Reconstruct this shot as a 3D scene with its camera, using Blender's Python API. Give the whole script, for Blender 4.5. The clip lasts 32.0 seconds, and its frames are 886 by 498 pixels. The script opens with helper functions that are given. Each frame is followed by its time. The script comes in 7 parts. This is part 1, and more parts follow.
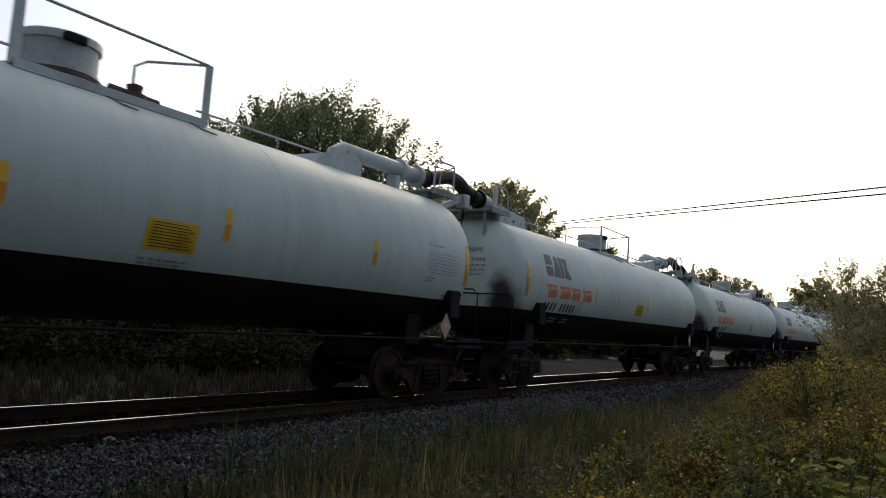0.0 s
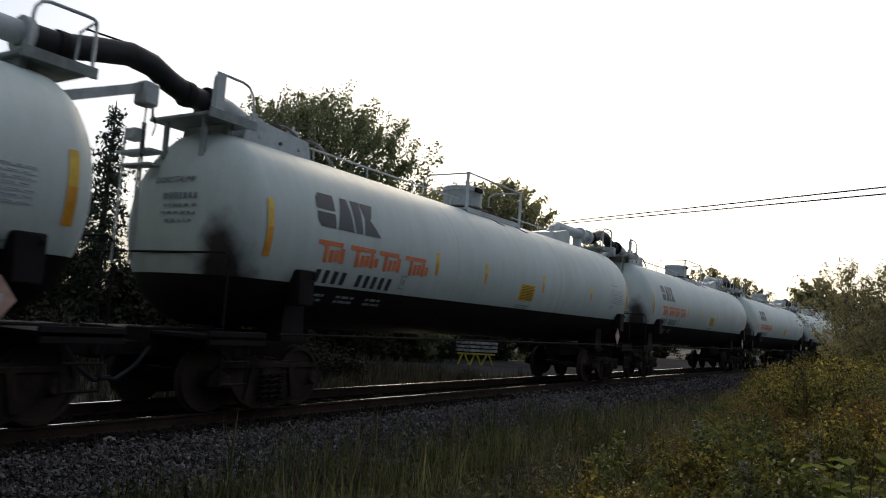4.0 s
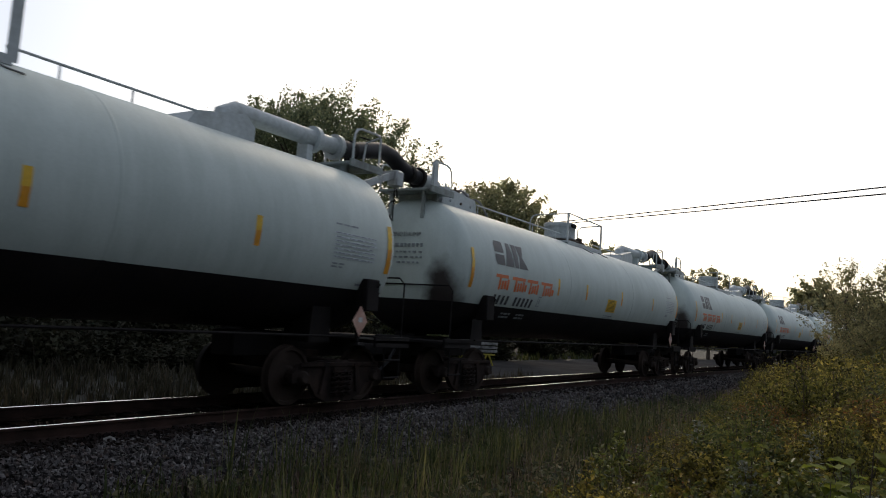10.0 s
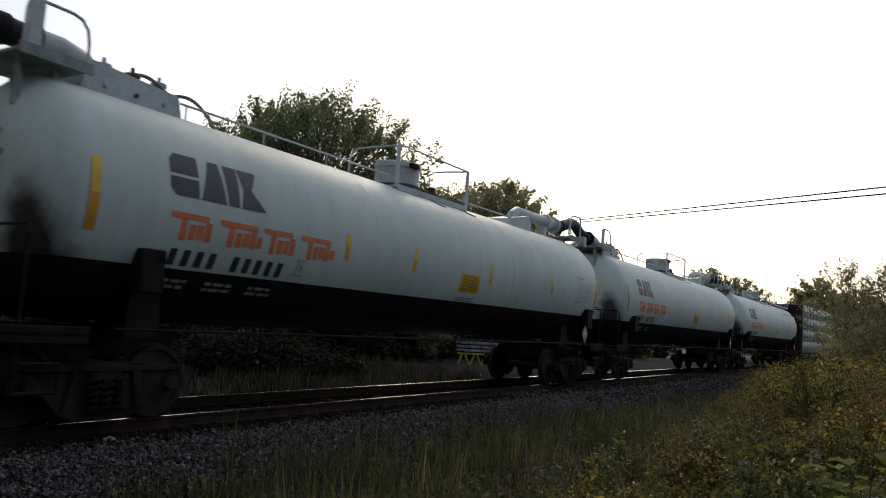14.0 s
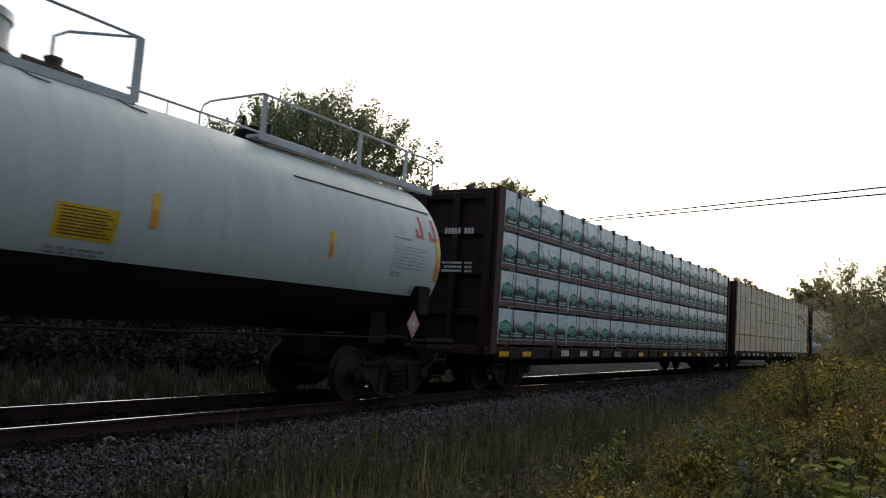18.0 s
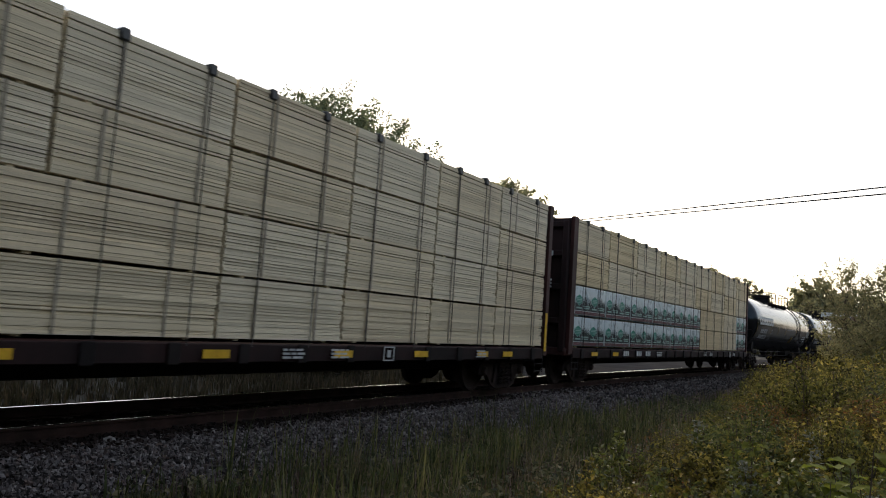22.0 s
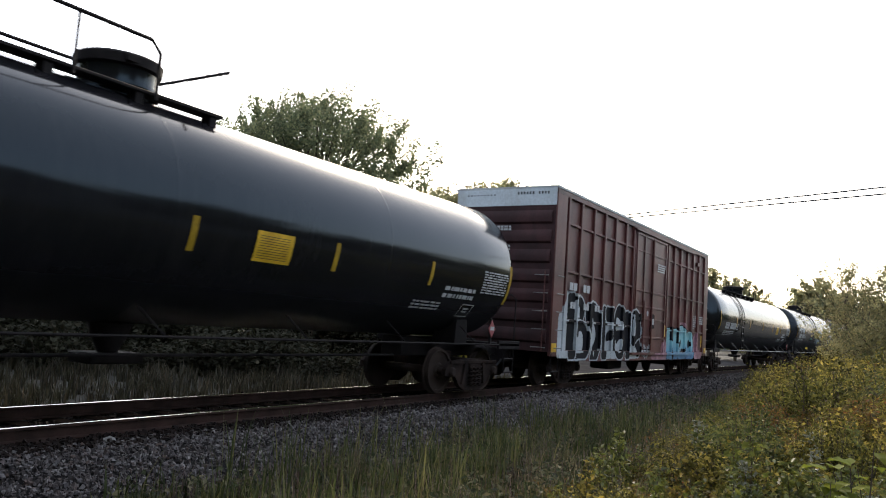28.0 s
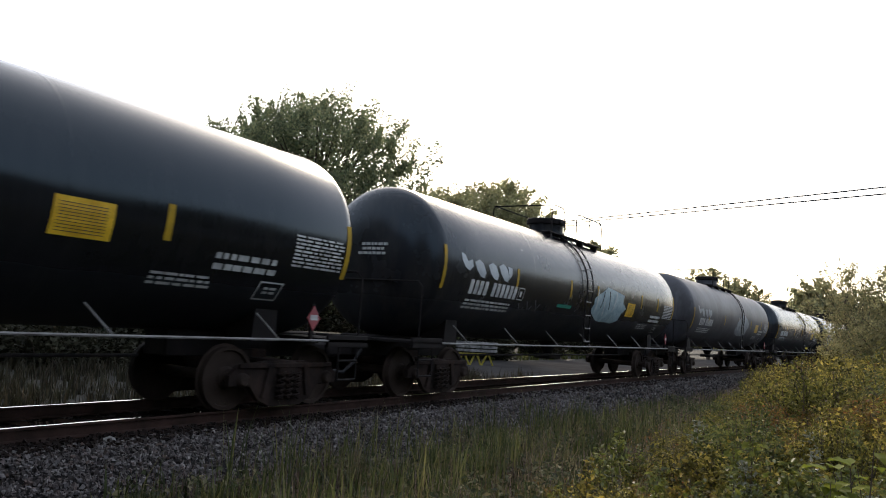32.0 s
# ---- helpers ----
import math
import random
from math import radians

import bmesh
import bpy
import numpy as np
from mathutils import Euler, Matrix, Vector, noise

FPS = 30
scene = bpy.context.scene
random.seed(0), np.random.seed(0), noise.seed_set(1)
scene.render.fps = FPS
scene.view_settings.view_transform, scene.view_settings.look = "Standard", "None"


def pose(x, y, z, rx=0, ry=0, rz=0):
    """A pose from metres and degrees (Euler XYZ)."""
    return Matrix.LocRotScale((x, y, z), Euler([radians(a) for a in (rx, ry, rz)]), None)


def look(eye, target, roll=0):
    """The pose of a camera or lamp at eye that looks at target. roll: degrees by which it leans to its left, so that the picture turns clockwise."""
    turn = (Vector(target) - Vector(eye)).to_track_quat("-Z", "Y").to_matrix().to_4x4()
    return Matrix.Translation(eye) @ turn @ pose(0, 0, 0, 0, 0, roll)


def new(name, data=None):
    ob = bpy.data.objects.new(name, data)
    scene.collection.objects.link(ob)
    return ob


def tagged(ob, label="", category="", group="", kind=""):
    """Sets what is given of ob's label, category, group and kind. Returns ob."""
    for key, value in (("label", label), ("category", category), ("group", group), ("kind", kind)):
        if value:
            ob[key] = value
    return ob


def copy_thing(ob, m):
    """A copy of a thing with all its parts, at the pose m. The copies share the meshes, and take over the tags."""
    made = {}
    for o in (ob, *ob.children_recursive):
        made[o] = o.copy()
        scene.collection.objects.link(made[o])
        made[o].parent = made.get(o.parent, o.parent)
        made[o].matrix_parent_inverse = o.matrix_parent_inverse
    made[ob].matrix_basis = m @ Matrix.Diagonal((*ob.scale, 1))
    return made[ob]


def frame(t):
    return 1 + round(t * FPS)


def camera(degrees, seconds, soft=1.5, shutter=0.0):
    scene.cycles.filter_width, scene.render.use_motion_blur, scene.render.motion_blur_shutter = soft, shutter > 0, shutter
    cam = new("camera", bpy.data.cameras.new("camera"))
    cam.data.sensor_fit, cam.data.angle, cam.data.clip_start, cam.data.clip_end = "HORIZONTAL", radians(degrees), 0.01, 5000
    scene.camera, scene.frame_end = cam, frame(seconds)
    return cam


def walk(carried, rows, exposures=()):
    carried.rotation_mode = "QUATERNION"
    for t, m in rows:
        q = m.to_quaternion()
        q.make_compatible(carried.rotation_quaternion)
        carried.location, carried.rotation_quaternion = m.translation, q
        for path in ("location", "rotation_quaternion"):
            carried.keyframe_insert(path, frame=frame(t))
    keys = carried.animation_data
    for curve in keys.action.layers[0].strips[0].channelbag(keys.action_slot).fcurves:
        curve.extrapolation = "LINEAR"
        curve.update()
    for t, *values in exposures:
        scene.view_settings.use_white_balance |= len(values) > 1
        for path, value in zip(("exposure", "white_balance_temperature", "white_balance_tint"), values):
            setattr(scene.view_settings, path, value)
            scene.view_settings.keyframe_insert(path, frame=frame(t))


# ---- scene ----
# World: x runs along the track, y across it away from the viewer, z = 0 is the top of the rails.
EYE = Vector((0.0, -9.022, 1.467))
cam = camera(61.19, 32.0, soft=1.0, shutter=0.12)
VIEW = look(EYE, EYE + Vector((0.84208, 0.53072, 0.0961)), 4.0)
walk(cam, [(0.0, VIEW), (32.0, VIEW)],
     exposures=[(0.0, -0.75), (16.5, -0.75), (18.5, -0.35), (19.5, -0.05), (20.3, 0.0), (21.0, 0.12), (22.0, -0.35), (24.0, -0.22), (25.5, -0.35), (27.5, 0.48), (28.6, 0.62), (29.0, 0.8), (29.7, 1.08), (30.2, 1.15), (31.0, 0.5), (32.0, 0.3)])

# ---- world and light: hazy low sun ahead, pale overcast sky ----
SUN_AZ, SUN_EL = 64.0, 30.0          # degrees from +y towards +x, and above the horizon
world = bpy.data.worlds.new("world")
scene.world = world
world.use_nodes = True
wn = world.node_tree.nodes
sky = wn.new("ShaderNodeTexSky")
sky.sky_type, sky.sun_disc = "NISHITA", False
sky.sun_elevation, sky.sun_rotation = radians(SUN_EL), radians(SUN_AZ)
sky.air_density, sky.dust_density, sky.ozone_density, sky.altitude = 1.0, 3.0, 1.0, 50
wn["Background"].inputs["Strength"].default_value = 0.15
cloud = wn.new("ShaderNodeMix")                 # thin cloud all over evens the sky out
cloud.data_type, cloud.blend_type = "RGBA", "ADD"
cloud.inputs[0].default_value = 1.0
cloud.inputs[7].default_value = (3.75, 3.88, 4.05, 1)
world.node_tree.links.new(sky.outputs[0], cloud.inputs[6])
world.node_tree.links.new(cloud.outputs[2], wn["Background"].inputs["Color"])
sun_data = bpy.data.lights.new("sun", "SUN")
sun_data.energy, sun_data.angle, sun_data.color = 1.25, radians(12), (1.0, 0.83, 0.60)
sun_dir = Vector((math.sin(radians(SUN_AZ)) * math.cos(radians(SUN_EL)),
                  math.cos(radians(SUN_AZ)) * math.cos(radians(SUN_EL)), math.sin(radians(SUN_EL))))
sun = new("sun", sun_data)
sun.matrix_world = look((0, 0, 30), Vector((0, 0, 30)) - sun_dir)

# ---- materials ----
def nodes_of(name):
    m = bpy.data.materials.new(name)
    m.use_nodes = True
    nt = m.node_tree
    return m, nt.nodes, nt.links, nt.nodes["Principled BSDF"]


def noise_node(n, l, scale, detail=4.0, stretch=None, rough=0.55):
    tc = n.new("ShaderNodeTexCoord")
    src = tc.outputs["Object"]
    if stretch:
        mp = n.new("ShaderNodeMapping")
        mp.inputs["Scale"].default_value = stretch
        l.new(src, mp.inputs["Vector"])
        src = mp.outputs["Vector"]
    t = n.new("ShaderNodeTexNoise")
    t.inputs["Scale"].default_value, t.inputs["Detail"].default_value = scale, detail
    t.inputs["Roughness"].default_value = rough
    l.new(src, t.inputs["Vector"])
    return t.outputs["Fac"]


def ramp(n, l, fac, a, b, p0=0.35, p1=0.65):
    r = n.new("ShaderNodeValToRGB")
    r.color_ramp.elements[0].position, r.color_ramp.elements[1].position = p0, p1
    r.color_ramp.elements[0].color, r.color_ramp.elements[1].color = (*a, 1), (*b, 1)
    l.new(fac, r.inputs["Fac"])
    return r.outputs["Color"]


def mixed(n, l, kind, fac, a, b):
    m = n.new("ShaderNodeMix")
    m.data_type, m.blend_type = "RGBA", kind
    if isinstance(fac, float):
        m.inputs[0].default_value = fac
    else:
        l.new(fac, m.inputs[0])
    for v, s in ((a, m.inputs[6]), (b, m.inputs[7])):
        if isinstance(v, tuple):
            s.default_value = (*v, 1)
        else:
            l.new(v, s)
    return m.outputs[2]


def surface(name, col, dark, rough=0.6, metal=0.0, coarse=0.8, fine=18.0, bump=0.15, stretch=None, dirt=None, dirt_amount=0.5,
            object_random=0.0, island_random=0.0, spec=0.5, fine_mix=0.35):
    """A worn, slightly uneven surface: two scales of colour, a dirt layer and fine relief."""
    m, n, l, b = nodes_of(name)
    c = ramp(n, l, noise_node(n, l, coarse, 5, stretch), dark, col)
    f = noise_node(n, l, fine, 6)
    c = mixed(n, l, "MULTIPLY", fine_mix, c, ramp(n, l, f, (0.45, 0.45, 0.45), (1.1, 1.1, 1.1), 0.3, 0.7))
    if dirt:
        d = ramp(n, l, noise_node(n, l, coarse * 2.3, 8, stretch or (1, 1, 0.25), 0.7), (0, 0, 0), (dirt_amount,) * 3, 0.5, 0.72)
        c = mixed(n, l, "MIX", d, c, dirt)
    if object_random or island_random:
        src = n.new("ShaderNodeObjectInfo").outputs["Random"] if object_random else n.new("ShaderNodeNewGeometry").outputs["Random Per Island"]
        k = object_random or island_random
        c = mixed(n, l, "MULTIPLY", 1.0, c, ramp(n, l, src, (1 - k,) * 3, (1.0, 1.0, 1.0), 0.0, 1.0))
    l.new(c, b.inputs["Base Color"])
    b.inputs["Metallic"].default_value = metal
    b.inputs["Specular IOR Level"].default_value = spec
    r = n.new("ShaderNodeMapRange")
    r.inputs["To Min"].default_value, r.inputs["To Max"].default_value = max(0.02, rough - 0.1), min(1.0, rough + 0.12)
    l.new(f, r.inputs["Value"])
    l.new(r.outputs["Result"], b.inputs["Roughness"])
    if bump:
        bn = n.new("ShaderNodeBump")
        bn.inputs["Strength"].default_value, bn.inputs["Distance"].default_value = bump, 0.02
        l.new(f, bn.inputs["Height"])
        l.new(bn.outputs["Normal"], b.inputs["Normal"])
    return m


def leaf_material(name, a, b_, c_, trans=0.45, gloss=0.55, vary=None):
    """Thin leaves: a mix of a diffuse face and light that comes through, every leaf of its own tint."""
    m, n, l, b = nodes_of(name)
    rnd = n.new("ShaderNodeNewGeometry").outputs["Random Per Island"]
    r = n.new("ShaderNodeValToRGB")
    e = r.color_ramp.elements
    e[0].position, e[0].color = 0.0, (*a, 1)
    e[1].position, e[1].color = 1.0, (*c_, 1)
    k = e.new(0.55)
    k.color = (*b_, 1)
    l.new(rnd, r.inputs["Fac"])
    patch = ramp(n, l, noise_node(n, l, 1.3, 3), (0.6, 0.6, 0.6), (1.15, 1.15, 1.1))
    col = mixed(n, l, "MULTIPLY", 1.0, r.outputs["Color"], patch)
    if vary:
        col = mixed(n, l, "MULTIPLY", 1.0, col, ramp(n, l, n.new("ShaderNodeObjectInfo").outputs["Random"], vary[0], vary[1], 0.0, 1.0))
    l.new(col, b.inputs["Base Color"])
    b.inputs["Roughness"].default_value = gloss
    b.inputs["Specular IOR Level"].default_value = 0.3 if gloss > 0.5 else 0.6
    t = n.new("ShaderNodeBsdfTranslucent")
    l.new(col, t.inputs["Color"])
    mx = n.new("ShaderNodeMixShader")
    mx.inputs[0].default_value = trans
    l.new(b.outputs[0], mx.inputs[1])
    l.new(t.outputs[0], mx.inputs[2])
    l.new(mx.outputs[0], n["Material Output"].inputs["Surface"])
    return m


def tank_white():
    """Pale painted steel with faint streaks and the sooty spill at the head end."""
    m, n, l, b = nodes_of("white_tank_paint")
    c = ramp(n, l, noise_node(n, l, 0.5, 5, (0.5, 1, 1)), (0.45, 0.51, 0.49), (0.545, 0.605, 0.58))
    c = mixed(n, l, "MULTIPLY", 0.45, c, ramp(n, l, noise_node(n, l, 1.7, 6, (2.0, 1, 0.25), 0.7), (0.70, 0.72, 0.70), (1, 1, 1), 0.3, 0.6))
    fine = noise_node(n, l, 30, 5)
    c = mixed(n, l, "MULTIPLY", 0.12, c, ramp(n, l, fine, (0.5, 0.5, 0.5), (1, 1, 1)))
    tc = n.new("ShaderNodeTexCoord")
    d = n.new("ShaderNodeVectorMath")
    d.operation = "DISTANCE"
    sc = n.new("ShaderNodeVectorMath")
    sc.operation = "MULTIPLY"
    sc.inputs[1].default_value = (1.0, 1.7, 0.74)
    l.new(tc.outputs["Object"], sc.inputs[0])
    l.new(sc.outputs[0], d.inputs[0])
    d.inputs[1].default_value = (-8.12 * 1.0, -0.98 * 1.7, 1.88 * 0.74)
    wob = n.new("ShaderNodeMath")
    wob.operation = "MULTIPLY_ADD"
    l.new(noise_node(n, l, 3.0, 5), wob.inputs[0])
    wob.inputs[1].default_value = 0.5
    l.new(d.outputs["Value"], wob.inputs[2])
    c = mixed(n, l, "MIX", ramp(n, l, wob.outputs[0], (0.95, 0.95, 0.95), (0, 0, 0), 0.6, 1.15), c, (0.026, 0.014, 0.013))
    l.new(c, b.inputs["Base Color"])
    b.inputs["Roughness"].default_value = 0.56
    b.inputs["Specular IOR Level"].default_value = 0.3
    bn = n.new("ShaderNodeBump")
    bn.inputs["Strength"].default_value, bn.inputs["Distance"].default_value = 0.16, 0.03
    l.new(noise_node(n, l, 1.6, 3), bn.inputs["Height"])
    l.new(bn.outputs["Normal"], b.inputs["Normal"])
    return m


WHITE = tank_white()
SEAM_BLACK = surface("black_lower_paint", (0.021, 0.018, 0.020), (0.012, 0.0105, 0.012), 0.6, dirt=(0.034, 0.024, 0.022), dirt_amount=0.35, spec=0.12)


def tank_black(name, low, high, ior, dust, depth=1.0):
    """Deep black paint, faintly wavy, with thin dust and a few dull patches."""
    m, n, l, b = nodes_of(name)
    c = ramp(n, l, noise_node(n, l, 0.7, 5, (0.6, 1, 1)), (0.013 * depth, 0.013 * depth, 0.015 * depth), (0.019 * depth, 0.019 * depth, 0.022 * depth))
    # The blue of the reflected sky is put into the gloss as a tint.
    b.inputs["Specular Tint"].default_value = (0.62, 0.83, 1.0, 1)
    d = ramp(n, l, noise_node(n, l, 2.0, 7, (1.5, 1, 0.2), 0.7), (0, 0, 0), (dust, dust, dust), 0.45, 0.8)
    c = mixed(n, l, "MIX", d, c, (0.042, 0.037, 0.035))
    l.new(c, b.inputs["Base Color"])
    b.inputs["IOR"].default_value = ior
    r = n.new("ShaderNodeMapRange")
    r.inputs["To Min"].default_value, r.inputs["To Max"].default_value = low, high
    l.new(noise_node(n, l, 1.5, 5), r.inputs["Value"])
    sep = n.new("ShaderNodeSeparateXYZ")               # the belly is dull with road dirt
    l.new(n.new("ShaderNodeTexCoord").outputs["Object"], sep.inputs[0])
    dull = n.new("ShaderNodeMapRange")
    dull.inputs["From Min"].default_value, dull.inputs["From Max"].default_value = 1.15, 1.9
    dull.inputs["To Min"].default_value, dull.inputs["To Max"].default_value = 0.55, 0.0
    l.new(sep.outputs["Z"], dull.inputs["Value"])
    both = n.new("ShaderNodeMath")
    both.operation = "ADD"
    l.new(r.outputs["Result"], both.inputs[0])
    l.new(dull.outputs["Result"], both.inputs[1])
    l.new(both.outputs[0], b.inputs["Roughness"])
    bn = n.new("ShaderNodeBump")
    bn.inputs["Strength"].default_value, bn.inputs["Distance"].default_value = 0.05, 0.03
    l.new(noise_node(n, l, 1.2, 2), bn.inputs["Height"])
    l.new(bn.outputs["Normal"], b.inputs["Normal"])
    return m


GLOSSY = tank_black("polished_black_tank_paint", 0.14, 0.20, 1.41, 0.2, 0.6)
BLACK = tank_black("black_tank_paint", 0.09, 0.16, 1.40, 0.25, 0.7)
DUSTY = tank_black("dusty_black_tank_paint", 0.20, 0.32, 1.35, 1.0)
YELLOW_DULL = surface("grimy_yellow_tape", (0.46, 0.29, 0.018), (0.30, 0.19, 0.014), 0.6, coarse=5, spec=0.2)
YELLOW_GRIME = surface("soot_covered_yellow_tape", (0.20, 0.125, 0.016), (0.09, 0.06, 0.014), 0.6, coarse=5, spec=0.2)
BLACK_GREY = surface("faded_grey_tank_paint", (0.075, 0.076, 0.09), (0.035, 0.035, 0.041), 0.5, bump=0.05, dirt=(0.14, 0.14, 0.16), dirt_amount=0.4, spec=0.35)
UNDER = surface("sooty_underframe_steel", (0.017, 0.014, 0.0145), (0.008, 0.007, 0.0072), 0.75, dirt=(0.030, 0.022, 0.019), spec=0.15)
BOGIE = surface("greasy_cast_steel", (0.036, 0.026, 0.023), (0.014, 0.011, 0.0105), 0.85, coarse=2.0, dirt=(0.075, 0.046, 0.033), spec=0.08)
# Oxide paint for the ends, about half the colour value of BOX_RED.
BOX_END = surface("darker_oxide_end_paint", (0.062, 0.026, 0.027), (0.028, 0.013, 0.014), 0.7, coarse=1.2, dirt=(0.02, 0.014, 0.014), dirt_amount=0.7, spec=0.25)
WHEEL = surface("wheel_steel", (0.05, 0.036, 0.030), (0.018, 0.014, 0.0125), 0.8, metal=0.0, spec=0.12)
FITTING = surface("pale_painted_fittings", (0.50, 0.54, 0.55), (0.36, 0.39, 0.40), 0.5, dirt=(0.12, 0.09, 0.07), dirt_amount=0.5)
VALVE_BROWN = surface("rust_brown_valve", (0.12, 0.085, 0.06), (0.05, 0.035, 0.027), 0.8, coarse=5)
HOSE = surface("black_rubber_hose", (0.018, 0.018, 0.022), (0.009, 0.009, 0.011), 0.6, coarse=3, spec=0.3)
WALK = surface("grimy_walkway_plate", (0.34, 0.38, 0.37), (0.18, 0.20, 0.19), 0.6, dirt=(0.08, 0.06, 0.05), dirt_amount=0.7, coarse=2)
HANDRAIL_PALE = surface("worn_pale_rail", (0.24, 0.24, 0.24), (0.10, 0.09, 0.085), 0.5, coarse=3, bump=0.05)
YELLOW = surface("yellow_reflective_film", (0.80, 0.50, 0.03), (0.62, 0.36, 0.02), 0.4, coarse=4, bump=0.0)
AMBER = surface("amber_reflective_film", (0.74, 0.33, 0.02), (0.58, 0.24, 0.015), 0.45, coarse=4, bump=0.0)
ORANGE = surface("orange_marking_paint", (0.74, 0.19, 0.06), (0.62, 0.16, 0.06), 0.5, bump=0.0, coarse=3)
INK = surface("charcoal_marking_paint", (0.035, 0.037, 0.045), (0.025, 0.026, 0.03), 0.5, bump=0.0)
GREY_INK = surface("faded_grey_marking_paint", (0.30, 0.33, 0.35), (0.22, 0.24, 0.26), 0.6, bump=0.0, coarse=5)
SMEAR = surface("thin_grey_spray_paint", (0.075, 0.075, 0.08), (0.04, 0.04, 0.044), 0.6, bump=0.0, coarse=5)
PALE_INK = surface("white_marking_paint", (0.58, 0.60, 0.60), (0.36, 0.37, 0.38), 0.55, bump=0.0, coarse=4)
GRAF_GREY = surface("pale_grey_blue_spray_paint", (0.34, 0.45, 0.49), (0.18, 0.27, 0.31), 0.5, coarse=4, bump=0.0)
RED_INK = surface("red_spray_paint", (0.55, 0.05, 0.05), (0.45, 0.05, 0.05), 0.5, bump=0.0)
PLACARD = surface("bleached_placard", (0.55, 0.35, 0.28), (0.44, 0.25, 0.20), 0.5, bump=0.0, coarse=5)
PLACARD_RED = surface("faded_red_placard", (0.34, 0.06, 0.07), (0.24, 0.05, 0.06), 0.5, bump=0.0, coarse=5)
BOX_RED = surface("oxide_brown_boxcar_paint", (0.122, 0.037, 0.033), (0.055, 0.019, 0.018), 0.48, coarse=0.9, dirt=(0.135, 0.055, 0.036), dirt_amount=0.6, spec=0.42)
BEAM_RED = surface("dark_oxide_bulkhead_paint", (0.062, 0.020, 0.018), (0.030, 0.012, 0.011), 0.65, dirt=(0.02, 0.014, 0.013), dirt_amount=0.7, spec=0.3)
BEAM_SOOT = surface("sooty_bulkhead_paint", (0.024, 0.012, 0.012), (0.010, 0.007, 0.007), 0.75, dirt=(0.035, 0.016, 0.014), dirt_amount=0.5, spec=0.2)
BOX_WHITE = surface("white_end_panel_paint", (0.62, 0.68, 0.72), (0.52, 0.58, 0.62), 0.5, dirt=(0.3, 0.28, 0.26), dirt_amount=0.4)
GRAF_WHITE = surface("white_spray_paint", (0.50, 0.54, 0.57), (0.36, 0.40, 0.43), 0.5, coarse=1.5, bump=0.0)
GRAF_BLACK = surface("black_spray_paint", (0.009, 0.0095, 0.013), (0.006, 0.0065, 0.009), 0.6, bump=0.0, spec=0.12)


def fading_spray():
    """Spray paint that runs from pale turquoise above to deeper blue below."""
    m, n, l, b = nodes_of("pale_blue_spray_paint")
    sep = n.new("ShaderNodeSeparateXYZ")
    l.new(n.new("ShaderNodeTexCoord").outputs["Object"], sep.inputs[0])
    add = n.new("ShaderNodeMath")
    add.operation = "MULTIPLY_ADD"
    l.new(noise_node(n, l, 1.8, 5), add.inputs[0])
    add.inputs[1].default_value = 0.5
    l.new(sep.outputs["Z"], add.inputs[2])
    fit = n.new("ShaderNodeMapRange")
    fit.inputs["From Min"].default_value, fit.inputs["From Max"].default_value = 0.95, 1.6
    l.new(add.outputs[0], fit.inputs["Value"])
    c = ramp(n, l, fit.outputs["Result"], (0.07, 0.24, 0.45), (0.25, 0.52, 0.57), 0.0, 1.0)
    c = mixed(n, l, "MULTIPLY", 0.4, c, ramp(n, l, noise_node(n, l, 5, 6), (0.5, 0.55, 0.6), (1.1, 1.1, 1.1)))
    l.new(c, b.inputs["Base Color"])
    b.inputs["Roughness"].default_value = 0.5
    return m


GRAF_BLUE = fading_spray()
GRAF_PINK = surface("pink_spray_paint", (0.50, 0.28, 0.34), (0.20, 0.085, 0.11), 0.5, coarse=3.0, bump=0.0)
WRAP = surface("white_lumber_wrap", (0.62, 0.70, 0.71), (0.50, 0.58, 0.60), 0.28, coarse=1.6, fine=5, bump=0.7, fine_mix=0.15)
PRINT_DARK = surface("dark_green_print", (0.018, 0.034, 0.035), (0.009, 0.019, 0.022), 0.5, bump=0.4, fine=5, spec=0.3)
PRINT_GREEN = surface("green_print", (0.03, 0.26, 0.19), (0.02, 0.19, 0.14), 0.5, bump=0.3, fine=5, spec=0.3)
PRINT_RED = surface("maroon_print", (0.17, 0.065, 0.07), (0.035, 0.014, 0.018), 0.5, coarse=7, stretch=(0.35, 1, 4), bump=0.3, fine=5, spec=0.3)
PRINT_PINK = surface("pale_pink_print", (0.36, 0.2, 0.2), (0.28, 0.14, 0.14), 0.4, bump=0.0)
PRINT_PALE = surface("pale_green_print", (0.30, 0.50, 0.46), (0.24, 0.42, 0.38), 0.35, bump=0.0)
sawn = lambda name, col, dark: surface(name, col, dark, 0.75, coarse=0.7, fine=9, stretch=(0.6, 2, 6), object_random=0.2, bump=0.2)
LUMBER = sawn("sawn_spruce", (0.89, 0.77, 0.53), (0.74, 0.61, 0.41))
LUMBER_GREY = sawn("sawn_spruce_pale", (0.90, 0.785, 0.54), (0.75, 0.63, 0.43))
LUMBER_GOLD = sawn("sawn_spruce_yellow", (0.90, 0.745, 0.45), (0.76, 0.60, 0.35))
LUMBER_WHITE = sawn("sawn_spruce_white", (0.90, 0.805, 0.59), (0.77, 0.67, 0.48))
STRAP = surface("black_banding", (0.04, 0.04, 0.038), (0.025, 0.025, 0.025), 0.4, bump=0.0)
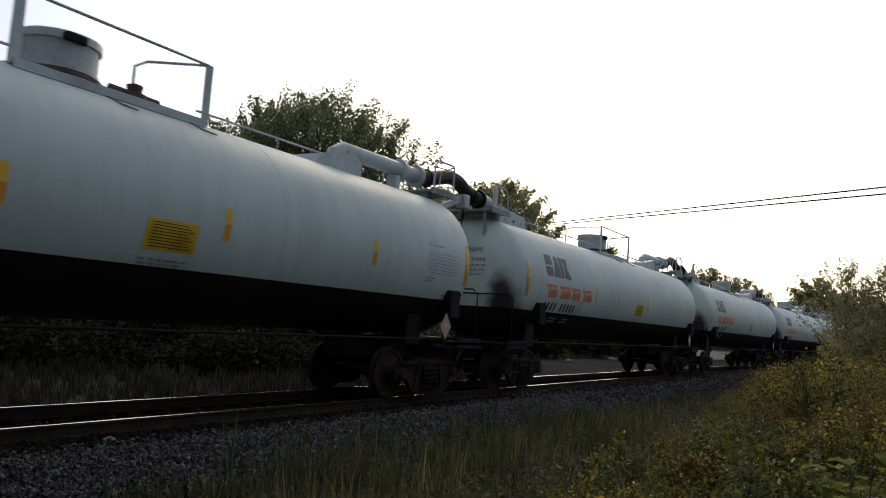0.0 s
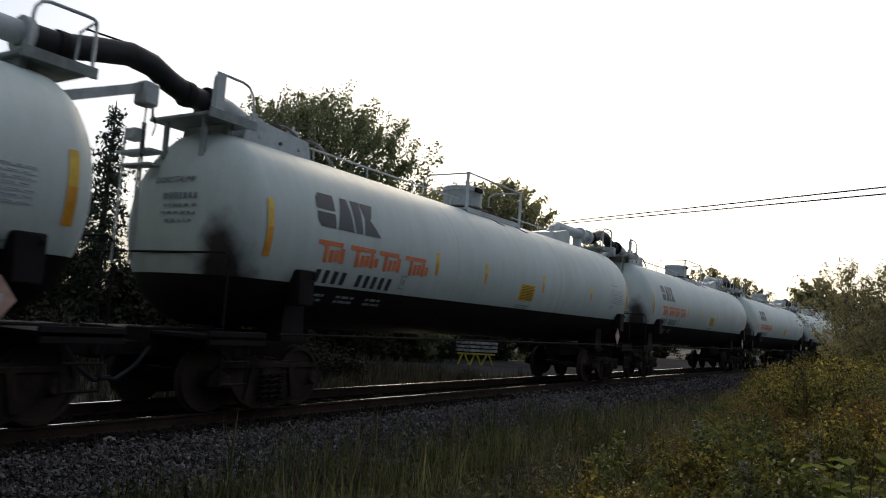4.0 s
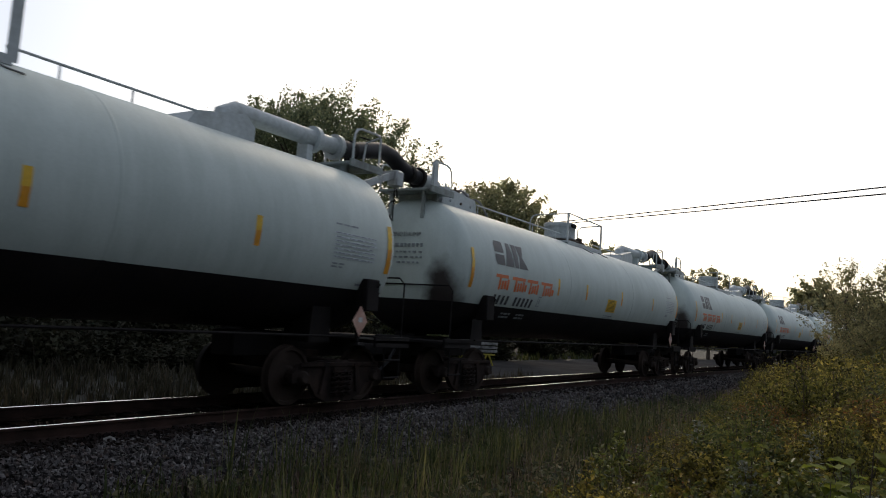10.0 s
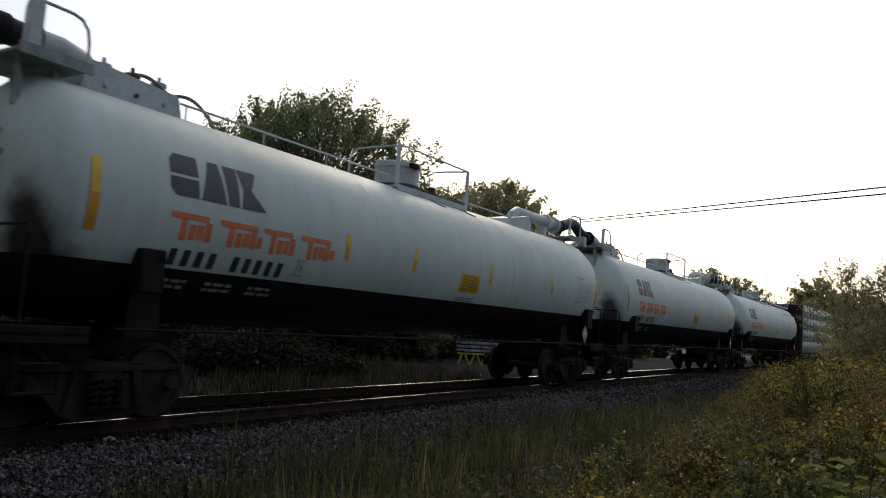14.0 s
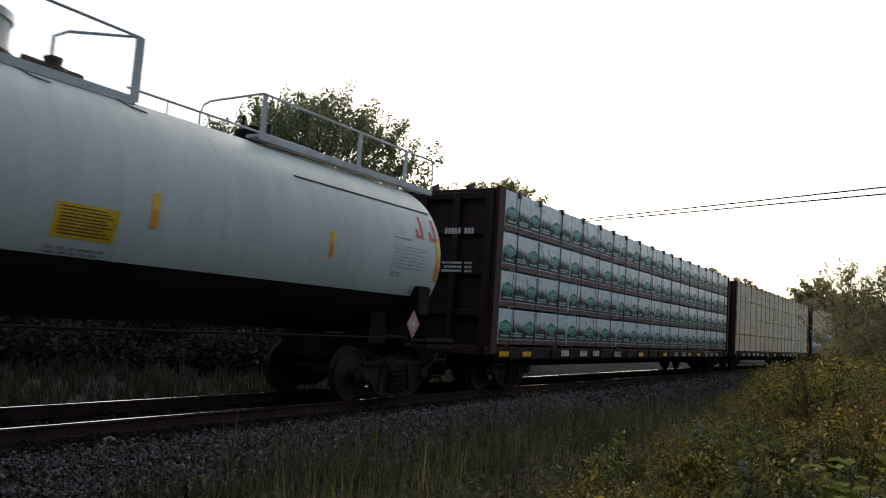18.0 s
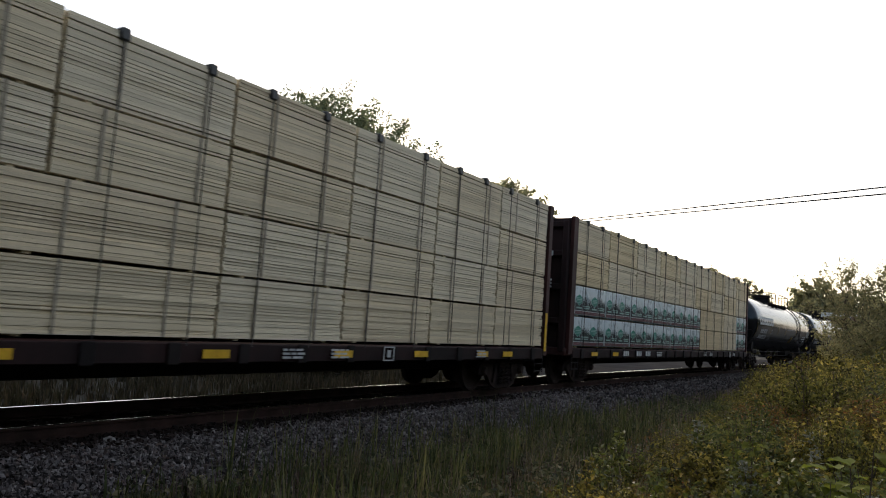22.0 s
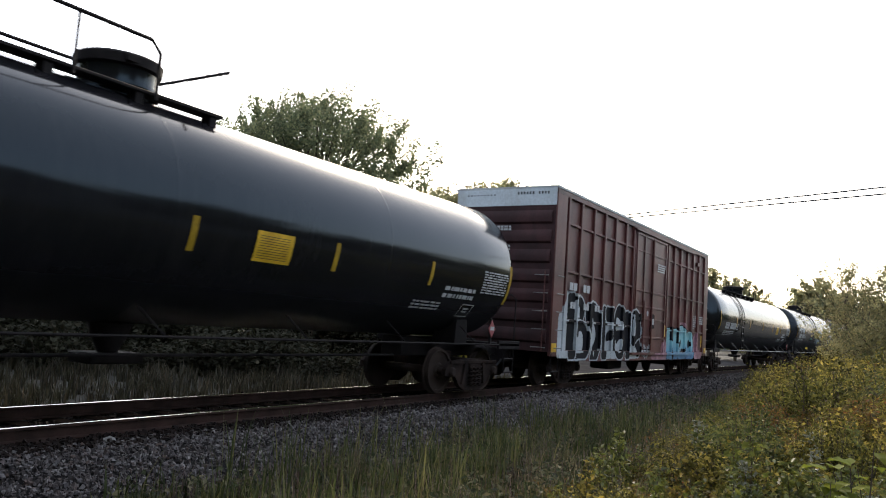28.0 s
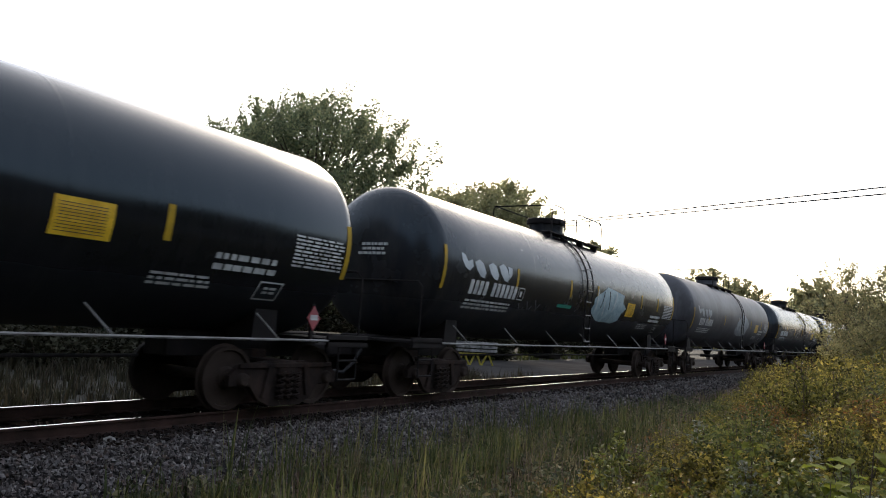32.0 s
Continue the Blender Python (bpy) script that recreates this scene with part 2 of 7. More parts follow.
STRAP_GREY = surface("weathered_strap", (0.40, 0.35, 0.27), (0.26, 0.225, 0.17), 0.8, coarse=6, bump=0.0, spec=0.1)
STRAP_PALE = surface("grey_wrap_fold", (0.33, 0.36, 0.37), (0.25, 0.27, 0.28), 0.4, bump=0.0)
RAIL_SIDE = surface("rusty_rail_side", (0.048, 0.027, 0.022), (0.026, 0.016, 0.013), 0.9, coarse=3, fine=40, spec=0.15)
# Rust brown, darkened further: shade by the rails is in the colour too.
RUST_SHADE_STONE = surface("rusty_shaded_stone", (0.035, 0.022, 0.018), (0.014, 0.010, 0.009), 0.9, coarse=6, fine=60, island_random=0.7, bump=0.3, spec=0.2)
RAIL_TOP = surface("polished_rail_head", (0.72, 0.71, 0.70), (0.6, 0.59, 0.58), 0.16, metal=1.0, coarse=2, bump=0.01, stretch=(0.1, 6, 1))
TIE = surface("creosoted_wood", (0.022, 0.018, 0.015), (0.012, 0.010, 0.009), 0.85, coarse=2, stretch=(3, 0.4, 1), object_random=0.3, spec=0.0)
GRAVEL_BED = surface("ballast_bed", (0.034, 0.032, 0.032), (0.010, 0.010, 0.010), 0.9, coarse=14, fine=45, bump=0.9, fine_mix=0.6, spec=0.0)


def broken_stone():
    """Crushed rock, each stone of its own shade: grey, slate, brown and a few pale ones."""
    m, n, l, b = nodes_of("crushed_stone")
    r = n.new("ShaderNodeValToRGB")
    e = r.color_ramp.elements
    e[0].position, e[0].color = 0.0, (0.023, 0.019, 0.0185, 1)
    e[1].position, e[1].color = 1.0, (0.225, 0.210, 0.205, 1)
    for at, c in ((0.3, (0.060, 0.050, 0.050)), (0.55, (0.102, 0.089, 0.087)), (0.62, (0.09, 0.06, 0.05)), (0.7, (0.110, 0.102, 0.107)), (0.9, (0.150, 0.138, 0.138))):
        e.new(at).color = (*c, 1)
    l.new(n.new("ShaderNodeNewGeometry").outputs["Random Per Island"], r.inputs["Fac"])
    f = noise_node(n, l, 45, 6)
    l.new(mixed(n, l, "MULTIPLY", 0.5, r.outputs["Color"], ramp(n, l, f, (0.4, 0.4, 0.4), (1.15, 1.15, 1.15), 0.3, 0.7)), b.inputs["Base Color"])
    b.inputs["Roughness"].default_value = 0.75
    b.inputs["Specular IOR Level"].default_value = 0.3
    bn = n.new("ShaderNodeBump")
    bn.inputs["Strength"].default_value, bn.inputs["Distance"].default_value = 0.3, 0.02
    l.new(f, bn.inputs["Height"])
    l.new(bn.outputs["Normal"], b.inputs["Normal"])
    return m


STONE = broken_stone()
PALE_ROCK = surface("pale_rock", (0.33, 0.32, 0.31), (0.16, 0.15, 0.145), 0.85, coarse=7, fine=40, bump=0.5)
SOIL = surface("weedy_soil", (0.026, 0.024, 0.016), (0.012, 0.012, 0.008), 0.95, coarse=0.6, fine=12, bump=0.8, fine_mix=0.6)
ROAD = surface("grey_gravel_road", (0.070, 0.067, 0.066), (0.048, 0.046, 0.0455), 0.95, coarse=0.5, fine=25, bump=0.4, spec=0.0)
BARK = surface("grey_brown_bark", (0.10, 0.075, 0.055), (0.05, 0.038, 0.03), 0.9, coarse=4, fine=30, stretch=(3, 3, 0.5), bump=0.6)
CABLE = surface("black_cable", (0.03, 0.03, 0.03), (0.02, 0.02, 0.02), 0.6, bump=0.0)
BARRIER_YELLOW = surface("yellow_trestle_paint", (0.42, 0.36, 0.04), (0.26, 0.22, 0.03), 0.6, coarse=6)
PLANK_WHITE = surface("weathered_white_plank", (0.34, 0.34, 0.34), (0.08, 0.08, 0.08), 0.8, coarse=5)
LEAF_TREE = leaf_material("maple_leaves", (0.125, 0.152, 0.090), (0.23, 0.26, 0.150), (0.35, 0.355, 0.19), 0.62)
LEAF_WARM = leaf_material("turning_leaves", (0.21, 0.22, 0.12), (0.35, 0.34, 0.18), (0.48, 0.43, 0.23), 0.65)
LEAF_BUSH = leaf_material("shrub_leaves", (0.054, 0.054, 0.022), (0.206, 0.193, 0.057), (0.512, 0.430, 0.126), 0.5, 0.6, ((0.55, 0.60, 0.46), (1.25, 1.12, 0.86)))
LEAF_BUSH_DARK = leaf_material("dull_green_shrub_leaves", (0.035, 0.05, 0.022), (0.095, 0.12, 0.044), (0.22, 0.225, 0.08), 0.5, 0.6, ((0.6, 0.66, 0.6), (1.15, 1.1, 0.95)))
# Dark copy of the leaf colours: the shade behind the track is in the tint.
LEAF_SHADE = leaf_material("shaded_undergrowth_leaves", (0.022, 0.023, 0.013), (0.034, 0.035, 0.020), (0.055, 0.048, 0.030), 0.18, 0.8)
LEAF_WEED = leaf_material("low_weed_leaves", (0.029, 0.034, 0.020), (0.076, 0.092, 0.043), (0.224, 0.190, 0.112), 0.35, 0.75)
WEED_STEM = leaf_material("purple_brown_weed_stalks", (0.066, 0.042, 0.043), (0.143, 0.098, 0.096), (0.242, 0.175, 0.158), 0.3)
LEAF_STALK = leaf_material("stalk_leaves", (0.05, 0.062, 0.018), (0.14, 0.165, 0.035), (0.27, 0.28, 0.06), 0.5, 0.45)
LEAF_SILVER = leaf_material("silvery_leaves", (0.12, 0.135, 0.10), (0.22, 0.24, 0.19), (0.36, 0.37, 0.30), 0.35, 0.4)
LEAF_BUSH_RED = leaf_material("reddening_shrub_leaves", (0.07, 0.06, 0.02), (0.19, 0.13, 0.035), (0.28, 0.12, 0.045), 0.55)
LEAF_BIG = leaf_material("broad_yellow_leaves", (0.13, 0.16, 0.02), (0.20, 0.23, 0.03), (0.27, 0.27, 0.04), 0.5, 0.8)
LEAF_SPRUCE = leaf_material("spruce_needles", (0.012, 0.022, 0.012), (0.020, 0.034, 0.018), (0.032, 0.05, 0.024), 0.15)
LEAF_FAR = leaf_material("dull_olive_leaves", (0.17, 0.175, 0.095), (0.29, 0.28, 0.145), (0.42, 0.35, 0.18), 0.68)
GRASS = leaf_material("grass_blades", (0.030, 0.039, 0.015), (0.070, 0.088, 0.028), (0.20, 0.19, 0.078), 0.45)
DRY_GRASS = leaf_material("dry_grass_blades", (0.069, 0.052, 0.032), (0.149, 0.115, 0.069), (0.299, 0.241, 0.149), 0.4)
# Dimmer than GRASS: the shade beyond the wagons is put into the colour.
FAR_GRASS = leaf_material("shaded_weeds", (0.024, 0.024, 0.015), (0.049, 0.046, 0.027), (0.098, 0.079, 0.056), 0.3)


# ---- mesh tools ----
class Shape:
    """Collects solid pieces of one part, then becomes one mesh."""

    def __init__(self):
        self.v, self.f, self.m = [], [], []

    def add(self, verts, faces, mi=0):
        o = len(self.v)
        self.v += [tuple(q) for q in verts]
        self.f += [tuple(o + i for i in f) for f in faces]
        self.m += [mi] * len(faces)
        return self

    def box(self, x0, x1, y0, y1, z0, z1, c=0.0, mi=0):
        """A block; c: width of the chamfer on all its edges."""
        c = min(c, 0.45 * min(x1 - x0, y1 - y0, z1 - z0))
        if c <= 0:
            vs = [(x, y, z) for x in (x0, x1) for y in (y0, y1) for z in (z0, z1)]
            return self.add(vs, [(0, 1, 3, 2), (4, 6, 7, 5), (0, 4, 5, 1), (2, 3, 7, 6), (0, 2, 6, 4), (1, 5, 7, 3)], mi)
        bm = bmesh.new()
        bmesh.ops.create_cube(bm, size=1.0)
        for q in bm.verts:
            q.co = ((q.co.x + 0.5) * (x1 - x0) + x0, (q.co.y + 0.5) * (y1 - y0) + y0, (q.co.z + 0.5) * (z1 - z0) + z0)
        bmesh.ops.bevel(bm, geom=bm.edges[:], offset=c, segments=1, affect="EDGES", profile=0.5)
        bm.verts.index_update()
        self.add([q.co[:] for q in bm.verts], [[q.index for q in f.verts] for f in bm.faces], mi)
        bm.free()
        return self

    def tube(self, path, r, n=8, mi=0, caps=True):
        """A round bar of radius r (or one radius a point) along a path of points."""
        pts = [Vector(q) for q in path]
        rs = r if isinstance(r, (list, tuple)) else [r] * len(pts)
        rings, up = [], None
        for i, q in enumerate(pts):
            a, b = pts[max(i - 1, 0)], pts[min(i + 1, len(pts) - 1)]
            d = (b - a).normalized()
            if up is None:
                up = Vector((0, 0, 1)) if abs(d.z) < 0.9 else Vector((1, 0, 0))
            s = d.cross(up).normalized()
            up = s.cross(d).normalized()
            rings.append([q + rs[i] * (math.cos(k * 2 * math.pi / n) * s + math.sin(k * 2 * math.pi / n) * up) for k in range(n)])
        vs = [q for ring in rings for q in ring]
        fs = [(i * n + k, i * n + (k + 1) % n, (i + 1) * n + (k + 1) % n, (i + 1) * n + k) for i in range(len(pts) - 1) for k in range(n)]
        if caps:
            fs += [tuple(range(n - 1, -1, -1)), tuple((len(pts) - 1) * n + k for k in range(n))]
        return self.add(vs, fs, mi)

    def lathe(self, profile, axis, origin, n=24, mi=0):
        """Turns (along, radius) points round an axis 'x', 'y' or 'z' through origin."""
        ring = lambda h, r, k: {"x": (h, r * math.sin(k), r * math.cos(k)), "y": (r * math.cos(k), h, r * math.sin(k)),
                                "z": (r * math.cos(k), r * math.sin(k), h)}[axis]
        vs = [Vector(ring(h, r, 2 * math.pi * k / n)) + Vector(origin) for h, r in profile for k in range(n)]
        fs = [(i * n + k, i * n + (k + 1) % n, (i + 1) * n + (k + 1) % n, (i + 1) * n + k) for i in range(len(profile) - 1) for k in range(n)]
        return self.add(vs, fs, mi)

    def slab(self, outline, y0, y1, mi=0):
        """An outline of (x, z) points, made thick from y0 to y1."""
        n = len(outline)
        vs = [(x, y0, z) for x, z in outline] + [(x, y1, z) for x, z in outline]
        fs = [tuple(range(n)), tuple(range(2 * n - 1, n - 1, -1))] + [(i, n + i, n + (i + 1) % n, (i + 1) % n) for i in range(n)]
        return self.add(vs, fs, mi)

    def mesh(self, name, mats, smooth=True):
        me = bpy.data.meshes.new(name)
        me.from_pydata(self.v, [], self.f)
        for m in mats if isinstance(mats, (list, tuple)) else [mats]:
            me.materials.append(m)
        me.polygons.foreach_set("material_index", self.m)
        me.update()
        if smooth:
            me.shade_smooth()
            me.set_sharp_from_angle(angle=radians(38))
        return me


def part(name, shape, mats, parent, label="", at=None):
    """One mesh object under a thing or a part."""
    data = shape.mesh(name, mats) if isinstance(shape, Shape) else shape
    ob = new(name, data)
    ob.parent = parent
    if at is not None:
        ob.matrix_basis = at
    if label:
        ob["label"] = label
    if name in ("stencil", "folds", "roof_ribs"):
        ob["kind"] = "stuff"
    return ob


def single(name, shape, mats, label, category, kind="", group=""):
    ob = new(name, shape.mesh(name, mats) if isinstance(shape, Shape) else shape)
    return tagged(ob, label, category, group, kind)


# ---- the way of the track: straight, then a slow bend towards the viewer's side ----
BEND, BEND_FROM, BEND_TO = -0.0005, 15.0, 140.0


def track_y(x):
    d = min(max(x - BEND_FROM, 0.0), BEND_TO - BEND_FROM)
    return BEND * d * d + 2 * BEND * d * max(x - BEND_TO, 0.0)


def track_turn(x):
    d = min(max(x - BEND_FROM, 0.0), BEND_TO - BEND_FROM)
    return math.degrees(math.atan(2 * BEND * d))


# ---- ground, track and road ----
def lerp(u, table):
    for (a, za), (b, zb) in zip(table, table[1:]):
        if u <= b:
            k = 0.0 if b == a else max(0.0, (u - a) / (b - a))
            return za + (zb - za) * k
    return table[-1][1]


CROSS = [(-3000, 0.0), (-14, 0.0), (-9.5, -0.1), (-7.5, -0.28), (-5.2, -0.5), (-3.7, -0.62), (-3.0, -0.56), (-2.0, -0.29), (-1.75, -0.235), (-1.3, -0.205), (-0.86, -0.20), (-0.6, -0.235), (0.9, -0.24), (1.75, -0.22), (2.0, -0.24),
         (3.0, -0.5), (4.2, -0.56), (10, -0.5), (14, -0.35), (20, -0.1), (3000, 0.0)]


def ground_z(x, y):
    u = y - track_y(x)
    z = lerp(u, CROSS)
    if abs(u) > 2.2:
        z += 0.05 * noise.noise((x * 0.6, y * 0.6, 0)) * min(1.0, abs(u) - 2.2)
    return z


def sheet(xs, us, lift=0.0, rough=0.0):
    s = Shape()
    vs = []
    for x in xs:
        for u in us:
            y = u + track_y(x)
            vs.append((x, y, ground_z(x, y) + lift + (rough * noise.noise((x * 9, y * 9, 3)) if rough else 0)))
    n = len(us)
    s.add(vs, [(i * n + j, (i + 1) * n + j, (i + 1) * n + j + 1, i * n + j + 1) for i in range(len(xs) - 1) for j in range(n - 1)])
    return s


GX = [-1500, -600, -200, -80, -40, -20] + [-10 + 0.8 * i for i in range(63)] + [42 + 3 * i for i in range(34)] + [160, 200, 260, 350, 500, 800, 1500, 2500]
GU = [-2500, -800, -200, -60, -25] + [-14 + 0.7 * i for i in range(51)] + [24, 30, 45, 90, 200, 500, 1200, 2500]
single("ground", sheet(GX, GU), SOIL, "dark weedy soil sloping down to the ballast", "ground", "structure")
BX = [-30 + 1.0 * i for i in range(30)] + [0.12 * i for i in range(110)] + [13.4 + 0.8 * i for i in range(70)] + [72 + 6 * i for i in range(40)]
ballast = single("ballast", sheet(BX, [-2.9, -2.6, -2.3, -1.95, -1.7, -1.45, -1.2, -0.98, -0.84, -0.62, -0.4, 0, 0.5, 0.9, 1.3, 1.95, 2.4, 2.8], 0.02, 0.03), GRAVEL_BED,
                 "grey crushed stone ballast under the rails", "ballast", "structure")
single("road", sheet([24.0 + 1.2 * i for i in range(70)] + [110, 125, 150], [4.1, 5.0, 6.0, 7.0, 8.2, 9.3, 10.2], 0.03), ROAD,
       "pale grey gravel road running beside the track", "road", "structure")


def loose_stones(name, count, area, size, mat, seed):
    """Broken stones lying on the bed, each a small irregular block."""
    rnd = random.Random(seed)
    base = [(x, y, z) for x in (-1, 1) for y in (-1, 1) for z in (-1, 1)]
    tri = [(0, 1, 3), (0, 3, 2), (4, 6, 7), (4, 7, 5), (0, 4, 5), (0, 5, 1), (2, 3, 7), (2, 7, 6), (0, 2, 6), (0, 6, 4), (1, 5, 7), (1, 7, 3)]
    s = Shape()
    for _ in range(count):
        x, y = area(rnd)
        r = size * (0.5 + 1.3 * rnd.random() ** 1.6)
        m = Euler((rnd.uniform(0, 6.3), rnd.uniform(0, 6.3), rnd.uniform(0, 6.3))).to_matrix()
        c = Vector((x, y, ground_z(x, y) + 0.02 + r * rnd.uniform(0.15, 0.6)))
        flat = (rnd.uniform(0.8, 1.25), rnd.uniform(0.6, 1.0), rnd.uniform(0.45, 0.8))
        s.add([c + m @ (Vector((b[0] * flat[0], b[1] * flat[1], b[2] * flat[2])) * (r * 0.66 * rnd.uniform(0.5, 1.25))) for b in base], tri)
    return s.mesh(name, mat, smooth=False)


def near_bed(rnd):
    x = 1.5 + 17 * rnd.random() ** 1.2
    return x, track_y(x) + rnd.uniform(-3.2, -1.18)


def far_bed(rnd):
    x = 16 + 34 * rnd.random() ** 1.3
    return x, track_y(x) + rnd.uniform(-3.0, -0.85)


stones = part("crushed_stones", loose_stones("crushed_stones", 34000, near_bed, 0.0225, STONE, 3), None, ballast)
stones["kind"] = "stuff"
stones = part("crushed_stones", loose_stones("crushed_stones", 12000, far_bed, 0.030, STONE, 4), None, ballast)
stones["kind"] = "stuff"


def rail_side_bed(rnd):
    x = 1.5 + 34 * rnd.random() ** 1.3
    return x, track_y(x) - 0.86 - 0.58 * rnd.random() ** 1.15


stones = part("rusty_stones", loose_stones("rusty_stones", 12000, rail_side_bed, 0.028, RUST_SHADE_STONE, 6), None, ballast, "rust-brown stones beside the rail, shade put into their colour")
stones["kind"] = "stuff"
# Between the rails the dark stone colour also stands for shade under wagons.
stones = part("crushed_stones", loose_stones("crushed_stones", 2500, lambda r: (r.uniform(1, 16), r.uniform(-0.65, 2.3)), 0.03, RUST_SHADE_STONE, 5), None, ballast)
stones["kind"] = "stuff"


def rail(name, side):
    """A flat-bottomed rail: foot and web rusty, the head bright where the wheels run."""
    prof = [(-0.07, -0.171), (0.07, -0.171), (0.07, -0.16), (0.012, -0.14), (0.009, -0.045), (0.037, -0.035), (0.037, -0.014),
            (0.031, -0.005), (0.016, -0.001), (-0.016, -0.001), (-0.031, -0.005), (-0.037, -0.014), (-0.037, -0.035), (-0.009, -0.045), (-0.012, -0.14), (-0.07, -0.16)]
    xs = [-40, -20, -8, 0, 8, 15] + [15 + 2.5 * i for i in range(1, 51)] + [200, 300, 480]
    s = Shape()
    n = len(prof)
    vs = [(x, track_y(x) + side * 0.7535 + a, z) for x in xs for a, z in prof]
    s.v += vs
    for i in range(len(xs) - 1):
        for k in range(n):
            s.f.append((i * n + k, (i + 1) * n + k, (i + 1) * n + (k + 1) % n, i * n + (k + 1) % n))
            s.m.append(1 if k in (8, 9) else 0)
    return single(name, s, [RAIL_SIDE, RAIL_TOP], "rusty steel rail with a bright polished head", "rail", "structure")


near_rail, far_rail = rail("rail", -1), rail("rail", 1)
ties = single("tie_bed", Shape().box(-4, 60, -0.4, 0.4, -0.42, -0.4), GRAVEL_BED, "bed that carries the wooden ties", "track bed", "structure")
tie_mesh = Shape().box(-0.11, 0.11, -1.0, 1.2, -0.12, 0.05, 0.012).mesh("tie", TIE)
for i in range(118):
    x = -3.2 + 0.54 * i
    part("tie", tie_mesh, None, ties, at=pose(x, track_y(x), -0.232, 0, 0, track_turn(x) + random.uniform(-1, 1)))


def rock(name, x, y, r, squash, mat, label, seed):
    bm = bmesh.new()
    bmesh.ops.create_icosphere(bm, subdivisions=3, radius=1)
    for q in bm.verts:
        k = 1 + 0.28 * noise.noise(q.co * 1.4 + Vector((seed, 0, 0))) + 0.10 * noise.noise(q.co * 4.0)
        q.co = Vector((q.co.x * r * 1.25, q.co.y * r * 0.8, q.co.z * r * squash)) * k
    me = bpy.data.meshes.new(name)
    bm.to_mesh(me)
    bm.free()
    me.materials.append(mat)
    ob = new(name, me)
    ob.matrix_basis = pose(x, y, ground_z(x, y) + r * squash * 0.55, 0, 6, 20)
    return tagged(ob, label, "rock")


rock("rock", 5.53, -1.17, 0.095, 0.55, PALE_ROCK, "pale flat-topped rock lying on the grey ballast", 1)


# ---- rolling stock ----
R_TANK, Z_TANK = 1.45, 2.62


def tank_body(half, r, zc, seam=None, head=0.62):
    """A round tank with dished heads along x; below the seam the second material."""
    n, mi = 48, 0
    prof = []
    for k in range(9):
        a = math.pi / 2 * k / 8
        prof.append((-half - head * math.cos(a), r * math.sin(a) ** 0.8))
    rings = prof + [(-half + 2 * half * k / 12, r) for k in range(1, 12)] + [(-h, q) for h, q in reversed(prof)]
    s = Shape()
    angs = [2 * math.pi * k / n for k in range(n)]
    vs = [(h, q * math.sin(a), zc + q * math.cos(a)) for h, q in rings for a in angs]
    s.v = vs
    for i in range(len(rings) - 1):
        for k in range(n):
            f = (i * n + k, (i + 1) * n + k, (i + 1) * n + (k + 1) % n, i * n + (k + 1) % n)
            s.f.append(f)
            s.m.append(0)
    if seam is None:
        return s
    bm = bmesh.new()
    vv = [bm.verts.new(q) for q in s.v]
    for f in s.f:
        if len({s.v[i] for i in f}) > 2:
            bm.faces.new([vv[i] for i in f])
    bmesh.ops.remove_doubles(bm, verts=bm.verts[:], dist=0.001)
    bmesh.ops.bisect_plane(bm, geom=bm.verts[:] + bm.edges[:] + bm.faces[:], plane_co=(0, 0, seam), plane_no=(0, 0, 1), dist=0.0005)
    bm.verts.index_update()
    out = Shape()
    out.v = [q.co[:] for q in bm.verts]
    for f in bm.faces:
        out.f.append(tuple(q.index for q in f.verts))
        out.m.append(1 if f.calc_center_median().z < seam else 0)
    bm.free()
    return out


def skin(s, outline, r, zc, mi=0, lift=0.006):
    """A thin painted shape, given in (x, z), laid on the viewer's side of the tank."""
    vs = [(x, -math.sqrt(max((r + lift) ** 2 - (z - zc) ** 2, 0.01)), z) for x, z in outline]
    return s.add(vs, [tuple(range(len(vs)))], mi)


def skin_poly(s, outline, r, zc, mi=0, lift=0.006):
    """As skin, but cut into level strips, so that a tall shape follows the round."""
    bm = bmesh.new()
    bm.faces.new([bm.verts.new((x, 0, z)) for x, z in outline])
    zs = [q[1] for q in outline]
    k = int(min(zs) / 0.08)
    while k * 0.08 < max(zs):
        bmesh.ops.bisect_plane(bm, geom=bm.verts[:] + bm.edges[:] + bm.faces[:], plane_co=(0, 0, k * 0.08), plane_no=(0, 0, 1))
        k += 1
    bm.verts.index_update()
    s.add([(q.co.x, -math.sqrt(max((r + lift) ** 2 - (q.co.z - zc) ** 2, 0.01)), q.co.z) for q in bm.verts], [[q.index for q in f.verts] for f in bm.faces], mi)
    bm.free()
    return s


def skin_bar(s, x0, x1, z0, z1, r, zc, slant=0.0, mi=0):
    k = max(1, int((z1 - z0) / 0.12))
    for i in range(k):
        a, b = z0 + (z1 - z0) * i / k, z0 + (z1 - z0) * (i + 1) / k
        sa, sb = slant * (a - z0), slant * (b - z0)
        skin(s, [(x0 + sa, a), (x1 + sa, a), (x1 + sb, b), (x0 + sb, b)], r, zc, mi)
    return s


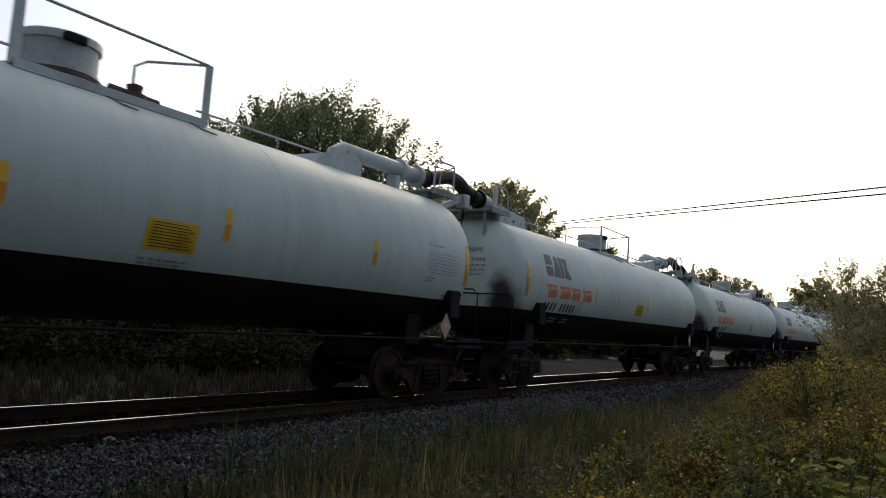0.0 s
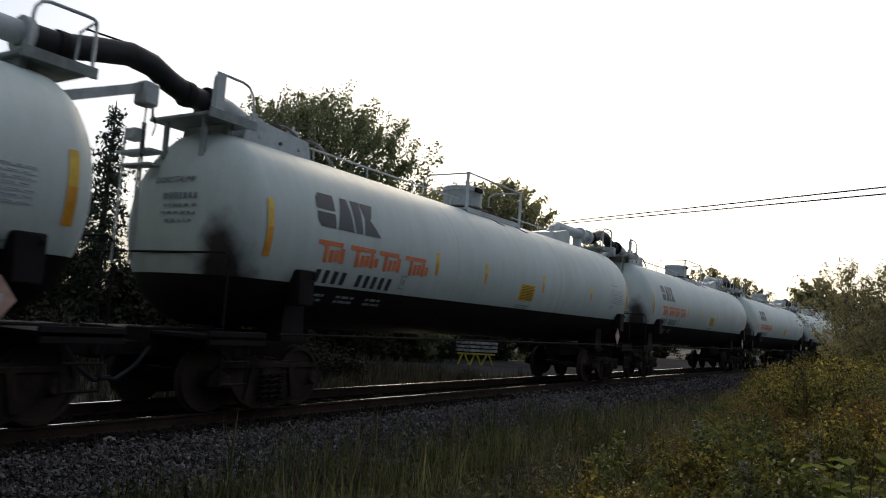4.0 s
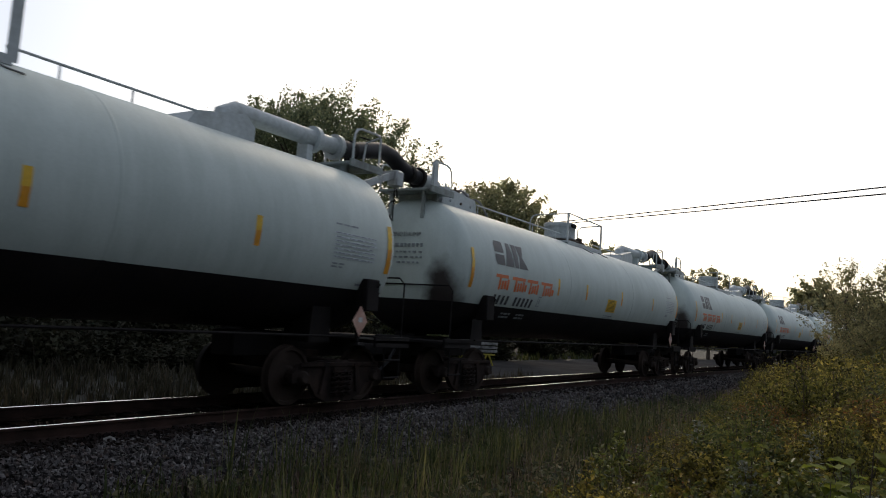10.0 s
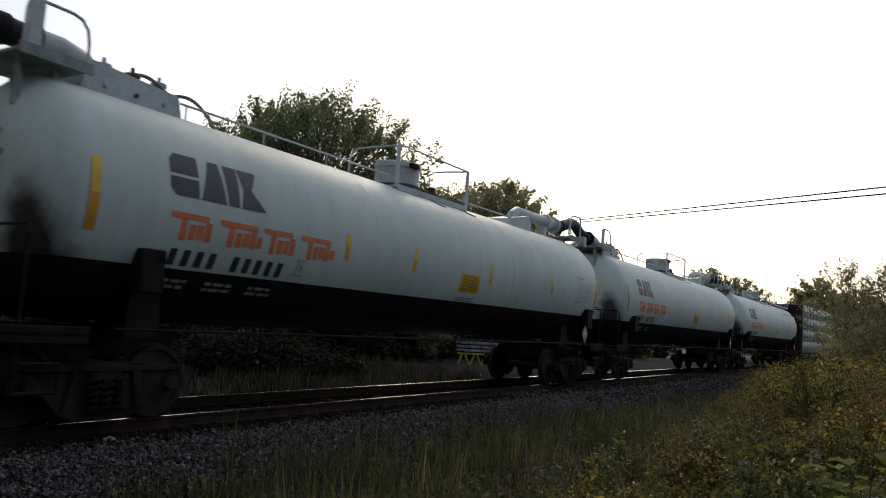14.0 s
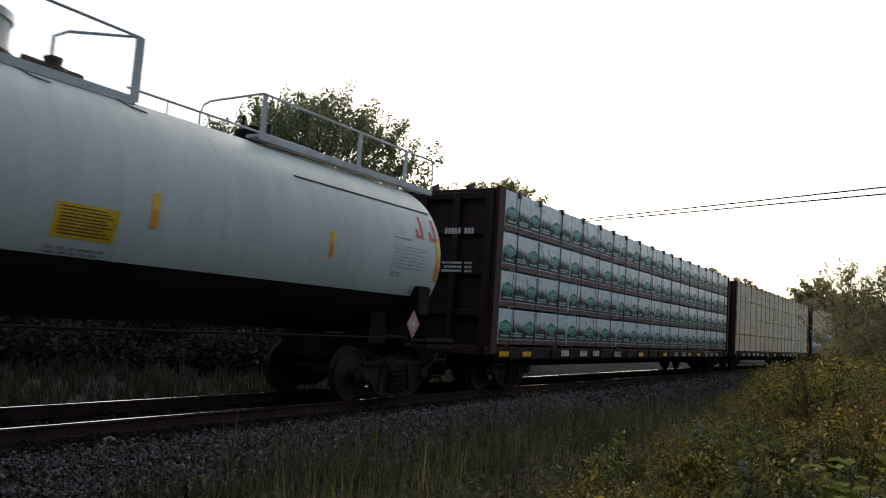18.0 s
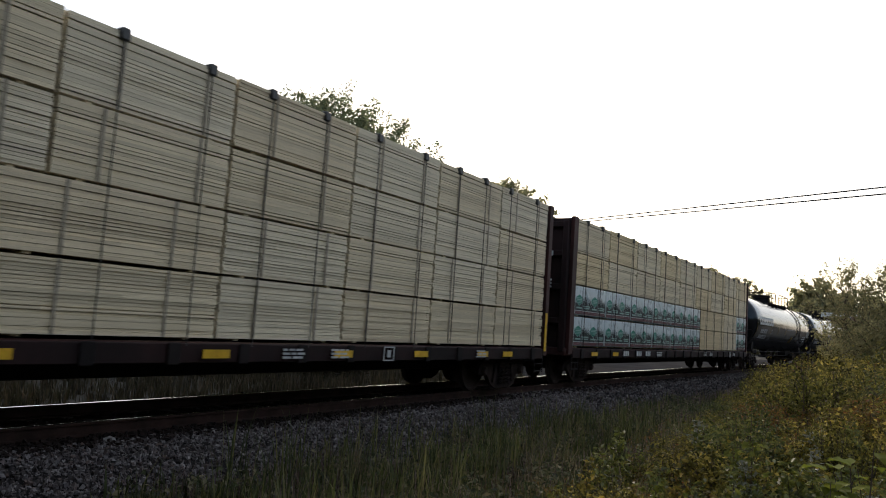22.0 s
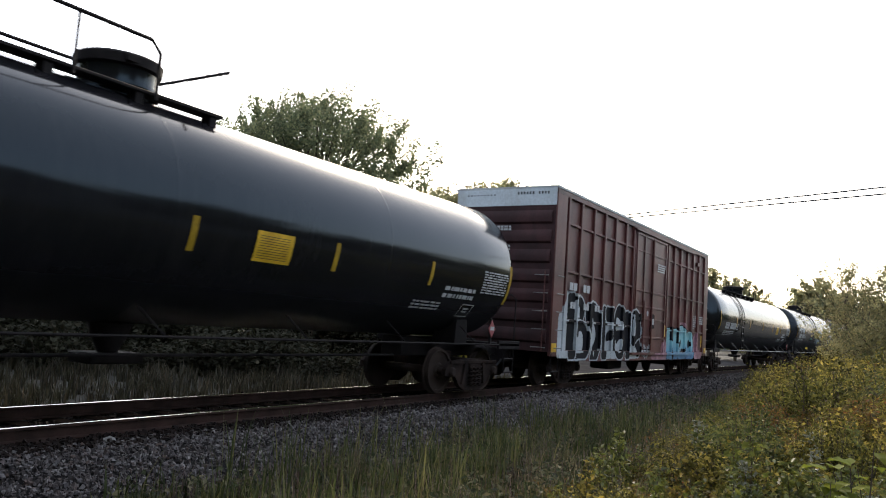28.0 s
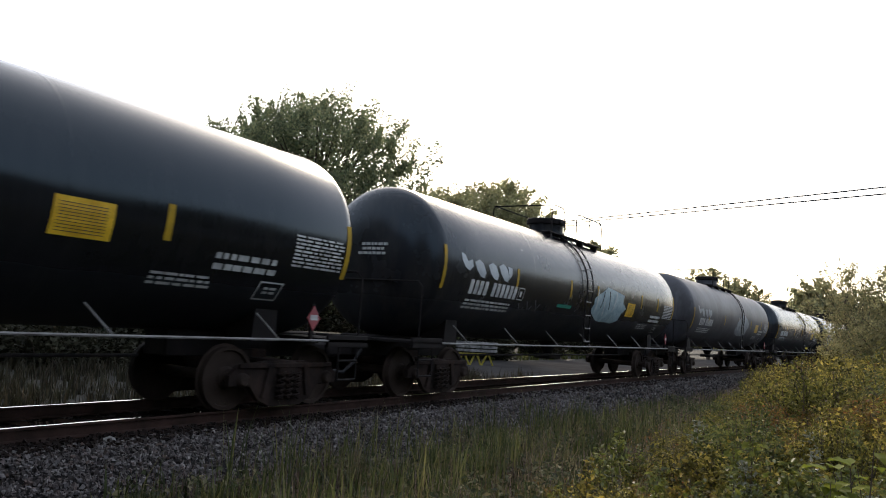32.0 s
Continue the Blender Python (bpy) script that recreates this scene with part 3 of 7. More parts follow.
def letters(word, size):
    """The faces of a word in the built-in font, as loops of (along, up) points."""
    cu = bpy.data.curves.new("stencil", "FONT")
    cu.body, cu.size, cu.resolution_u = word, size * 1.4, 2
    ob = bpy.data.objects.new("stencil", cu)
    me = bpy.data.meshes.new_from_object(ob)
    loops = [[(me.vertices[i].co.x, me.vertices[i].co.y) for i in f.vertices] for f in me.polygons]
    bpy.data.objects.remove(ob)
    bpy.data.curves.remove(cu)
    bpy.data.meshes.remove(me)
    return loops


def row_of_blocks(car, x, z, widths, h, gap, put, mat, label):
    """Withheld characters: one upright block each."""
    for w in widths:
        if w > 0:
            part("character_block", put(Shape(), x, x + w, z, z + h), mat, car, label)
        x += abs(w) + gap


def fine_print(s, x0, x1, z0, lines, pitch, put, seed):
    rnd = random.Random(seed)
    for i in range(lines):
        x = x0
        while x < x1 - 0.05:
            w = rnd.uniform(0.06, 0.22)
            put(s, x, min(x + w, x1), z0 - i * pitch, z0 - i * pitch + pitch * 0.55)
            x += w + rnd.uniform(0.02, 0.05)
    return s


def wheelset_mesh():
    s = Shape()
    tread = [(0.0, 0.46), (0.012, 0.485), (0.035, 0.485), (0.05, 0.46), (0.14, 0.452), (0.14, 0.40), (0.10, 0.385), (0.085, 0.17), (0.12, 0.13), (0.12, 0.09)]
    for sg in (-1, 1):
        prof = [(sg * (0.675 + a), r) for a, r in tread]
        s.lathe(prof if sg > 0 else prof, "y", (0, 0, 0), 28)
        s.lathe([(sg * 0.675, 0.46), (sg * 0.68, 0.385), (sg * 0.71, 0.17), (sg * 0.69, 0.09)], "y", (0, 0, 0), 28)
    s.tube([(0, -1.06, 0), (0, 1.06, 0)], 0.085, 12)
    return s.mesh("wheelset", WHEEL)


def side_frame_mesh(sg):
    out = [(-1.12, 0.02), (-1.12, -0.12), (-0.72, -0.14), (-0.55, -0.34), (-0.30, -0.44), (0.30, -0.44), (0.55, -0.34), (0.72, -0.14), (1.12, -0.12), (1.12, 0.02),
           (0.95, 0.16), (0.40, 0.22), (-0.40, 0.22), (-0.95, 0.16)]
    y = sg * 1.0
    s = Shape().slab(out, min(y, y + sg * 0.09), max(y, y + sg * 0.09))
    for a in (-0.46, 0.46):
        s.slab([(a - 0.05, -0.3), (a + 0.05, -0.3), (a * 0.8 + 0.05, 0.16), (a * 0.8 - 0.05, 0.16)], min(y + sg * 0.09, y + sg * 0.14), max(y + sg * 0.09, y + sg * 0.14))
    s.box(-0.98, 0.98, min(y + sg * 0.09, y + sg * 0.13), max(y + sg * 0.09, y + sg * 0.13), 0.12, 0.19, 0.01)
    for a in (-0.17, 0.0, 0.17):
        pts = []
        for k in range(25):
            pts.append((a + 0.065 * math.cos(k * 1.3), y + sg * 0.15 + 0.04 * math.sin(k * 1.3), -0.34 + 0.40 * k / 24))
        s.tube(pts, 0.018, 5)
    return s.mesh("side_frame", BOGIE)


BOGIE_MESH = {"bolster": Shape().box(-0.2, 0.2, -1.12, 1.12, -0.08, 0.22, 0.03).box(-0.3, 0.3, -0.35, 0.35, 0.16, 0.34, 0.03)
              .box(-0.95, -0.85, -0.7, 0.7, -0.12, 0.0, 0.01).box(0.85, 0.95, -0.7, 0.7, -0.12, 0.0, 0.01).mesh("bogie", BOGIE),
              "wheelset": wheelset_mesh(), "near": side_frame_mesh(-1), "far": side_frame_mesh(1),
              "cap": Shape().lathe([(0, 0.0), (0, 0.07), (0.03, 0.10), (0.16, 0.115), (0.17, 0.13)], "y", (0, 0, 0), 14).mesh("bearing_cap", WHEEL)}
WHEEL_R = 0.457


def bogie(car, x):
    b = part("bogie", BOGIE_MESH["bolster"], None, car, at=pose(x, 0, 0.5))
    part("side_frame", BOGIE_MESH["near"], None, b)
    part("side_frame", BOGIE_MESH["far"], None, b)
    for a in (-0.89, 0.89):
        part("wheelset", BOGIE_MESH["wheelset"], None, b, at=pose(a, 0, WHEEL_R - 0.5))
        for sg in (-1, 1):
            part("bearing_cap", BOGIE_MESH["cap"], None, b, at=pose(a, sg * 1.16, WHEEL_R - 0.5, 0, 0, 0 if sg < 0 else 180))
    return b


def coupler(car, x, sg):
    s = Shape().box(min(x, x + sg * 0.75), max(x, x + sg * 0.75), -0.07, 0.07, 0.72, 0.92, 0.02)
    s.box(min(x + sg * 0.5, x + sg * 0.78), max(x + sg * 0.5, x + sg * 0.78), -0.16, 0.16, 0.69, 0.95, 0.05)
    part("coupler", s, UNDER, car)
    pts = [(x, -0.25, 0.85), (x + sg * 0.2, -0.25, 0.6), (x + sg * 0.45, -0.22, 0.42), (x + sg * 0.7, -0.2, 0.45)]
    part("air_hose", Shape().tube(pts, 0.03, 6), HOSE, car)


def ladder_shape(x0, x1, y, z0, z1, step=0.34, bow=None):
    s = Shape()
    for x in (x0, x1):
        s.tube([(x, y, z0), (x, y, z1)], 0.018, 6)
    z = z0 + 0.1
    while z < z1:
        s.tube([(x0, y, z), (x1, y, z)], 0.014, 6)
        z += step
    return s


def end_works(car, half, sg, pale, r, zc, inset=0.62, size=1.0, colour=None):
    """What every tank car has at its end: stub sill, head brace, platform rail, steps, coupler."""
    a, b = sorted((sg * (half - 2.2), sg * (half + 0.9)))
    part("stub_sill", Shape().box(a, b, -0.25, 0.25, 0.72, 1.12, 0.02), UNDER, car)
    for y in (-1.0, 1.0):
        yy = sorted((y, y * 0.45))
        part("saddle", Shape().slab([(sg * (half - 1.1) - 0.25, 1.0), (sg * (half - 1.1) + 0.25, 1.0), (sg * (half - 1.1) + 0.2, 1.75), (sg * (half - 1.1) - 0.2, 1.75)], yy[0], yy[1]), UNDER, car)
    a, b = sorted((sg * (half - 0.15), sg * (half + 0.85)))
    part("end_platform", Shape().box(a, b, -1.42, 1.42, 1.02, 1.08, 0.01).box(a, b, -1.42, -1.36, 0.95, 1.14, 0.01), UNDER, car)
    x = sg * (half + 0.62)
    part("end_handrail", Shape().tube([(x, -1.38, 1.1), (x, -1.38, 2.08), (x - sg * 0.02, -1.28, 2.18), (x, 1.28, 2.18), (x, 1.38, 2.08), (x, 1.38, 1.1)], 0.016, 6), UNDER, car)
    st = Shape()
    xs = sorted((sg * (half + 0.15), sg * (half + 0.6)))
    for xx in xs:
        st.tube([(xx, -1.39, 1.05), (xx, -1.39, 0.42)], 0.016, 6)
    for z in (0.44, 0.74):
        st.tube([(xs[0], -1.39, z), (xs[1], -1.39, z)], 0.02, 6)
    part("step", st, UNDER, car)
    coupler(car, sg * (half + 0.85), sg)
    # placard
    if sg > 0:
        px = half - inset
        d = [(px + 0.19 * size * i, 1.38 + 0.25 * size * j) for i, j in ((0, -1), (1, 0), (0, 1), (-1, 0))]
        pl = part("placard", Shape().slab(d, -1.425, -1.41), colour or PLACARD, car, "red and white diamond placard" if colour else "bleached diamond placard")
        part("placard_print", Shape().box(px - 0.05, px + 0.05, -1.43, -1.426, 1.36, 1.44) if not colour else Shape().box(px - 0.08, px + 0.08, -1.43, -1.426, 1.35, 1.43), PALE_INK, pl)
        part("placard_holder", Shape().box(px - 0.03, px + 0.03, -1.409, -1.36, 1.05, 1.6), UNDER, car)


def top_platform(car, x0, x1, zp, mat, rail_h, posts, ydepth):
    """A long walkway with a guard rail on flat posts on the viewer's side, bent across at its leading end."""
    y = -ydepth - 0.2
    for sg in (-1, 1):
        part("walkway", Shape().box(x0, x1, *sorted((sg * (ydepth - 0.1), sg * (ydepth + 0.18))), zp, zp + 0.05, 0.006).box(x0, x1, *sorted((sg * (ydepth + 0.18), sg * (ydepth + 0.22))), zp - 0.05, zp + 0.06), mat, car)
    g = part("guard_rail", Shape().tube([(x0, y, zp + rail_h), (x1, y, zp + rail_h), (x1 + 0.02, y, zp)], 0.02, 6), mat, car)
    for k in posts:
        xx = x0 + (x1 - x0) * k
        part("post", Shape().box(xx - 0.05, xx + 0.05, y - 0.012, y + 0.012, zp, zp + rail_h), mat, g, "wide flat post")
    part("end_rail", Shape().tube([(x0, y, zp + rail_h), (x0, -y - 0.22, zp + rail_h), (x0, -y - 0.07, zp + rail_h - 0.05), (x0, -y, zp + rail_h - 0.18), (x0, -y, zp + 0.04)], 0.02, 6), mat, car)


def dome(car, x, zt, r, h, mat):
    """The round housing on top of the tank, with flange, lid and latch."""
    s = Shape().lathe([(zt - 0.15, r * 0.86), (zt + 0.02, r * 0.86), (zt + 0.02, r * 1.1), (zt + 0.07, r * 1.1), (zt + 0.07, r * 0.96), (zt + 0.11, r * 0.96),
                       (zt + 0.11, r * 1.04), (zt + 0.15, r * 1.04), (zt + 0.15, r), (zt + h, r), (zt + h + 0.02, r * 1.03), (zt + h + 0.05, r * 1.03), (zt + h + 0.09, r * 0.7), (zt + h + 0.1, 0.001)], "z", (x, 0, 0), 28)
    d = part("manway_housing", s, mat, car)
    part("latch", Shape().box(x - r * 0.5, x + r * 0.1, -r - 0.06, -r + 0.02, zt + h - 0.06, zt + h + 0.04, 0.01), UNDER, d)
    return d


def white_tank(last=False):
    """The white wagon with charcoal and orange markings; its top pipe runs on by hose into the next wagon."""
    car = new("tank_wagon")
    tagged(car, "white tank wagon, black below, orange and charcoal markings, top hose", "tank wagon", "train of wagons")
    r, zc, half = R_TANK, Z_TANK, 7.72
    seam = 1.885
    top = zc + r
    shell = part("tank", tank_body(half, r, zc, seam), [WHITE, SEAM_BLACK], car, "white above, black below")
    for x in (-half, -2.55, 2.55, half):
        ring = Shape().lathe([(x - 0.02, r), (x - 0.012, r + 0.004), (x + 0.012, r + 0.004), (x + 0.02, r)], "x", (0, 0, zc), 48)
        ring.m = [1 if sum(ring.v[i][2] for i in f) / 4 < seam else 0 for f in ring.f]
        if abs(x) < 5:
            part("weld_seam", ring, [WHITE, SEAM_BLACK], shell)
    for sg in (-1, 1):
        end_works(car, half, sg, UNDER, r, zc)
        bogie(car, sg * 7.1)
        bx = -6.88 if sg < 0 else 7.35
        k = Shape().box(bx - 0.17, bx + 0.17, -1.46, -1.2, 1.55, 2.08, 0.02).tube([(bx + 0.08, -1.48, 1.95), (bx + 0.08, -1.52, 2.0), (bx + 0.08, -1.48, 2.05)], 0.015, 5)
        part("lifting_bracket", k, UNDER, car)
        part("reflector_strip", skin_bar(skin_bar(Shape(), sg * half - 0.06, sg * half + 0.06, 2.62, 3.02, r, zc), sg * half - 0.06, sg * half + 0.065, 2.20, 2.62, r, zc, 0, 1), [YELLOW, AMBER], car, "yellow reflective strip, amber below")
    # markings on the viewer's side; x counted from the first mark
    o = -6.72
    put = lambda s, a, b, c, d: skin_bar(s, a, b, c, d, r, zc)
    for x in (3.38, 5.30, 8.2, 11.4):
        part("reflector_strip", skin_bar(skin_bar(Shape(), o + x - 0.055, o + x + 0.055, 2.53, 2.74, r, zc), o + x - 0.05, o + x + 0.055, 2.32, 2.53, r, zc, 0, 1), [YELLOW, AMBER], car, "yellow reflective strip, amber below")
    s = Shape()
    lx, lz = o - 0.02, 2.78
    poly = lambda pts: skin_poly(s, [(lx + x * 1.02, lz + z * 1.14) for x, z in pts], r, zc)
    poly([(0.08, 0.0), (0.42, 0.0), (0.42, 0.2), (0.0, 0.2), (0.0, 0.08)])
    poly([(0.0, 0.24), (0.42, 0.24), (0.42, 0.46), (0.08, 0.46), (0.0, 0.38)])
    poly([(0.46, 0.0), (0.86, 0.0), (0.76, 0.46), (0.60, 0.46)])
    poly([(0.90, 0.0), (1.08, 0.0), (1.06, 0.46), (0.84, 0.46)])
    poly([(1.08, 0.46), (1.42, 0.46), (1.30, 0.23), (1.16, 0.23)])
    poly([(1.16, 0.23), (1.30, 0.23), (1.56, 0.0), (1.12, 0.0)])
    part("logo", s, INK, car, "charcoal emblem of four blocks")
    s = Shape()
    for i in range(4):
        x0 = o + 0.02 + 0.765 * i
        skin_bar(s, x0, x0 + (0.66 if i % 2 else 0.58), 2.505, 2.575, r, zc)
        skin_bar(s, x0 + 0.16, x0 + 0.25, 2.24, 2.505, r, zc)
        for k, (dz, hz) in enumerate(((0.0, 0.19), (0.02, 0.18), (0.0, 0.24), (0.03, 0.15))[:3 + i % 2]):
            xk = x0 + 0.29 + 0.125 * k
            skin_bar(s, xk, xk + 0.10, 2.255 + dz, 2.255 + dz + hz, r, zc)
    part("logo", s, ORANGE, car, "orange emblem of linked bars")
    row_of_blocks(car, o + 0.12, 1.93, [0.11, 0.11, 0.11, 0.11, -0.1, 0.11, 0.11, 0.11, 0.11, 0.11], 0.2, 0.095, put, INK, "charcoal character block")
    s = Shape()
    for q in (0.1, 0.86, 1.62):
        fine_print(s, o + q, o + q + 0.5, 1.72, 2, 0.075, put, 5 + int(q * 10))
    part("stencil", s, GREY_INK, car, "small grey stencil lines")
    part("class_plate", put(put(put(put(Shape(), o + 2.3, o + 2.5, 1.98, 2.0), o + 2.3, o + 2.5, 2.2, 2.22), o + 2.33, o + 2.36, 2.0, 2.2), o + 2.4, o + 2.45, 2.05, 2.15), GREY_INK, car, "small grey class plate")
    sign = part("warning_sign", put(Shape(), o + 7.0, o + 7.75, 2.08, 2.45), YELLOW, car, "yellow sign with dark fine print")
    s = Shape()
    for i in range(9):
        z = 2.115 + 0.036 * i
        skin(s, [(o + 7.06, z), (o + 7.69 - 0.05 * (i % 3), z), (o + 7.69 - 0.05 * (i % 3), z + 0.011), (o + 7.06, z + 0.011)], r, zc, lift=0.010)
    part("sign_text", s, INK, sign)
    s = Shape()
    fine_print(s, o + 7.0, o + 7.7, 1.95, 2, 0.05, put, 8)
    part("stencil", s, GREY_INK, car)
    s = Shape()
    for k in range(7):
        put(s, o + 13.0, o + 14.06 - 0.1 * (k == 3), 2.345 + 0.062 * k, 2.345 + 0.062 * k + 0.03)
    part("stencil", s, BOX_WHITE, car, "white ruled lines of the data panel")
    s = Shape()
    fine_print(s, o + 13.02, o + 14.04, 2.72, 7, 0.062, lambda q, a, b, c, d: skin_bar(q, a, b, c + 0.005, c + 0.02, r, zc), 9)
    fine_print(s, o + 13.02, o + 13.6, 2.86, 1, 0.05, put, 10)
    fine_print(s, o + 13.02, o + 13.32, 2.24, 2, 0.05, put, 11)
    fine_print(s, o + 13.75, o + 14.3, 1.95, 1, 0.06, put, 12)
    part("stencil", s, GREY_INK, car, "grey block of fine print")
    # writing on the head that faces the way of travel
    head_x = lambda y, z: -half - 0.62 * math.sqrt(max(0.0, 1 - (math.hypot(y, z - zc) / r) ** 2.5)) - 0.015
    s = Shape()
    rnd = random.Random(4)
    tx = Shape()
    for word, y0, z0 in (("DO", -0.66, 3.12), ("NOT", -0.42, 3.12), ("HUMP", -0.07, 3.12)):
        for loop in letters(word, 0.115):
            pts = [(-0.2 - 0.8 * (y0 + u), z0 + 0.05 + 0.85 * v) for u, v in loop]
            tx.add([(head_x(y, z) - 0.006, y, z) for y, z in pts], [tuple(range(len(pts)))])
    part("stencil", tx, INK, car, "black stencilled words on the head")
    for i, (w0, w1, z) in enumerate(((0.46, 0.04, 2.95), (0.46, 0.04, 2.83), (0.46, 0.0, 2.72), (0.4, 0.14, 2.61))):
        y = -w0 - 0.1
        while y < -w1 + 0.12:
            w = rnd.uniform(0.05, 0.12)
            q = math.hypot(y, z - zc) / r
            x = -half - 0.62 * math.sqrt(max(0.0, 1 - q ** 2.5)) - 0.02
            s.box(x, x + 0.02, y, y + w * 0.7, z, z + (0.075 if i < 1 else 0.035))
            y += w + 0.03
    part("stencil", s, GREY_INK, car, "faded lines of stencil on the head")
    # top works
    d = dome(car, -0.2, top - 0.02, 0.46, 0.5, FITTING)
    part("lid", Shape().lathe([(top + 0.44, 0.465), (top + 0.44, 0.49), (top + 0.53, 0.49), (top + 0.55, 0.47), (top + 0.57, 0.3), (top + 0.58, 0.001)], "z", (-0.2, 0, 0), 28), FITTING, d)
    part("collar", Shape().lathe([(top + 0.02, 0.47), (top + 0.02, 0.53), (top + 0.06, 0.53), (top + 0.06, 0.47)], "z", (-0.2, 0, 0), 28), VALVE_BROWN, d)
    xa, xb, zp = -1.05, 1.6, top - 0.1
    for y in (-0.48, 0.48):
        part("walkway", Shape().box(xa, xb, y - 0.16, y + 0.16, zp, zp + 0.05, 0.006).box(xa, xb, y * 1.33 - 0.02, y * 1.33 + 0.02, zp - 0.05, zp + 0.06), FITTING, car)
    g = part("guard_rail", Shape().tube([(xa, -0.62, zp + 0.84), (xb, -0.62, zp + 0.84)], 0.019, 6), FITTING, car)
    for x in (xa, xb):
        part("post", Shape().box(x - 0.065, x + 0.065, -0.632, -0.608, zp, zp + 0.85, 0.004), FITTING, g, "wide flat post")
    part("end_rail", Shape().tube([(xa, -0.62, zp + 0.82), (xa, 0.36, zp + 0.82), (xa, 0.51, zp + 0.77), (xa, 0.58, zp + 0.64), (xa, 0.6, zp + 0.04)], 0.019, 6), FITTING, car)
    for x in (0.05, 1.3):
        part("drain_hose", Shape().tube([(x, -0.5, zp), (x + 0.04, -0.66, zp - 0.05), (x + 0.16, -0.80, zp - 0.13), (x + 0.34, -0.86, zp - 0.16)], 0.012, 5), HANDRAIL_PALE, car)
    part("inner_rail", Shape().tube([(0.72, -0.2, top + 0.12), (0.72, -0.2, top + 0.5), (0.86, -0.26, top + 0.6), (1.58, -0.62, top + 0.74)], 0.02, 6), FITTING, car)
    part("relief_valve", Shape().lathe([(top - 0.05, 0.16), (top + 0.1, 0.16), (top + 0.1, 0.09), (top + 0.22, 0.11), (top + 0.25, 0.02)], "z", (0.72, -0.25, 0), 14).tube([(0.35, -0.25, top + 0.1), (1.1, -0.25, top + 0.08)], 0.05, 8), VALVE_BROWN, car)
    s = Shape().tube([(-5.9, -0.35, top + 0.16), (-0.95, -0.35, top + 0.16)], 0.018, 6)
    for k in range(4):
        s.tube([(-5.8 + 1.5 * k, -0.35, top - 0.08), (-5.8 + 1.5 * k, -0.35, top + 0.16)], 0.014, 5)
    part("top_rail", s, FITTING, car)
    s = Shape().tube([(1.66, -0.35, top + 0.14), (5.2, -0.35, top + 0.14)], 0.018, 6)
    for k in range(3):
        s.tube([(2.3 + 1.0 * k, -0.35, top - 0.08), (2.3 + 1.0 * k, -0.35, top + 0.14)], 0.014, 5)
    part("top_rail", s, FITTING, car)
    # leading end: raised saddle box, elbow and small platform
    s = Shape().slab([(-7.4, top - 0.12), (-5.85, top - 0.12), (-5.95, top + 0.24), (-7.3, top + 0.34)], -0.36, 0.36)
    part("valve_box", s, FITTING, car)
    for k in range(3):
        x = -7.0 + 0.42 * k
        part("valve", Shape().lathe([(top + 0.2, 0.07), (top + 0.34, 0.07), (top + 0.34, 0.11), (top + 0.38, 0.11), (top + 0.38, 0.03), (top + 0.47, 0.025)], "z", (x, -0.18, 0), 12), VALVE_BROWN if k == 1 else FITTING, car)
    for k in range(3):
        x = -7.05 + 0.44 * k
        part("bolt", Shape().lathe([(-0.39, 0.001), (-0.39, 0.032), (-0.358, 0.032)], "y", (x, 0, top + 0.06), 8), VALVE_BROWN if k == 1 else FITTING, car)
    part("box_flange", Shape().box(-7.42, -5.8, -0.4, 0.4, top - 0.13, top - 0.1, 0.006), FITTING, car)
    s = Shape().box(-8.3, -7.44, -0.68, 0.68, top + 0.07, top + 0.12, 0.006).box(-8.32, -7.44, -0.7, -0.66, top + 0.03, top + 0.16)
    s.box(-8.2, -8.14, -0.45, -0.38, top - 0.5, top + 0.08).box(-8.2, -8.14, 0.38, 0.45, top - 0.5, top + 0.08).box(-7.8, -7.72, -0.5, 0.5, top - 0.2, top + 0.08)
    part("walkway", s, WALK, car)
    rail_pts = lambda y: [(-8.27, y, top + 0.1), (-8.27, y, top + 0.54), (-8.255, y, top + 0.62), (-8.21, y, top + 0.675), (-8.13, y, top + 0.69), (-7.74, y, top + 0.685), (-7.62, y, top + 0.65), (-7.54, y, top + 0.55), (-7.51, y, top + 0.4), (-7.5, y, top + 0.1)]
    g = Shape().tube(rail_pts(-0.66), 0.02, 6)
    g.box(-8.24, -8.08, -0.68, -0.65, top + 0.1, top + 0.7)
    part("guard_rail", g, FITTING, car)
    part("guard_rail", Shape().tube(rail_pts(0.66), 0.02, 6), FITTING, car)
    part("elbow", Shape().tube([(-7.85, 0, top + 0.42), (-7.5, 0, top + 0.42), (-7.2, 0, top + 0.36), (-7.05, 0, top + 0.2), (-7.0, 0, top - 0.1)], [0.17, 0.17, 0.165, 0.16, 0.16], 14), FITTING, car)
    part("elbow_flange", Shape().lathe([(-0.04, 0.12), (-0.04, 0.23), (0.04, 0.23), (0.04, 0.12)], "x", (-7.85, 0, top + 0.42), 18), UNDER, car)
    arc = lambda a, b, za, zb, up: [(a + (b - a) * k / 10, -0.2 - 0.012 * k, za + (zb - za) * k / 10 + up * math.sin(math.pi * k / 10)) for k in range(11)]
    part("cable_loop", Shape().tube(arc(-6.75, -6.12, top + 0.3, top + 0.24, 0.12), 0.026, 6), HANDRAIL_PALE, car)
    part("cable_loop", Shape().tube(arc(-6.02, -5.2, top + 0.24, top - 0.08, 0.2), 0.026, 6), HANDRAIL_PALE, car)
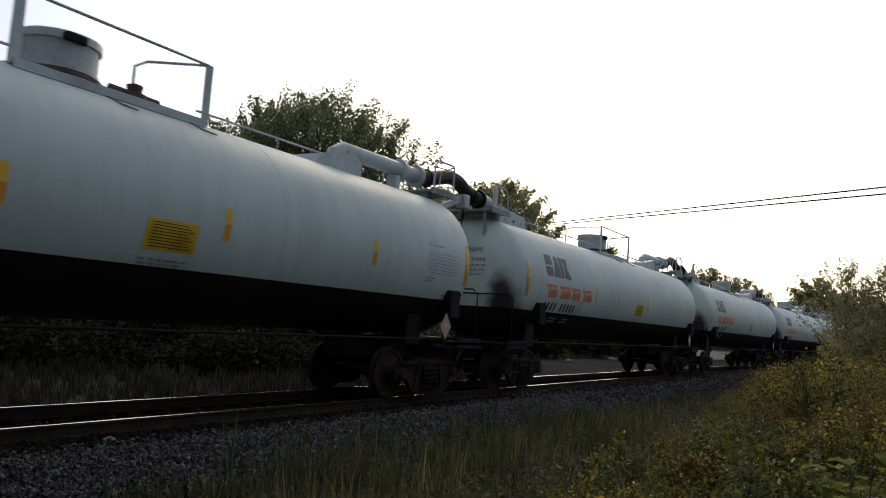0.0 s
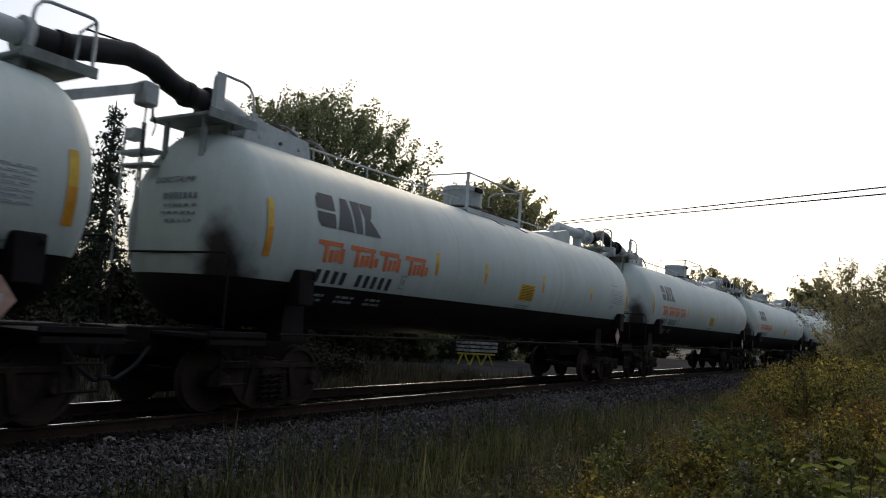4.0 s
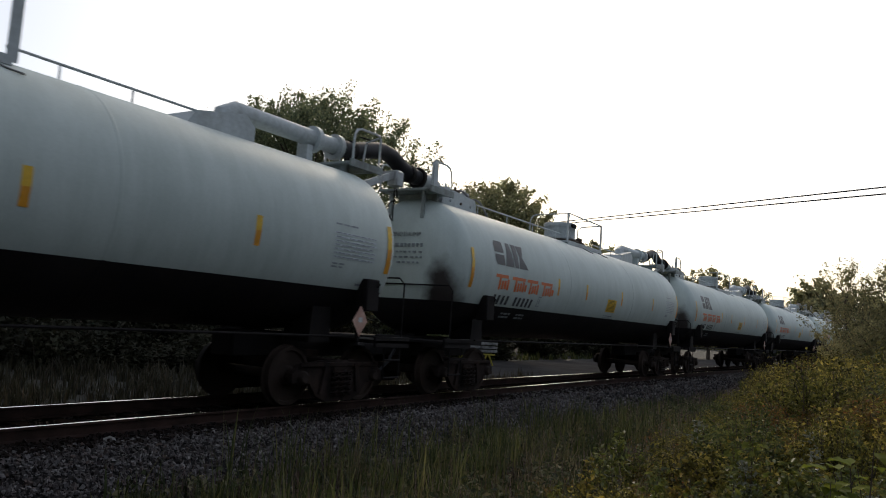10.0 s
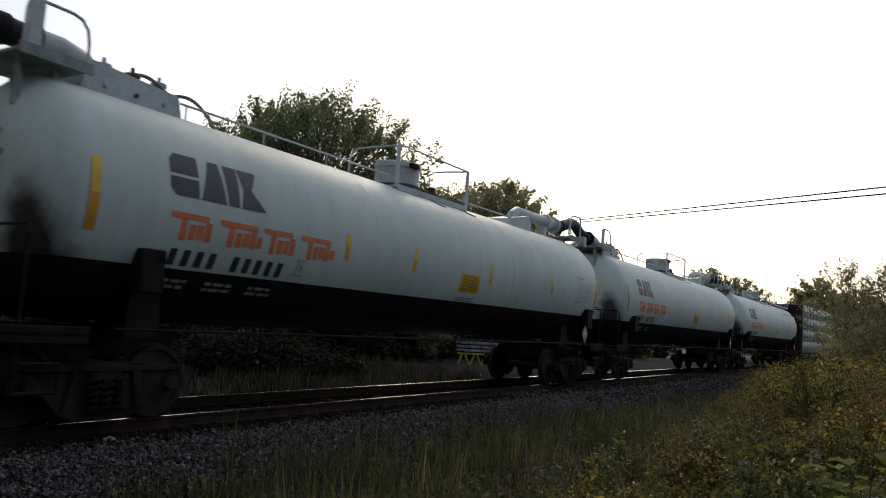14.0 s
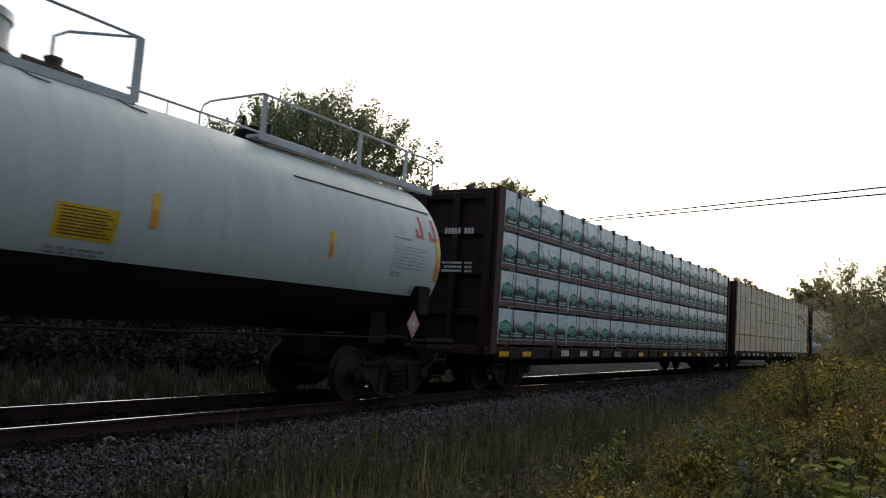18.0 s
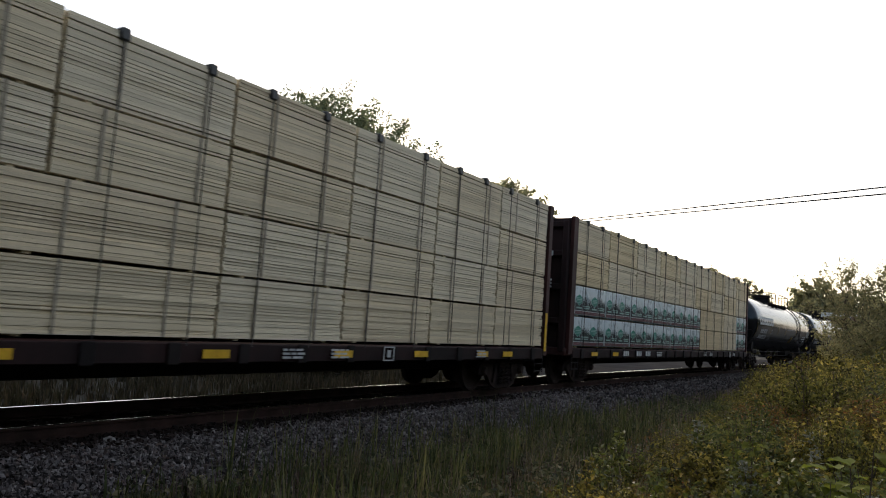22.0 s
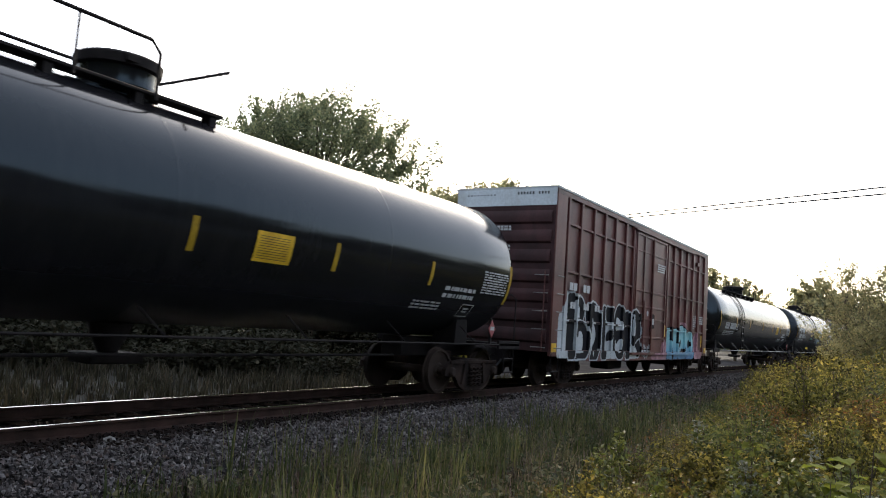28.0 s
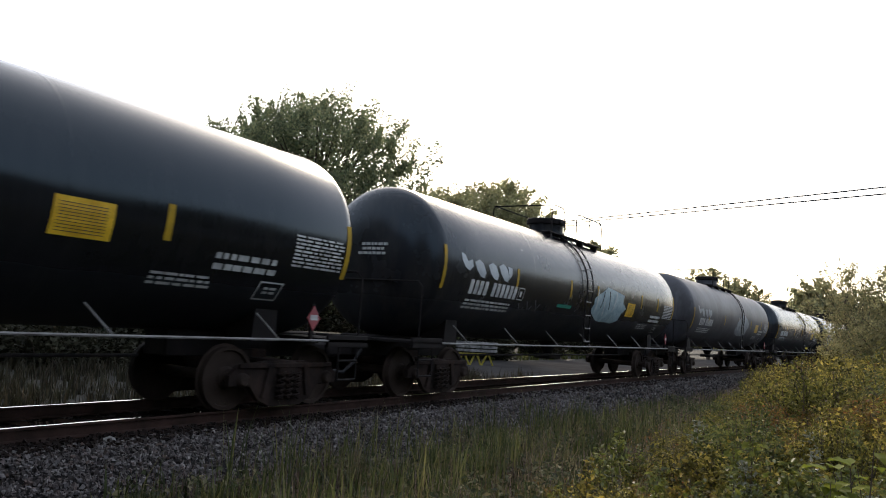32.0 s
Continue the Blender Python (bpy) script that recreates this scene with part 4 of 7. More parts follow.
    part("ladder", ladder_shape(-8.35, -8.30, 0.75, 2.0, top + 0.05).tube([(-8.35, 1.15, 2.0), (-8.35, 1.15, top)], 0.018, 6), FITTING, car)
    part("control_box", Shape().box(-8.5, -8.3, 0.7, 0.95, top - 0.24, top - 0.06, 0.02).box(-8.45, -8.15, 0.4, 1.2, top - 0.42, top - 0.38).box(-8.45, -8.2, 0.4, 1.1, top - 0.62, top - 0.59), FITTING, car)
    # trailing end
    if not last:
        s = Shape().slab([(4.1, top - 0.1), (5.4, top - 0.1), (5.4, top + 0.16), (5.2, top + 0.32), (4.3, top + 0.14)], -0.42, 0.42)
        part("valve_box", s, FITTING, car)
        part("pipe", Shape().tube([(5.05, 0, top + 0.1), (5.1, 0, top + 0.34), (5.3, 0, top + 0.45), (7.4, 0, top + 0.46), (7.8, 0, top + 0.46)], 0.15, 16), FITTING, car)
        p = Shape().box(6.9, 7.05, -0.12, 0.12, top - 0.05, top + 0.3)
        part("pipe_support", p, FITTING, car)
        for x in (7.15, 7.75):
            part("pipe_flange", Shape().lathe([(-0.05, 0.15), (-0.05, 0.24), (0.05, 0.24), (0.05, 0.15)], "x", (x, 0, top + 0.44), 16), FITTING, car)
        s = Shape().box(7.42, 8.3, -0.68, 0.68, top + 0.04, top + 0.09, 0.006).box(7.42, 8.32, -0.7, -0.66, top + 0.0, top + 0.13).box(7.5, 7.58, -0.5, 0.5, top - 0.2, top + 0.05)
        part("walkway", s, WALK, car)
        for y in (-0.66, 0.66):
            part("guard_rail", Shape().tube([(7.5, y, top), (7.5, y, top + 0.5), (7.52, y, top + 0.6), (7.58, y, top + 0.68), (7.68, y, top + 0.71), (8.1, y, top + 0.72), (8.22, y, top + 0.715), (8.26, y, top + 0.67), (8.26, y, top)], 0.022, 6)
                 .tube([(8.26, y, top + 0.7), (8.26, y * 0.5, top + 0.62), (8.26, y * 0.4, top + 0.1)], 0.018, 6), FITTING, car)
        hose = [(7.75, 0, top + 0.46), (8.2, 0.01, top + 0.48), (8.75, 0.03, top + 0.62), (9.2, 0.04, top + 0.72), (9.55, 0.03, top + 0.68), (9.85, 0.02, top + 0.54), (10.15, 0, top + 0.44), (10.5, 0, top + 0.42)]
        part("hose", Shape().tube(hose, 0.165, 16), HOSE, car, "thick black rubber hose to the next wagon")
        for h in (hose[1], hose[6]):
            part("hose_clamp", Shape().lathe([(-0.06, 0.17), (-0.06, 0.19), (0.06, 0.19), (0.06, 0.17)], "x", h, 16), UNDER, car)
        part("hose_arm", Shape().slab([(8.0, top - 0.34), (9.2, top + 0.14), (9.2, top + 0.28), (8.0, top - 0.2)], -0.36, -0.28).box(9.15, 9.4, -0.44, -0.2, top - 0.02, top + 0.3, 0.03).box(9.2, 9.3, -0.3, 0.1, top + 0.24, top + 0.3), FITTING, car)
        part("control_cable", Shape().tube([(8.6, 0.1, top + 0.85), (9.2, 0.1, top + 0.88), (9.8, 0.05, top + 0.62)], 0.015, 5)
             .tube([(9.3, -0.3, top), (9.3, -0.3, top - 0.7), (9.5, -0.1, top - 0.6), (9.8, 0.4, top - 0.3)], 0.013, 5)
             .tube([(9.35, -0.25, top + 0.2), (9.55, -0.2, top - 0.2), (9.8, 0.2, top - 0.25)], 0.013, 5), UNDER, car)
    else:
        top_platform(car, 3.7, 8.45, top - 0.03, FITTING, 0.66, (0.01, 0.5, 0.8), 0.5)
        part("relief_valve", Shape().lathe([(top - 0.05, 0.22), (top + 0.14, 0.22), (top + 0.14, 0.28), (top + 0.2, 0.28), (top + 0.2, 0.1), (top + 0.3, 0.1)], "z", (4.2, 0, 0), 16)
             .tube([(3.9, -0.1, top + 0.2), (3.9, -0.1, top + 0.4)], 0.03, 6).tube([(4.45, -0.1, top + 0.2), (4.45, -0.1, top + 0.4)], 0.03, 6), UNDER, car)
        part("drip_rail", skin_bar(Shape(), 4.0, 7.7, 3.465, 3.495, r, zc), UNDER, car)
        for x0 in (7.02, 7.46):
            s = Shape()
            skin_bar(s, x0 + 0.16, x0 + 0.24, 2.98, 3.35, r, zc)
            skin_bar(s, x0, x0 + 0.24, 2.94, 3.0, r, zc)
            skin_bar(s, x0, x0 + 0.08, 3.0, 3.1, r, zc)
            part("spray_mark", s, RED_INK, car, "red sprayed hook")
    s = Shape().tube([(-half + 0.5, -1.30, 1.12), (half - 0.5, -1.30, 1.12)], 0.02, 6)
    part("side_rail", s, UNDER, car)
    return car


def black_tank(half, seed, mat=BLACK, graffiti=0, big_logo=False, ladder_at=0.0, dome_at=0.3, pale=HANDRAIL_PALE, zc=2.62, sign=4.4, strips=(-5.5, -2.6, 0.2, 3.2, 5.9), walk_a=-2.3, walk_b=2.0, low=0.0, end_low=0.0, sign_z=2.02):
    """A black oil wagon with a low side rail on slanting stays, a manway with bent guard rails and a ladder."""
    car = new("tank_wagon")
    label = {0: "glossy black tank wagon with yellow strips and a pale side rail",
             1: "black tank wagon with grey and pale blue sprayed lettering", 2: "faded grey tank wagon with pale sprayed patches"}[graffiti]
    tagged(car, label if not big_logo else "glossy black tank wagon with large white block lettering", "tank wagon", "train of wagons")
    tape = YELLOW_GRIME if big_logo else YELLOW_DULL
    r = 1.5
    top = zc + r
    shell = part("tank", tank_body(half, r, zc), mat, car)
    rnd = random.Random(seed)
    for x in (-half * 0.5, 0.0, half * 0.5):
        part("weld_seam", Shape().lathe([(x - 0.02, r), (x - 0.01, r + 0.0015), (x + 0.01, r + 0.0015), (x + 0.02, r)], "x", (0, 0, zc), 48), mat, shell)
    for sg in (-1, 1):
        end_works(car, half, sg, pale, r, zc, 0.53, 0.75, PLACARD_RED)
        bogie(car, sg * (half - 0.65))
        part("reflector_strip", skin_bar(Shape(), sg * (half + 0.06) - 0.05, sg * (half + 0.06) + 0.05, zc - 0.72 - end_low, zc + 0.12 - end_low, r, zc), tape, car, "yellow reflective strip")
    for x in strips:
        part("reflector_strip", skin_bar(Shape(), x - 0.05, x + 0.05, zc - 0.42 - low, zc + 0.02 - low, r, zc), tape, car, "yellow reflective strip")
    part("side_rail", Shape().tube([(-half - 0.6, -1.40, 1.05), (half + 0.6, -1.40, 1.05)], 0.02, 6), pale, car, "pale worn rail along the side")
    for k in range(7):
        x = -half * 0.86 + half * 1.72 * k / 6
        part("rail_stay", Shape().tube([(x + 0.1, -1.40, 1.05), (x - 0.12, -1.12, 1.40)], 0.014, 6), pale, car)
    part("brake_rod", Shape().tube([(-half * 0.7, -0.4, 0.75), (half * 0.7, -0.4, 0.75)], 0.025, 6), UNDER, car)
    part("outlet", Shape().lathe([(0.75, 0.12), (0.95, 0.22), (1.15, 0.3)], "z", (0.3, 0, 0), 14).box(-0.1, 0.7, -0.25, 0.25, 0.62, 0.76, 0.02), UNDER, car)
    dome(car, dome_at, top - 0.04, 0.5, 0.44, mat)
    part("manway_lid", Shape().lathe([(top + 0.3, 0.5), (top + 0.32, 0.56), (top + 0.44, 0.57), (top + 0.47, 0.54), (top + 0.5, 0.3), (top + 0.51, 0.001)], "z", (dome_at, 0, 0), 28), UNDER, car)
    wa, wb = dome_at + walk_a, dome_at + walk_b
    for y in (-0.69, 0.69):
        part("walkway", Shape().box(wa, wb, y - 0.13, y + 0.13, top - 0.085, top - 0.04, 0.01), UNDER, car)
        for k in range(int((wb - wa) / 1.1) + 1):
            x = wa + 0.15 + (wb - wa - 0.3) * k / int((wb - wa) / 1.1)
            part("walkway_support", Shape().box(x - 0.06, x + 0.06, y - 0.1, y + 0.1, top - 0.24, top - 0.08, 0.008), UNDER, car)
    # guard rails: open at the ladder and beside the housing, closed across both ends
    long_walk = wb - wa > 4.5
    thin, zr = (0.015 if wb - wa > 6.5 else 0.024, top + 0.6) if long_walk else (0.018, top + 0.66)
    cuts = sorted([wa, wb] + [q for q in (ladder_at - 0.35, ladder_at + 0.5) if wa + 0.3 < ladder_at < wb - 0.3] + [q for q in (dome_at, dome_at + 1.1) if wb - wa > 5])
    for a, b in zip(cuts[::2], cuts[1::2]):
        if b - a < 0.35:
            continue
        bend = min(0.14, (b - a) * 0.3)
        g = Shape().tube([(a, -0.86, top - 0.15), (a, -0.86, zr - bend), (a + bend, -0.86, zr), (b - bend, -0.86, zr), (b, -0.86, zr - bend), (b, -0.86, top - 0.15)], thin, 6)
        g = part("guard_rail", g, UNDER, car)
        count = max(1, round((b - a) / 1.15)) if wb - wa < 6.5 else 1
        for k in range(1, count):
            x = a + (b - a) * k / count
            part("post", Shape().tube([(x, -0.86, top - 0.15), (x, -0.86, zr)], thin * 0.8, 6), UNDER, g)
        if big_logo:
            part("middle_rail", Shape().tube([(a, -0.86, (top + zr) / 2 - 0.04), (b, -0.86, (top + zr) / 2 - 0.04)], thin * 0.7, 6), UNDER, g)
    g = Shape().tube([(wa, 0.92, top - 0.15), (wa, 0.92, zr - 0.1), (wa + 0.12, 0.92, zr), (wb - 0.12, 0.92, zr), (wb, 0.92, zr - 0.1), (wb, 0.92, top - 0.15)], thin, 6)
    part("guard_rail", g, UNDER, car)
    for x in (wa + 0.02, wb - 0.02):
        part("end_rail", Shape().tube([(x, -0.86, zr - 0.02), (x, 0.92, zr - 0.02)], thin, 6), UNDER, car)
    lad, rungs = Shape(), []
    for x in (ladder_at - 0.2, ladder_at + 0.2):
        lad.tube([(x, -(r + 0.07) * math.sin(a), zc + (r + 0.07) * math.cos(a)) for a in [0.35 + 1.45 * k / 12 for k in range(13)]] + [(x, -1.5, 1.1)], 0.02, 6)
    for k in range(8):
        a = 0.45 + 1.35 * k / 7
        rungs.append((-(r + 0.07) * math.sin(a), zc + (r + 0.07) * math.cos(a)))
    for z in (1.2, 1.55, 1.9):
        rungs.append((-1.53, z))
    lad = part("ladder", lad, UNDER, car)
    for y, z in rungs:
        part("rung", Shape().tube([(ladder_at - 0.2, y, z), (ladder_at + 0.2, y, z)], 0.016, 6), pale, lad)
    put = lambda s, a, b, c, d: skin_bar(s, a, b, c, d, r, zc)
    sx = sign
    sign = part("warning_sign", put(Shape(), sx, sx + 0.72, sign_z, sign_z + 0.42), tape if big_logo else YELLOW, car, "yellow sign with dark fine print")
    s = Shape()
    for i in range(10):
        z = sign_z + 0.045 + 0.034 * i
        skin(s, [(sx + 0.06, z), (sx + 0.63, z), (sx + 0.63, z + 0.008), (sx + 0.06, z + 0.008)], r, zc, lift=0.010)
    part("sign_text", s, INK, sign)
    o = -half
    s = Shape()
    if big_logo:
        for i in range(6):
            x0 = o + 0.55 + 0.63 * i
            put(put(put(s, x0, x0 + 0.14, 2.52, 2.98), x0 + 0.14, x0 + 0.54, 2.86, 2.98), x0 + 0.4, x0 + 0.54, 2.66, 2.86)
            put(s, x0 + 0.14, x0 + 0.54, 2.54, 2.66)
        part("logo", s, PALE_INK, car, "white emblem of six blocks")
        px = strips[0] + 0.12
        part("class_plate", put(put(put(put(Shape(), px, px + 0.32, 2.08, 2.1), px, px + 0.32, 2.29, 2.31), px, px + 0.02, 2.1, 2.29), px + 0.3, px + 0.32, 2.1, 2.29), GREY_INK, car, "small grey framed class plate")
        for k in range(3):
            part("spray_mark", skin_bar(Shape(), px - 0.02 + 0.15 * k, px + 0.02 + 0.15 * k, 1.58 + 0.03 * k, 1.84 + 0.04 * (k % 2), r, zc, 0.5 - 0.3 * k), GREY_INK, car, "short chalk stroke")
        part("spray_mark", put(Shape(), -0.84, 2.5, 2.45, 2.475), GREY_INK, car, "thin grey line sprayed along the side")
        row_of_blocks(car, o + 1.1, 2.08, [0.1] * 4 + [-0.05] + [0.1] * 5, 0.22, 0.08, put, PALE_INK, "white character block")
    else:
        row_of_blocks(car, o + 1.0, 2.07, [0.14] * 4 + [-0.1] + [0.14] * 6, 0.29, 0.06, put, PALE_INK, "white character block")
        px = strips[0] + 0.14
        part("class_plate", put(put(put(put(put(Shape(), px, px + 0.3, 2.07, 2.09), px, px + 0.3, 2.33, 2.35), px, px + 0.02, 2.09, 2.33), px + 0.28, px + 0.3, 2.09, 2.33), px + 0.1, px + 0.19, 2.14, 2.27), PALE_INK, car, "small white framed class plate")
    s = Shape()
    fine_print(s, o + 1.0, o + 3.0, 1.92, 3, 0.075, put, seed)
    part("stencil", s, PALE_INK, car, "small white stencil lines")
    s = Shape()
    fine_print(s, half - 1.12, half - 0.04, 2.54, 9, 0.054, put, seed + 1)
    part("stencil", s, PALE_INK, car, "white block of fine print")
    s = Shape()
    fine_print(s, half - 2.5, half - 1.32, 2.08, 2, 0.14, put, seed + 2)
    fine_print(s, half - 3.36, half - 2.4, 1.80, 3, 0.06, put, seed + 3)
    fx = half - 1.57
    put(put(put(put(s, fx, fx + 0.46, 1.59, 1.61), fx, fx + 0.46, 1.83, 1.85), fx, fx + 0.02, 1.61, 1.83), fx + 0.44, fx + 0.46, 1.61, 1.83)
    fine_print(s, fx + 0.12, fx + 0.36, 1.74, 2, 0.06, put, seed + 4)
    part("stencil", s, PALE_INK, car)
    s = Shape()
    for z, w in ((2.85, 0.5), (2.76, 0.42), (2.67, 0.46)):
        y = -w
        while y < 0.1:
            q = math.hypot(y, z - zc) / r
            x = -half - 0.62 * math.sqrt(max(0.0, 1 - q ** 2.5)) - 0.02
            ww = rnd.uniform(0.05, 0.1)
            s.box(x, x + 0.02, y, y + ww, z, z + 0.05)
            y += ww + 0.03
    part("stencil", s, PALE_INK, car)
    if graffiti:
        drop = [(0.0, 0.30), (0.2, 0.36), (0.36, 0.3), (0.5, 0.12), (0.46, 0.0), (0.3, 0.02), (0.12, 0.14)]
        marks = [[(0.52, 2.86), (0.66, 2.83), (0.78, 2.70), (0.96, 2.76), (1.0, 2.62), (0.86, 2.52), (0.68, 2.58), (0.55, 2.72)]]
        marks += [[(dx + u, 2.42 + v * tall) for u, v in drop] for dx, tall in ((1.05, 1.0), (1.62, 0.98), (2.1, 1.05))]
        marks.append([(2.52, 2.76), (2.74, 2.74), (2.74, 2.60), (2.62, 2.48)])
        for m in marks:
            part("spray_mark", skin_poly(Shape(), [(o + u, v) for u, v in m], r, zc), GRAF_WHITE if graffiti == 1 else GREY_INK, car, "white sprayed letter")
        if graffiti == 1:
            s = Shape()
            for k in range(6):
                skin_bar(s, o + 3.45 + 0.2 * k, o + 3.5 + 0.2 * k, 1.66 + 0.03 * k, 1.92 + 0.03 * k + 0.06 * (k % 2), r, zc, 0.9 * (-1) ** k)
            part("spray_mark", s, SMEAR, car, "faint grey scribble")
            part("spray_mark", skin_bar(Shape(), o + 5.5, o + 6.4, 2.03, 2.11, r, zc), PRINT_GREEN, car, "short teal sprayed dash")
        for x0, w, z0, h in ((-0.1, 2.7, 1.72, 1.05),):
            s = Shape()
            rnd2 = random.Random(seed + int(w * 10))
            pts = []
            for k in range(18):
                a = 2 * math.pi * k / 18
                q = 1 + rnd2.uniform(-0.18, 0.18)
                pts.append((x0 + w / 2 + w / 2 * q * math.cos(a), z0 + h / 2 + h / 2 * q * math.sin(a)))
            cx, cz = x0 + w / 2, z0 + h / 2
            for k in range(18):
                a, b = pts[k], pts[(k + 1) % 18]
                for i in range(4):
                    mixp = lambda p_, t_: (cx + (p_[0] - cx) * t_, cz + (p_[1] - cz) * t_)
                    skin(s, [mixp(a, i / 4 + 0.001), mixp(b, i / 4 + 0.001), mixp(b, (i + 1) / 4), mixp(a, (i + 1) / 4)], r, zc, lift=0.008)
            part("spray_mark", s, GRAF_GREY if graffiti == 1 else GREY_INK, car, "sprayed patch of paint")
            for k in range(5):
                xa = x0 + 0.3 + 0.34 * k
                za = z0 + 0.35 + 0.12 * math.sin(k * 2.3)
                part("spray_mark", skin_bar(Shape(), xa, xa + 0.06, za, za + 0.5 + 0.1 * math.cos(k * 1.7), r + 0.006, zc, 0.35 * math.sin(k * 1.9)), GRAF_BLACK if k % 2 else PALE_INK, car, "thin sprayed stroke")
    return car


# ---- flat wagons stacked with lumber ----
TIER = [1.02, 1.86, 2.70, 3.56, 4.50]


def board_stack(length, height, depth, seed):
    """A bundle of sawn boards: layers with open edges, uneven along the face."""
    rnd = random.Random(seed)
    s = Shape()
    s.box(0.02, length - 0.02, 0.07, depth, 0.0, height - 0.006)
    BOARDS[(round(length, 2), round(height, 2), seed)] = found = []
    n = 19
    for i in range(n):
        z0, z1 = height * i / n, height * (i + 1) / n
        gap = rnd.choice((0.001, 0.002, 0.004, 0.006, 0.009, 0.013))
        at = [0.0, length] if rnd.random() < 0.6 else [0.0, length * rnd.uniform(0.15, 0.85), length]
        dy = rnd.choice((rnd.uniform(-0.006, 0.008), rnd.uniform(-0.006, 0.008), rnd.uniform(0.006, 0.022)))
        for a, b in zip(at, at[1:]):
            found.append((a + rnd.uniform(0, 0.007), b - rnd.uniform(0, 0.007) * (b == length), dy + rnd.uniform(-0.002, 0.002), z0, z1 - gap, rnd.uniform(-0.1, 0.1)))
    return s


BOARDS = {}
PRINT_STEP = 1.21


def print_panel():
    """One repeat of the printed wrap: a forest outline, a framed emblem, bars and a striped foot."""
    rnd = random.Random(11)
    s = Shape()
    quad = lambda x0, x1, z0, z1, mi, y=-0.004: s.add([(x0, y, z0), (x1, y, z0), (x1, y, z1), (x0, y, z1)], [(0, 1, 2, 3)], mi)
    quad(0, PRINT_STEP, 0.135, 0.33, 0)
    x = 0.0
    while x < PRINT_STEP - 0.02:
        w = rnd.uniform(0.026, 0.06)
        far = 1 - min(1.0, abs(x - 0.84) / 0.42)
        h = 0.35 + 0.09 * rnd.random() + 0.17 * max(0.0, far) ** 0.6 * rnd.uniform(0.35, 1.0)
        x1 = min(x + w, PRINT_STEP)
        c = x * 0.48 + x1 * 0.52
        s.add([(x, -0.004, 0.325), (x1, -0.004, 0.325), (x1, -0.004, h - 0.10), (c + 0.22 * w, -0.004, h - 0.04), (c, -0.004, h + 0.04), (c - 0.22 * w, -0.004, h - 0.04), (x, -0.004, h - 0.11)], [(0, 1, 2, 3, 4, 5, 6)], 0)
        x = x1
    c, z = 0.30, 0.42
    hexagon = lambda k, y, mi: s.add([(c - 0.27 * k, y, z + 0.06 * k), (c - 0.27 * k, y, z - 0.05 * k), (c, y, z - 0.16 * k), (c + 0.27 * k, y, z - 0.05 * k), (c + 0.27 * k, y, z + 0.06 * k), (c, y, z + 0.15 * k)], [(0, 1, 2, 3, 4, 5)], mi)
    hexagon(1.0, -0.007, 3)
    roof = [(c - 0.24, -0.010, z + 0.058), (c + 0.24, -0.010, z + 0.058), (c + 0.05, -0.010, z + 0.125), (c, -0.010, z + 0.14), (c - 0.05, -0.010, z + 0.125)]
    s.add(roof, [(0, 1, 2, 3, 4)], 1)
    s.add([(c - 0.25, -0.010, z - 0.045), (c, -0.010, z - 0.145), (c + 0.25, -0.010, z - 0.045)], [(0, 1, 2)], 1)
    quad(c - 0.255, c + 0.255, z - 0.03, z + 0.04, 1, -0.010)
    quad(c - 0.20, c + 0.20, z - 0.012, z + 0.022, 3, -0.013)
    quad(c - 0.12, c + 0.12, z - 0.085, z - 0.07, 3, -0.013)
    for k, zz in enumerate((0.245, 0.19)):
        quad(0.62 + 0.04 * k, 1.12 - 0.02 * k, zz, zz + 0.03, 3, -0.008)
    quad(c - 0.2, c + 0.2, 0.185, 0.225, 3, -0.008)
    quad(0, PRINT_STEP, 0.03, 0.12, 2)
    for k in range(5):
        quad(0.05 + 0.24 * k, 0.16 + 0.24 * k + 0.04 * (k % 2), 0.045 + 0.03 * (k % 3), 0.052 + 0.03 * (k % 3), 4, -0.006)
    return s.mesh("print_panel", [PRINT_DARK, PRINT_GREEN, PRINT_RED, PRINT_PALE, PRINT_PINK], smooth=False)


def wrapped_stack(length, height, depth):
    """A bundle in printed plastic: slightly slack faces, folds at the ends, with the print laid on it."""
    return Shape().box(0.012, length - 0.012, 0.0, depth, 0.012, height - 0.012, 0.018)


def fold_mesh(length, height, seed):
    """Slack folds running slantwise over the wrapped face."""
    rnd, s = random.Random(seed), Shape()
    for k in range(11):
        x, z = rnd.uniform(0.1, length - 0.5), rnd.uniform(0.35, height - 0.04)
        s.tube([(x, 0.0, z), (x + rnd.uniform(0.03, 0.12), -0.001, z - 0.12), (x + rnd.uniform(0.12, 0.42), 0.0, max(0.05, z - rnd.uniform(0.2, 0.5)))], [0.004, rnd.uniform(0.008, 0.014), 0.003], 5)
    return s.mesh("folds", WRAP)


PANEL = print_panel()
STACKS = {}
BOARD_MESH = {}


def stack_mesh(kind, length, height, depth, seed, mat):
    key = (kind, round(length, 2), round(height, 2), seed, mat.name)
    if key not in STACKS:
        STACKS[key] = (board_stack(length, height, depth, seed) if kind == "bare" else wrapped_stack(length, height, depth)).mesh("lumber_package", mat)
    return STACKS[key]


